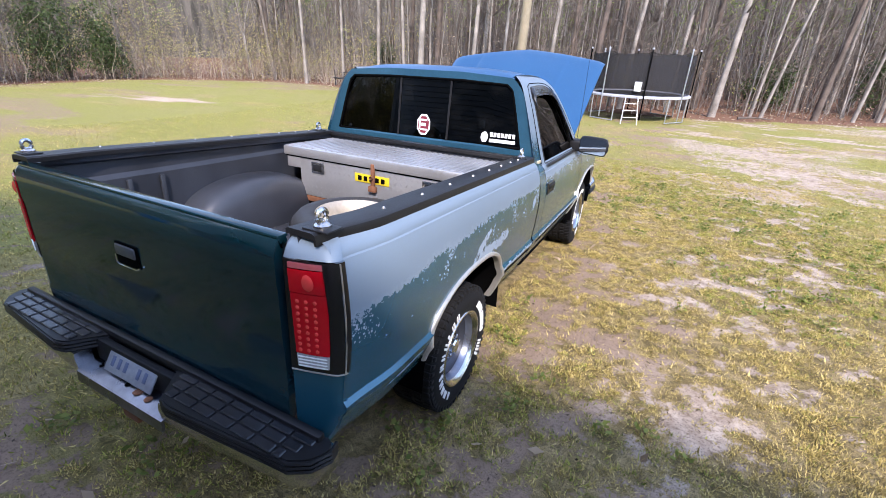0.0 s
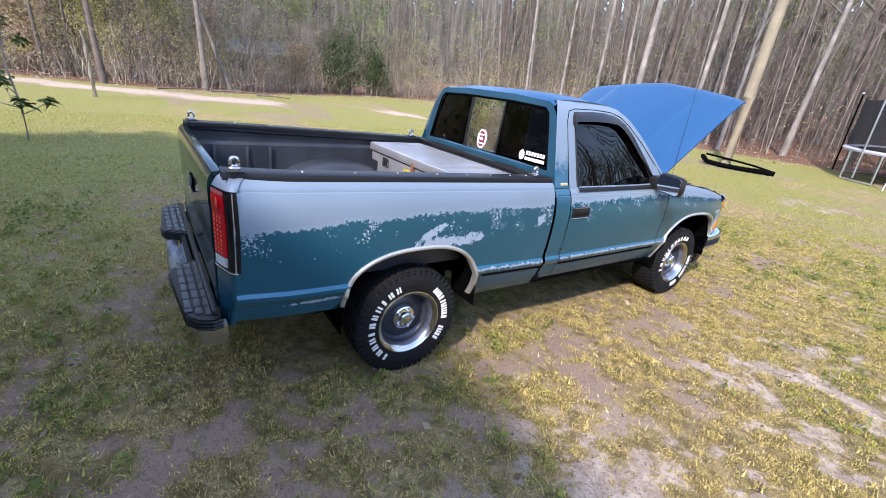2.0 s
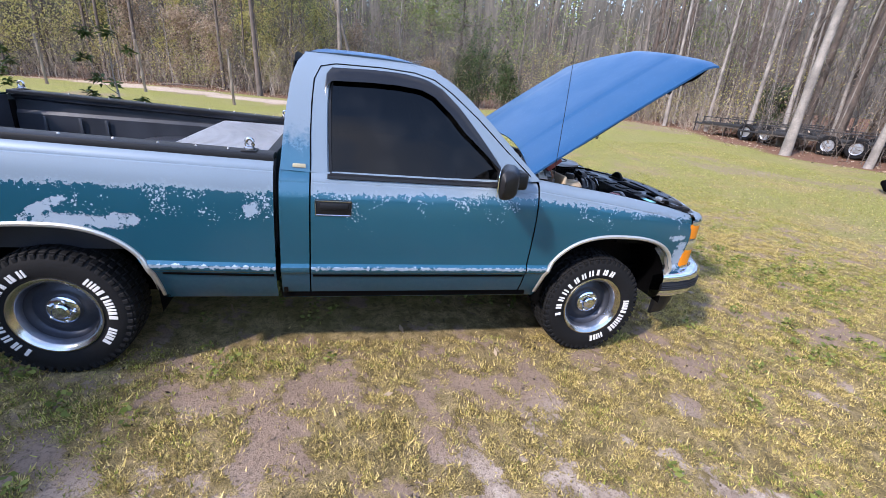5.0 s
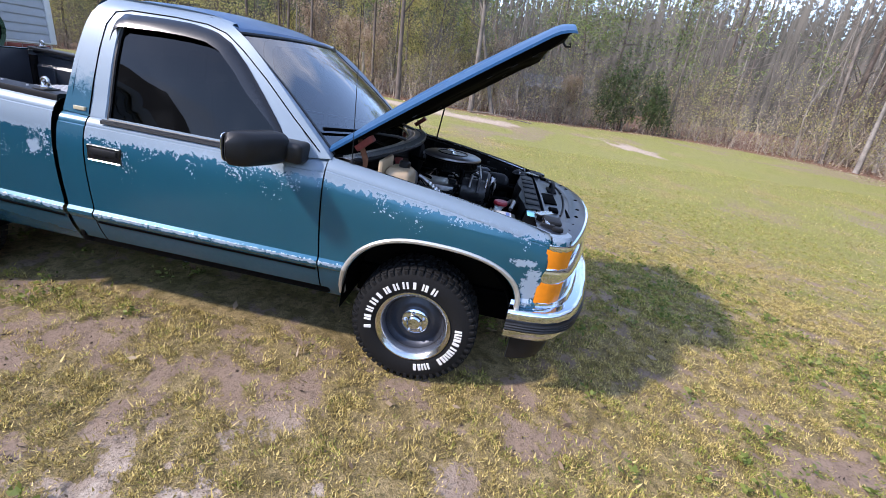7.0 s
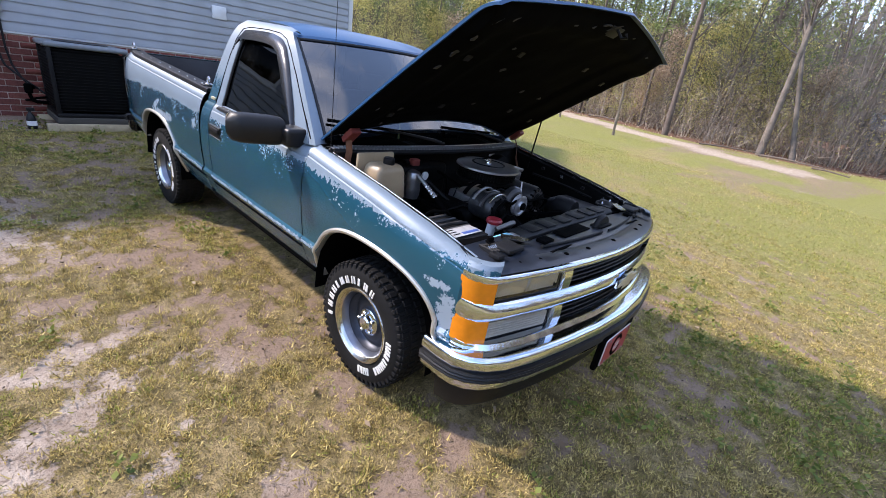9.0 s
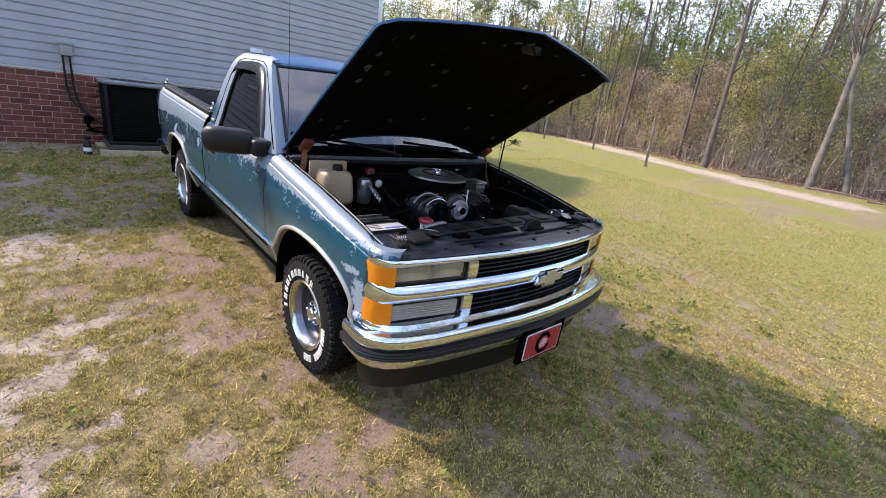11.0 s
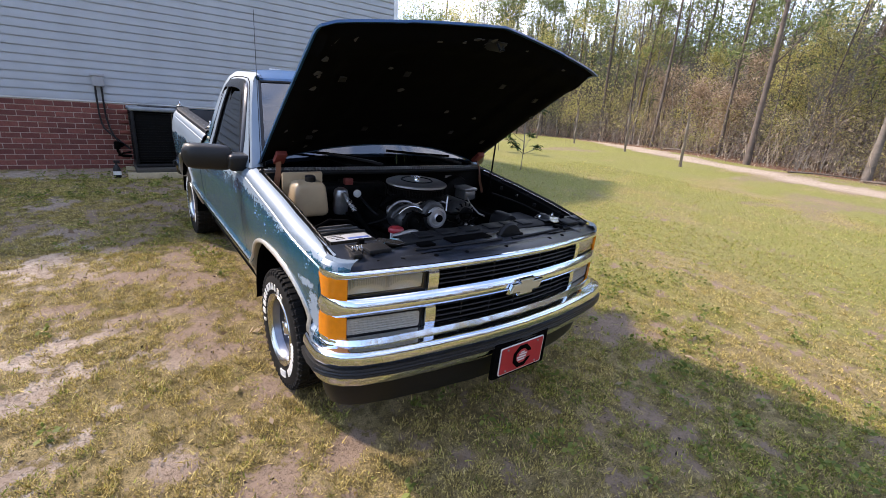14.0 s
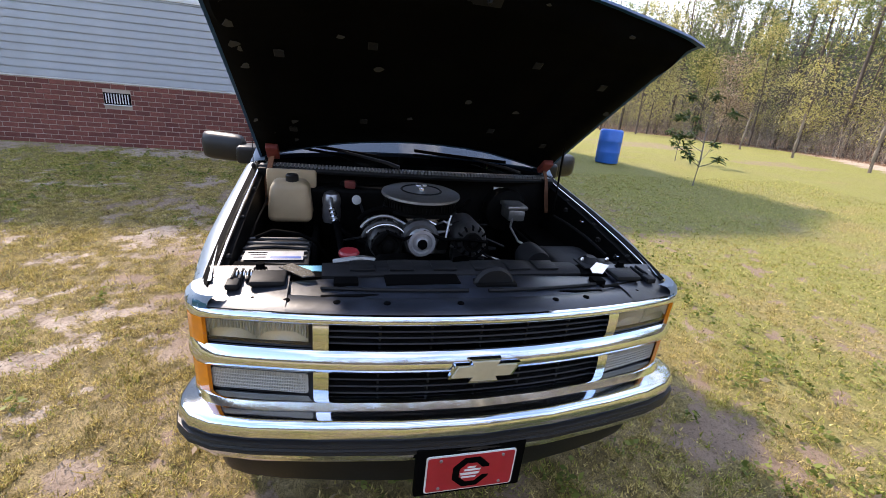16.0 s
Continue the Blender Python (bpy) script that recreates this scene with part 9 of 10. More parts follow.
for x, y, r, h, lx, ly, dark, pine in NAMED:
    if y < 4 and x < -15:
        r, dark = r * (0.6 if y < 1 else 0.9), int(y < 1)
    if y > 10:
        r *= 0.8
    base = np.array([[0.0, 0.0, 0.0]])
    p = trunk_paths(rng, base, np.array([h]), np.array([0.0]), np.array([0.25]), 10)
    p[:, :, 0] += p[:, :, 2] * math.tan(radians(lx))
    p[:, :, 1] += p[:, :, 2] * math.tan(radians(ly))
    rad = r * (1 - 0.82 * np.linspace(0, 1, 10) ** 1.2)[None, :]
    rad[0, 0] *= 1.35
    t = thing("pine_tree" if pine else "bare_tree", "tall pine with a bare lower trunk and needle tufts" if pine else ("bare tree with brown bark at the wood's edge" if dark else "slender pale bare tree at the wood's edge"),
              "tree", pose(x, y, gz(x, y)), "trees along the wood's edge")
    v, f = tubes(p, rad, 9)
    ob = new("trunk", arrays_mesh("trunk", v, f, BARK_DARK if dark else (BARK_MID if x < -20 else BARK_PALE), True))
    ob.parent = t
    pile = Pile()
    l1, r1 = limbs(rng, p, rad, 16, 0.25, 0.98, (0.9, 2.8), (0.35, 1.1))
    pile.add(*tubes(l1, r1, 5))
    l2, r2 = limbs(rng, l1, r1, 6, 0.25, 1.0, (0.35, 1.2), (-0.1, 1.1), 4, 0.6)
    pile.add(*ribbons(rng, l2, np.maximum(r2, 0.006)))
    l3, r3 = limbs(rng, l2, r2, 4, 0.3, 1.0, (0.2, 0.6), (-0.2, 1.1), 3, 0.7)
    pile.add(*ribbons(rng, l3, np.maximum(r3, 0.005)))
    ob = new("crown", pile.mesh("crown", BARK_DARK if dark else TWIG))
    ob.parent = t
    if pine:
        v, f = leaf_quads(rng, l2[:, -1], 40, 0.22, (0.09, 0.20), 0.0, 0.16)
        ob = new("needles", arrays_mesh("needles", v, f, NEEDLE))
        ob.parent = t
    elif rng.random() < 0.3:
        v, f = leaf_quads(rng, l2[rng.random(len(l2)) < 0.5][:, -1], 5, 0.12, (0.02, 0.05))
        ob = new("leaves", arrays_mesh("leaves", v, f, LEAF_NEW))
        ob.parent = t

# the wood behind: stems, limbs, brush
pile_pale, pile_dark, pile_twig = Pile(), Pile(), Pile()
for pile, n, d0, d1, rr, hh, a0, a1 in (
        (pile_pale, 240, -0.3, 2.5, (0.009, 0.020), (2.5, 6), 0.05, 0.62), (pile_pale, 300, 0.3, 12, (0.016, 0.050), (5, 12), 0.0, 0.5), (pile_pale, 160, 6, 30, (0.05, 0.11), (9, 16), 0.0, 0.5),
        (pile_dark, 400, 1, 30, (0.07, 0.19), (11, 18), 0.0, 0.5), (pile_dark, 430, 0.5, 16, (0.014, 0.045), (4, 10), 0.0, 0.5),
        (pile_pale, 150, 0.3, 14, (0.014, 0.040), (3, 6), 0.5, 1.0), (pile_pale, 60, 6, 30, (0.05, 0.09), (9, 15), 0.5, 1.0),
        (pile_dark, 60, 4, 36, (0.07, 0.15), (12, 18), 0.5, 1.0), (pile_dark, 170, 0.5, 16, (0.012, 0.035), (2.5, 5), 0.5, 1.0)):
    base = edge_points(rng, n, d0, d1, a0, a1)
    h = rng.uniform(*hh, n)
    r0 = rng.uniform(*rr, n)
    p = trunk_paths(rng, base, h, np.abs(rng.normal(0, 0.10, n)), rng.uniform(0.05, 0.6, n), 7)
    rad = r0[:, None] * (1 - 0.8 * np.linspace(0, 1, 7)[None, :])
    pile.add(*tubes(p, rad, 5))
    l1, r1 = limbs(rng, p, rad, 10, 0.15, 1.0, (0.6, 2.6), (0.2, 1.2), 4)
    pile_twig.add(*ribbons(rng, l1, np.maximum(r1, 0.008)))
    l2, r2 = limbs(rng, l1, r1, 3, 0.2, 1.0, (0.4, 1.4), (-0.1, 1.2), 3, 0.7)
    pile_twig.add(*ribbons(rng, l2, np.maximum(r2, 0.007)))
tagged(new("pale_stems", pile_pale.mesh("pale_stems", BARK_PALE)), "many slender pale stems deeper in the wood", "trees", kind="stuff")
tagged(new("dark_stems", pile_dark.mesh("dark_stems", BARK_DARK)), "many brown trunks deeper in the wood", "trees", kind="stuff")
# brush: arching shoots, low along the edge and taller behind
n = 8600
base = edge_points(rng, n, -0.6, 14)
deep = smooth01((wood_depth(base[:, 0], base[:, 1]) + 0.6) / 5)
p = trunk_paths(rng, base, rng.uniform(0.4, 1.0, n) * (1.6 + 3.4 * deep), np.abs(rng.normal(0, 0.28, n)), rng.uniform(0.1, 0.6, n), 4)
rad = rng.uniform(0.005, 0.014, n)[:, None] * (1 - 0.7 * np.linspace(0, 1, 4)[None, :])
pile_twig.add(*ribbons(rng, p, rad))
l1, r1 = limbs(rng, p, rad, 4, 0.2, 1.0, (0.3, 1.1), (-0.1, 1.2), 3, 0.7)
pile_twig.add(*ribbons(rng, l1, np.maximum(r1, 0.005)))
tan = Pile()
n = 5200
base = edge_points(rng, n, -0.9, 4.5, 0.44, 1.0)
p = trunk_paths(rng, base, rng.uniform(0.5, 2.6, n), np.abs(rng.normal(0, 0.42, n)), rng.uniform(0.1, 0.7, n), 4)
rad = rng.uniform(0.006, 0.015, n)[:, None] * (1 - 0.7 * np.linspace(0, 1, 4)[None, :])
tan.add(*ribbons(rng, p, rad))
l1, r1 = limbs(rng, p, rad, 3, 0.2, 1.0, (0.3, 0.9), (-0.1, 1.1), 3, 0.7)
tan.add(*ribbons(rng, l1, np.maximum(r1, 0.005)))
tagged(new("tan_brush", tan.mesh("tan_brush", material("pale_tan_twigs", (0.33, 0.27, 0.205), 0.95, 0, 0.3, 8, stain=0.3), False)), "pale tan brush and dead stalks along the track", "brush", kind="stuff")
tagged(new("brushwood", pile_twig.mesh("brushwood", TWIG, False)), "grey-brown bare brush and twigs", "brush", kind="stuff")
pick = edge_points(rng, 5600, -0.6, 14)
pick[:, 2] += rng.uniform(0.1, 2.6, len(pick))
v, f = leaf_quads(rng, pick, 4, 0.22, (0.03, 0.07))
tagged(new("dry_leaves", arrays_mesh("dry_leaves", v, f, LEAF_DRY)), "dry brown leaves in the brush", "leaves", kind="stuff")
# bushes along the edge, leaning out over the litter
base = np.repeat(edge_points(rng, 90, -0.2, 3.5, 0.45, 1.0), 11, axis=0)
base[:, :2] += rng.normal(0, 0.55, (990, 2))
base[:, 2] += rng.uniform(0.1, 1.0, 990) * np.repeat(rng.uniform(1.2, 4.6, 90), 11)
v, f = leaf_quads(rng, base, 44, 0.26, (0.02, 0.05))
tagged(new("bush_leaves", arrays_mesh("bush_leaves", v, f, LEAF_NEW)), "yellow-green leaves of the bushes by the track", "leaves", kind="stuff")
# leafing bushes, thickest to the south-west
for name, count, a, b2, mat, per, spread in (("spring_leaves", 1700, 0.44, 1.0, YELLOW_LEAF, 38, 0.34), ("rusty_leaves", 1300, 0.47, 1.0, LEAF_DRY, 32, 0.34), ("thin_spring_leaves", 80, 0.1, 0.45, LEAF_NEW, 26, 0.5)):
    base = edge_points(rng, count, -0.2, 8, a, b2)
    tall = np.where(rng.random(count) < 0.22, 8.0, 2.0)
    base[:, 2] += rng.uniform(0.12, 1.0, count) * (2.2 + tall * smooth01(wood_depth(base[:, 0], base[:, 1]) / 4))
    v, f = leaf_quads(rng, base, per, spread, (0.028, 0.065))
    tagged(new(name, arrays_mesh(name, v, f, mat)), "thin brown leaves in the bushes" if mat is LEAF_DRY else "thin yellow-green spring leaves in the bushes", "leaves", kind="stuff")


# needle clumps of the pines among the bare stems
seats = np.concatenate([edge_points(rng, 200, 3.0, 16, 0.08, 0.60), edge_points(rng, 240, 4.0, 20, 0.60, 1.0)])
base = np.repeat(seats, 7, axis=0)
base[:, :2] += rng.normal(0, 0.8, (len(base), 2))
base[:, 2] += rng.uniform(0.4, 1.0, len(base)) * np.repeat(rng.uniform(5.0, 16.0, len(seats)), 7)
v, f = leaf_quads(rng, base, 34, 0.36, (0.08, 0.18), 0.0, 0.22)
tagged(new("pine_foliage", arrays_mesh("pine_foliage", v, f, NEEDLE)), "olive-green needle clumps among the bare stems", "leaves", kind="stuff")


def evergreen(x, y, h, w, seed):
    g = np.random.default_rng(seed)
    t = thing("evergreen_shrub", "dense dark evergreen shrub at the wood's edge", "shrub", pose(x, y, gz(x, y)), "evergreen shrubs")
    base = np.column_stack([g.normal(0, w * 0.12, 7), g.normal(0, w * 0.12, 7), np.zeros(7)])
    p = trunk_paths(g, base, g.uniform(0.6, 1.0, 7) * h, np.abs(g.normal(0, 0.14, 7)), np.full(7, 0.2), 6)
    rad = np.full(7, 0.03)[:, None] * (1 - 0.75 * np.linspace(0, 1, 6)[None, :])
    pile = Pile()
    pile.add(*tubes(p, rad, 5))
    a, ra = limbs(g, p, rad, 10, 0.1, 1.0, (0.3 * w, 0.75 * w), (0.0, 0.9), 4)
    pile.add(*tubes(a, ra, 3))
    ob = new("woody_base", pile.mesh("woody_base", BARK_DARK))
    ob.parent = t
    c = np.concatenate([a[:, -1], a[:, 2], p[:, -1]])
    v, f = leaf_quads(g, c, 26, 0.20 * w * 0.6, (0.04, 0.085))
    ob = new("leaves", arrays_mesh("leaves", v, f, HOLLY))
    ob.parent = t


for k, (x, y, h, w) in enumerate(((-26.2, 10.6, 5.4, 1.6), (-25.7, 9.5, 3.6, 1.3), (-25.6, 12.2, 3.4, 1.4), (-29, -12, 4.5, 1.6), (-26.5, -3, 3.2, 1.4), (-14.0, 21.0, 2.6, 1.2), (9.6, 26, 3.0, 1.6), (5.0, 24, 2.2, 1.5))):
    evergreen(x, y, h, w, 50 + k)

def leafing_tree(x, y, h, w, mat, seed, pine=False):
    """A young tree coming into leaf, or a pine, with clumps of leaves at its twig ends and gaps between."""
    g = np.random.default_rng(seed)
    t = thing("pine_tree" if pine else "leafing_tree", "tall green pine with a clumpy needle crown" if pine else ("young tree with yellow-green spring leaves" if mat is not LEAF_DRY else "young tree with rusty brown leaves"),
              "tree", pose(x, y, gz(x, y)), "pines behind the track" if pine else "leafing trees behind the track")
    p = trunk_paths(g, np.zeros((1, 3)), np.array([h]), np.abs(g.normal(0, 0.04, 1)), np.array([0.3]), 9)
    rad = (0.11 if pine else 0.065) * (1 - 0.85 * np.linspace(0, 1, 9))[None, :]
    v, f = tubes(p, rad, 7)
    new("trunk", arrays_mesh("trunk", v, f, BARK_DARK, True)).parent = t
    pile = Pile()
    a, ra = limbs(g, p, rad, 26 if pine else 22, 0.36 if pine else 0.12, 0.99, (0.45 * w, 1.15 * w), (-0.1, 0.5) if pine else (0.25, 1.0), 5)
    pile.add(*tubes(a, ra, 4))
    c, rc = limbs(g, a, ra, 5, 0.35, 1.0, (0.2 * w, 0.55 * w), (-0.3, 0.8), 3, 0.6)
    pile.add(*ribbons(g, c, np.maximum(rc, 0.006)))
    new("crown", pile.mesh("crown", BARK_DARK)).parent = t
    ends = np.concatenate([c[:, -1], a[:, -1]])
    ends = ends[g.random(len(ends)) < 0.9]
    v, f = leaf_quads(g, ends, 28 if pine else 34, 0.17 * w if pine else 0.15 * w, (0.08, 0.17) if pine else (0.035, 0.075), 0.0, 0.22 if pine else 0.5)
    new("needles" if pine else "leaves", arrays_mesh("needles" if pine else "leaves", v, f, mat)).parent = t


g = np.random.default_rng(303)
# bearing in degrees from the pickup's nose, metres off, height, crown width
for k, (bearing, far, h, w, kind) in enumerate((
        (-143, 33.5, 8.0, 1.9, 0), (-146.5, 34.5, 9.0, 2.1, 0), (-149.5, 33.0, 7.0, 1.7, 0), (-139, 36, 7.5, 1.8, 0), (-134, 38, 8.5, 2.0, 0), (-129, 40, 8, 2.0, 0),
        (-152.5, 31, 4.2, 1.3, 1), (-156, 30, 5.2, 1.4, 0), (-159.5, 29.5, 4.5, 1.3, 1), (-163, 28, 6.0, 1.5, 0), (-166.5, 27.5, 6.5, 1.6, 0), (-170, 27.5, 5.0, 1.4, 0), (-174, 27, 4.0, 1.2, 1), (-136, 35, 4.5, 1.4, 1),
        (-153, 35, 14.5, 2.3, 2), (-156, 36.5, 15.0, 2.5, 2), (-158.5, 34.5, 13.5, 2.2, 2), (-141, 39, 14.0, 2.5, 2), (-144, 41, 15.0, 2.6, 2), (-137.5, 42, 14.0, 2.5, 2), (-131, 43, 14, 2.6, 2), (-126, 41, 14, 2.5, 2), (-128, 36, 8, 2.0, 0), (-123, 44, 13, 2.5, 2), (-124, 38, 7, 1.9, 0), (-164, 37, 15, 2.3, 2), (-169, 39, 15, 2.4, 2), (177, 40, 15, 2.4, 2), (170, 38, 14, 2.4, 2), (164, 42, 15, 2.5, 2), (173.5, 34, 12, 2.0, 2))):
    a = radians(bearing)
    x, y = 1.5 + far * math.cos(a), 5.2 + far * math.sin(a)
    leafing_tree(x, y, h, w, NEEDLE if kind == 2 else (LEAF_DRY if kind == 1 else YELLOW_LEAF), 400 + k, kind == 2)

for k, (x, y, h, w) in enumerate(((-23.8, -4.6, 3.0, 1.1), (-24.6, -6.4, 3.4, 1.1), (-26.4, 7.2, 2.4, 0.9))):
    leafing_tree(x, y, h, w, LEAF_DRY, 460 + k)

# fallen logs and cut branches along the edge
for x, y, ln, a, r in ((-20.6, 1.7, 2.6, 62, 0.05), (-20.2, 3.6, 1.8, 40, 0.04), (-19.6, -0.4, 2.2, 100, 0.04), (-22.4, -7.0, 2.4, 70, 0.05), (3.8, 19.3, 1.2, 20, 0.05)):
    c, s = math.cos(radians(a)), math.sin(radians(a))
    lg = part("fallen_branch", tube([(0, 0, r), (ln * 0.4 * c, ln * 0.4 * s, r * 2.0), (ln * c, ln * s, r * 1.2)], [r, r * 0.8, r * 0.4], 7), BARK_DARK)
    lg.location = (x, y, gz(x, y))
    tagged(lg, "fallen bare branch on the leaf litter", "branch", "fallen branches")

# distant wood all round: a lacy ring of stems and twigs far behind the trees
def far_wood_material():
    m = bpy.data.materials.new("distant_bare_wood")
    m.use_nodes = True
    n, l = m.node_tree.nodes, m.node_tree.links
    co = n.new("ShaderNodeTexCoord").outputs["Object"]
    xyz = n.new("ShaderNodeSeparateXYZ")
    l.new(co, xyz.inputs[0])
    stretch = n.new("ShaderNodeMapping")
    stretch.inputs["Scale"].default_value = (1, 1, 0.10)
    l.new(co, stretch.inputs["Vector"])
    stems = noise_node(n, l, stretch.outputs["Vector"], 1.6, 6.0, 0.7)
    twigs = noise_node(n, l, co, 2.6, 9.0, 0.75)
    up = n.new("ShaderNodeAttribute")
    up.attribute_name = "rise"
    high = map_range(n, l, up.outputs["Fac"], 0.12, 1.0, 0.40, -0.10, "LINEAR")
    cover = math_node(n, l, "ADD", math_node(n, l, "ADD", math_node(n, l, "MULTIPLY", stems, 0.6), math_node(n, l, "MULTIPLY", twigs, 0.6)), high)
    b = n["Principled BSDF"]
    b.inputs["Roughness"].default_value = 1.0
    b.inputs["Specular IOR Level"].default_value = 0.0
    l.new(mix_color(n, l, map_range(n, l, stems, 0.35, 0.65), (0.045, 0.043, 0.036), (0.125, 0.112, 0.094)), b.inputs["Base Color"])
    tr, mx = n.new("ShaderNodeBsdfTransparent"), n.new("ShaderNodeMixShader")
    l.new(map_range(n, l, cover, 0.54, 0.66), mx.inputs["Fac"])
    l.new(tr.outputs[0], mx.inputs[1])
    l.new(b.outputs[0], mx.inputs[2])
    l.new(mx.outputs[0], n["Material Output"].inputs["Surface"])
    return m


rows = []
for a in np.linspace(0, 2 * np.pi, 120, endpoint=False):
    rows.append([(74 * math.cos(a), 74 * math.sin(a), z) for z in (-1.5, 6.0, 21.0 - 10.0 * max(smooth01((math.cos(a) + 0.1) / 0.5), 0.25 * smooth01((-0.10 - math.sin(a)) / 0.3)))])
ob = part("backdrop", grid(rows, close_u=True), far_wood_material())
rise = ob.data.attributes.new("rise", "FLOAT", "POINT")
for i, vert in enumerate(ob.data.vertices):
    rise.data[i].value = (0.0, 0.33, 1.0)[i % 3]
tagged(ob, "distant bare wood far behind the trees", "backdrop", kind="structure")
# a small grey house deep among the trees
fz = gz(-39, 7.6) - 0.25
far_house = thing("distant_house", "small grey house half hidden among the trees", "house", pose(-40.0, 7.4, fz, 0, 0, 6))
GREY_BOARD = material("weathered_grey_boards", (0.15, 0.15, 0.155), 0.85, 0, 0.2, 20, stain=0.2)
far_wall = part("wall", box((-2.5, -2.5, -0.2), (2.5, 2.5, 2.35), 0.01), GREY_BOARD, far_house)
for k in range(12):
    part("wall_board", box((2.5, -2.5, 0.02 + 0.19 * k), (2.53, 2.5, 0.19 + 0.19 * k), 0.004, 1), GREY_BOARD, far_wall)
part("roof", thicken(grid([[(-3.0, y, 2.25), (0, y, 3.35), (3.0, y, 2.25)] for y in (-2.9, 2.9)]), 0.10), GREY_BOARD, far_house, "weathered grey roof")
for y0, y1, z0, z1, nm in ((-1.9, -1.0, 0.9, 1.9, "window"), (1.1, 2.0, 0.9, 1.9, "window"), (-0.4, 0.45, 0.0, 2.0, "door")):
    w4 = part(nm, box((2.52, y0, z0), (2.57, y1, z1), 0.006), BARK_PALE if nm == "window" else RUST, far_house)
    if nm == "window":
        part("pane", box((2.565, y0 + 0.08, z0 + 0.08), (2.58, y1 - 0.08, z1 - 0.08), 0.002), MATT_BLACK, w4, "dark pane")
# a row of trees on the far side of the yard, seen only in glass and paint
pile = Pile()
g = np.random.default_rng(77)
base = np.column_stack([g.uniform(26, 46, 150), g.uniform(-40, 40, 150), np.full(150, -0.2)])
p = trunk_paths(g, base, g.uniform(8, 15, 150), np.abs(g.normal(0, 0.04, 150)), g.uniform(0.1, 0.4, 150), 6)
rad = g.uniform(0.08, 0.2, 150)[:, None] * (1 - 0.8 * np.linspace(0, 1, 6)[None, :])
pile.add(*tubes(p, rad, 5))
a, ra = limbs(g, p, rad, 6, 0.25, 1.0, (0.8, 2.8), (0.1, 1.1), 4)
pile.add(*tubes(a, ra, 3))
tagged(new("far_side_trees", pile.mesh("far_side_trees", BARK_DARK)), "bare trees across the yard", "trees", kind="stuff")

# ---- grass and litter on the ground ----
STRAW = island_material("straw_grass", (0.210, 0.162, 0.056), (0.760, 0.610, 0.265), 0.8, 0.28, (0.520, 0.405, 0.135), 0.52)
GREEN = island_material("green_grass", (0.095, 0.122, 0.020), (0.550, 0.505, 0.142), 0.7, 0.3, (0.330, 0.345, 0.062), 0.52)


def blades(rng, n, x0, x1, y0, y1, hmin, hmax, width, green, tuft=0.020, per=9):
    m = n // per
    cx, cy = rng.uniform(x0, x1, m), rng.uniform(y0, y1, m)
    keep = rng.random(m) > bareness(cx, cy) * 1.25
    if per == 9:
        keep &= rng.random(m) < turf_density(cx, cy)
    if per == 9:
        keep &= rng.random(m) < 0.15 + 1.35 * smooth01((vnoise(cx * 11, cy * 11, 205) * 0.6 + vnoise(cx * 27, cy * 27, 207) * 0.4 - 0.33) / 0.30)
    keep &= ~((np.abs(cx) < 0.72) & (cy > -0.7) & (cy < 3.6))
    tone = 0.06 + 0.58 * lushness(cx, cy)
    keep &= (rng.random(m) < tone) if green else (rng.random(m) < 1.0 - 0.8 * tone)
    cx, cy = cx[keep], cy[keep]
    x = np.repeat(cx, per) + rng.normal(0, tuft, len(cx) * per)
    y = np.repeat(cy, per) + rng.normal(0, tuft, len(cx) * per)
    k = len(x)
    z = ground_height(x, y) - 0.006
    h = rng.uniform(hmin, hmax, k) * np.repeat(rng.uniform(0.45, 1.2, len(cx)), per)
    az = np.arctan2(y - np.repeat(cy, per), x - np.repeat(cx, per)) + rng.normal(0, 0.6, k)
    lean = np.abs(rng.normal(0.95, 0.40, k))
    dx, dy = np.cos(az) * h * np.sin(lean), np.sin(az) * h * np.sin(lean)
    w = width * rng.uniform(0.6, 1.3, k)
    turn = az + rng.normal(1.57, 0.6, k)
    sx, sy = np.cos(turn) * w, np.sin(turn) * w
    v = np.stack([np.stack([x - sx, y - sy, z], -1), np.stack([x + sx, y + sy, z], -1), np.stack([x + dx, y + dy, z + h * np.cos(lean) * 0.95 + 0.004], -1)], 1).reshape(-1, 3)
    return v, np.arange(k * 3).reshape(k, 3)


for name, green, n, box4, h, w, lab in (
        ("yellow_grass", False, 3000000, (-6.0, 5.6, -3.6, 8.6), (0.011, 0.028), 0.0027, "short yellowed grass round the pickup"),
        ("green_grass", True, 2100000, (-6.0, 5.6, -3.6, 8.6), (0.011, 0.030), 0.0029, "green grass patches round the pickup"),
        ("outer_grass", True, 200000, (-11, 9, -3.6, 14), (0.02, 0.05), 0.005, "thin green grass farther off"),
        ("outer_straw", False, 160000, (-11, 9, -3.6, 14), (0.02, 0.05), 0.005, "thin yellowed grass farther off")):
    v, f = blades(rng, n, *box4, *h, w, green, *((0.017, 9) if "outer" not in name else (0.12, 3)))
    tagged(new(name, arrays_mesh(name, v, f, GREEN if green else STRAW)), lab, "grass", kind="stuff")
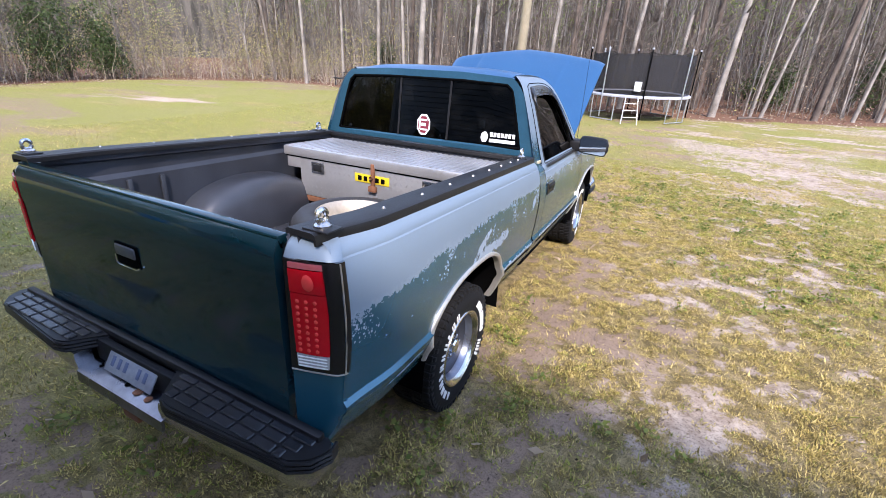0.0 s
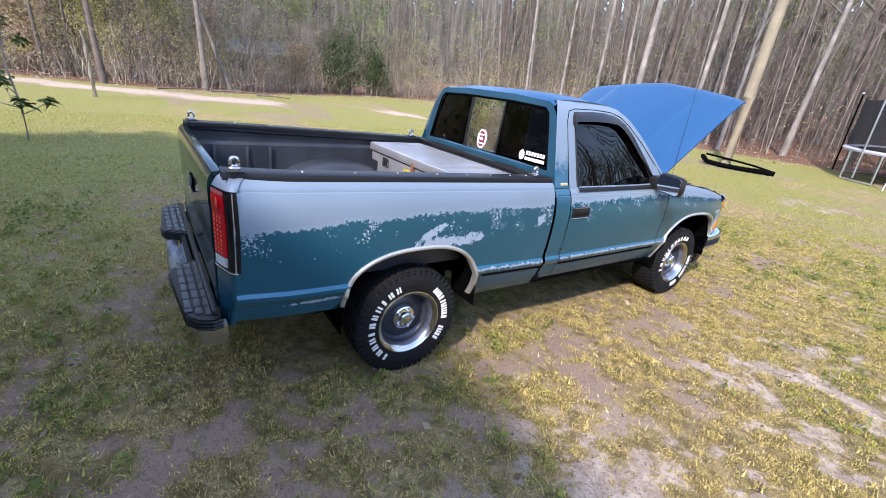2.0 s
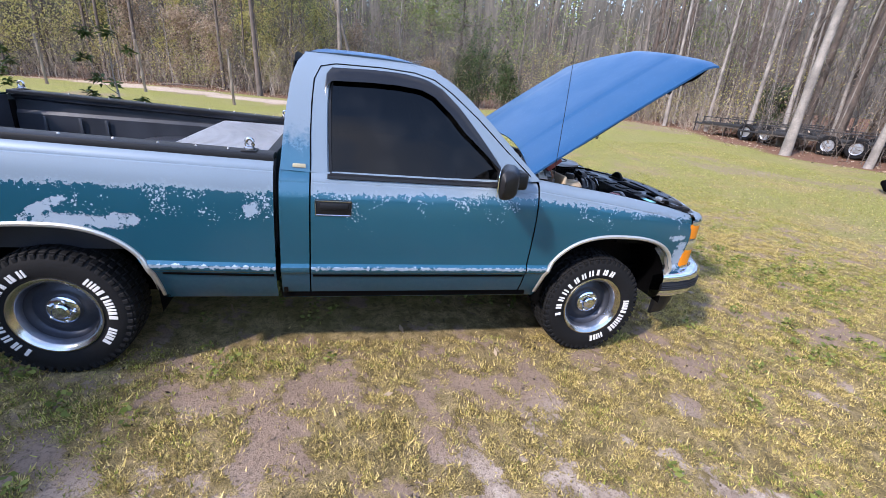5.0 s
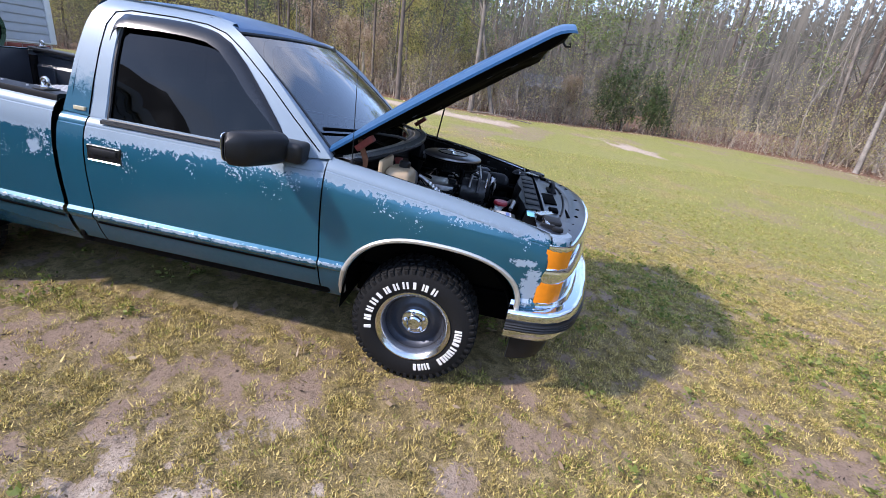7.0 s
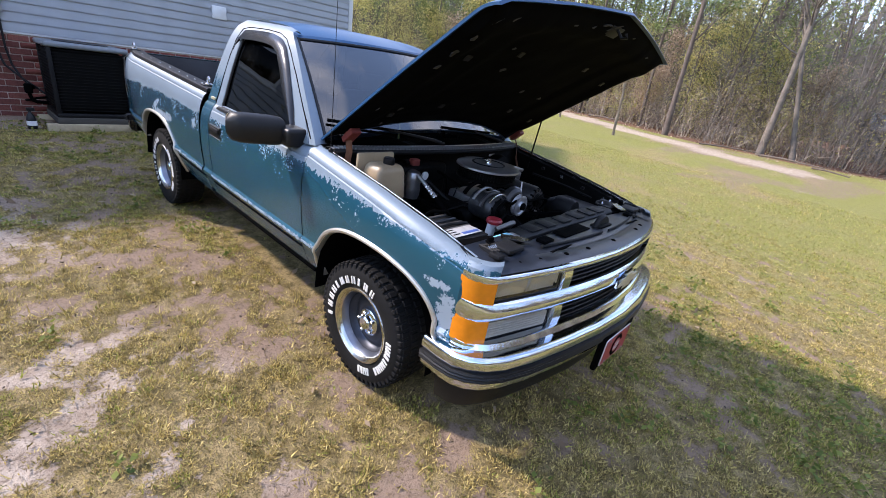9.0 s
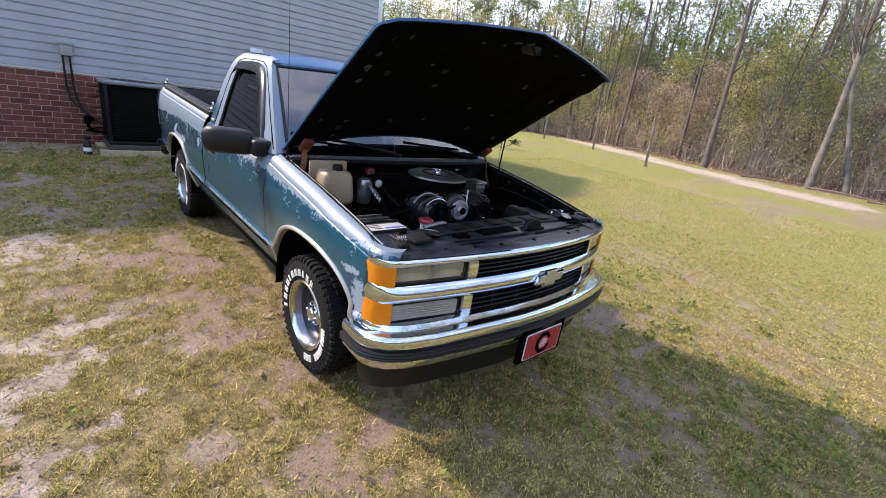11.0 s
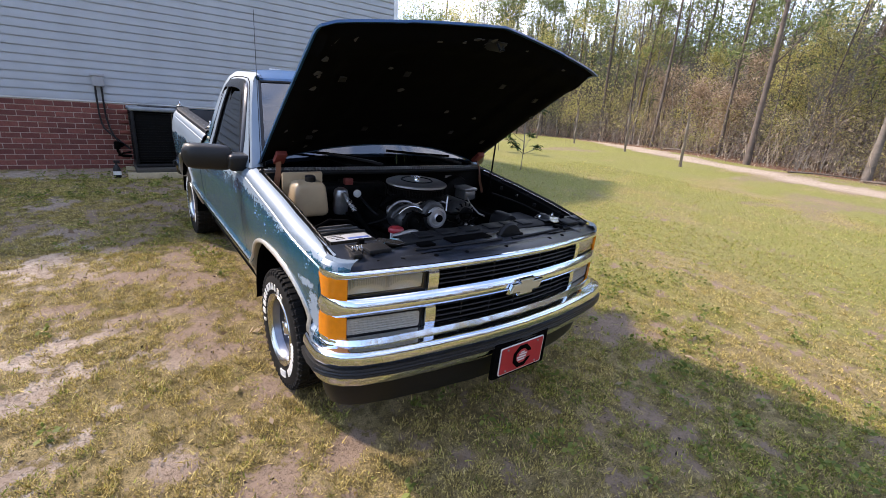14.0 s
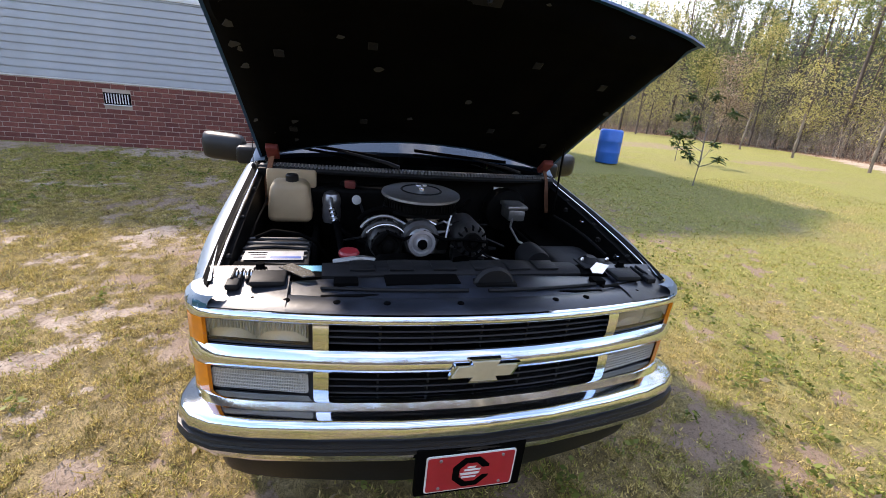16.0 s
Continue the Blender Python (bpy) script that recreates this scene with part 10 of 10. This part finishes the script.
# low broad-leaved weeds in the greenest places
n = 1700
cx, cy = rng.uniform(-3.5, 4.2, n), rng.uniform(-3.4, 6.8, n)
keep = (rng.random(n) < lushness(cx, cy) ** 2) & (bareness(cx, cy) < 0.5)
c = np.column_stack([cx[keep], cy[keep], ground_height(cx[keep], cy[keep]) + 0.026])
v, f = leaf_quads(rng, c, 16, 0.028, (0.010, 0.024), 0.6, 0.6)
v[:, 2] = np.maximum(v[:, 2], ground_height(v[:, 0], v[:, 1]) + 0.002)
tagged(new("low_weeds", arrays_mesh("low_weeds", v, f, island_material("weed_leaf", (0.100, 0.135, 0.030), (0.250, 0.275, 0.070), 0.55, 0.35))), "dark green clover-like weeds in the grass", "weeds", kind="stuff")
# small dark crumbs, twigs and dead leaves
n = 7000
cx, cy = rng.uniform(-3, 4.6, n), rng.uniform(-3.2, 6.5, n)
keep = rng.random(n) < 0.2 + bareness(cx, cy) * 0.8
c = np.column_stack([cx[keep], cy[keep], ground_height(cx[keep], cy[keep]) + 0.002])
v, f = leaf_quads(rng, c, 1, 0.0, (0.004, 0.014), 0.75)
tagged(new("ground_crumbs", arrays_mesh("ground_crumbs", v, f, island_material("dark_crumbs", (0.03, 0.022, 0.015), (0.14, 0.10, 0.07), 0.9))), "dark crumbs and bits of twig on the soil", "litter", kind="stuff")
n = 130
cx, cy = rng.uniform(-2.5, 3.5, n), rng.uniform(-3.0, 5.5, n)
c = np.column_stack([cx, cy, ground_height(cx, cy) + 0.010])
v, f = leaf_quads(rng, c, 1, 0.0, (0.022, 0.042), 0.7)
tagged(new("fallen_leaves", arrays_mesh("fallen_leaves", v, f, LEAF_DRY)), "dry brown leaves scattered on the grass", "leaves", kind="stuff")
# leaf litter under the trees
c = edge_points(rng, 14000, -2.2, 5)
c[:, 2] += 0.01
v, f = leaf_quads(rng, c, 1, 0.0, (0.03, 0.07), 0.7)
tagged(new("leaf_litter", arrays_mesh("leaf_litter", v, f, LEAF_DRY)), "brown leaf litter under the trees", "leaves", kind="stuff")

# ---- bricks of the foundation wall, the nearest singly ----
def brick_mesh(length):
    return finish("brick", box((0, -0.03, 0), (length, 0.006, 0.069), 0.004, 1), BRICK)


FULL = brick_mesh(0.208)
pile = Pile()
rows_n, made = 14, 0
for r in range(rows_n):
    z = LEDGE - 0.012 - 0.0810 * (r + 1)
    x = -3.74 - (0.11 if r % 2 else 0.0)
    while x < 14.3:
        length = 0.208
        spans = [(x, length)]
        if z < 1.075 and z + 0.069 > 0.885:
            spans = [(a, b - a) for a, b in ((x, min(x + length, 3.830)), (max(x, 4.250), x + length)) if b - a > 0.02]
        for a, ln in spans if x > -3.78 else ():
            if 1.25 < x < 6.4 and made < 300:
                ob = new("brick", FULL)
                ob.parent = wall_b
                ob.location = (a, WALL_Y, z)
                ob.scale = (ln / length, 1, 1)
                made += 1
            else:
                q = np.array([(a, WALL_Y - 0.01, z), (a + ln, WALL_Y - 0.01, z), (a + ln, WALL_Y - 0.01, z + 0.069), (a, WALL_Y - 0.01, z + 0.069), (a + 0.003, WALL_Y + 0.006, z + 0.003), (a + ln - 0.003, WALL_Y + 0.006, z + 0.003), (a + ln - 0.003, WALL_Y + 0.006, z + 0.066), (a + 0.003, WALL_Y + 0.006, z + 0.066)])
                pile.add(q, np.array([(4, 5, 6, 7), (0, 1, 5, 4), (1, 2, 6, 5), (2, 3, 7, 6), (3, 0, 4, 7)]))
        x += 0.2185
ob = new("brick_rest", pile.mesh("brick_rest", island_material("red_brown_brick_rest", (0.120, 0.032, 0.027), (0.225, 0.068, 0.052), 0.85), False))
ob.parent = wall_b
tagged(ob, "more red-brown bricks", kind="stuff")
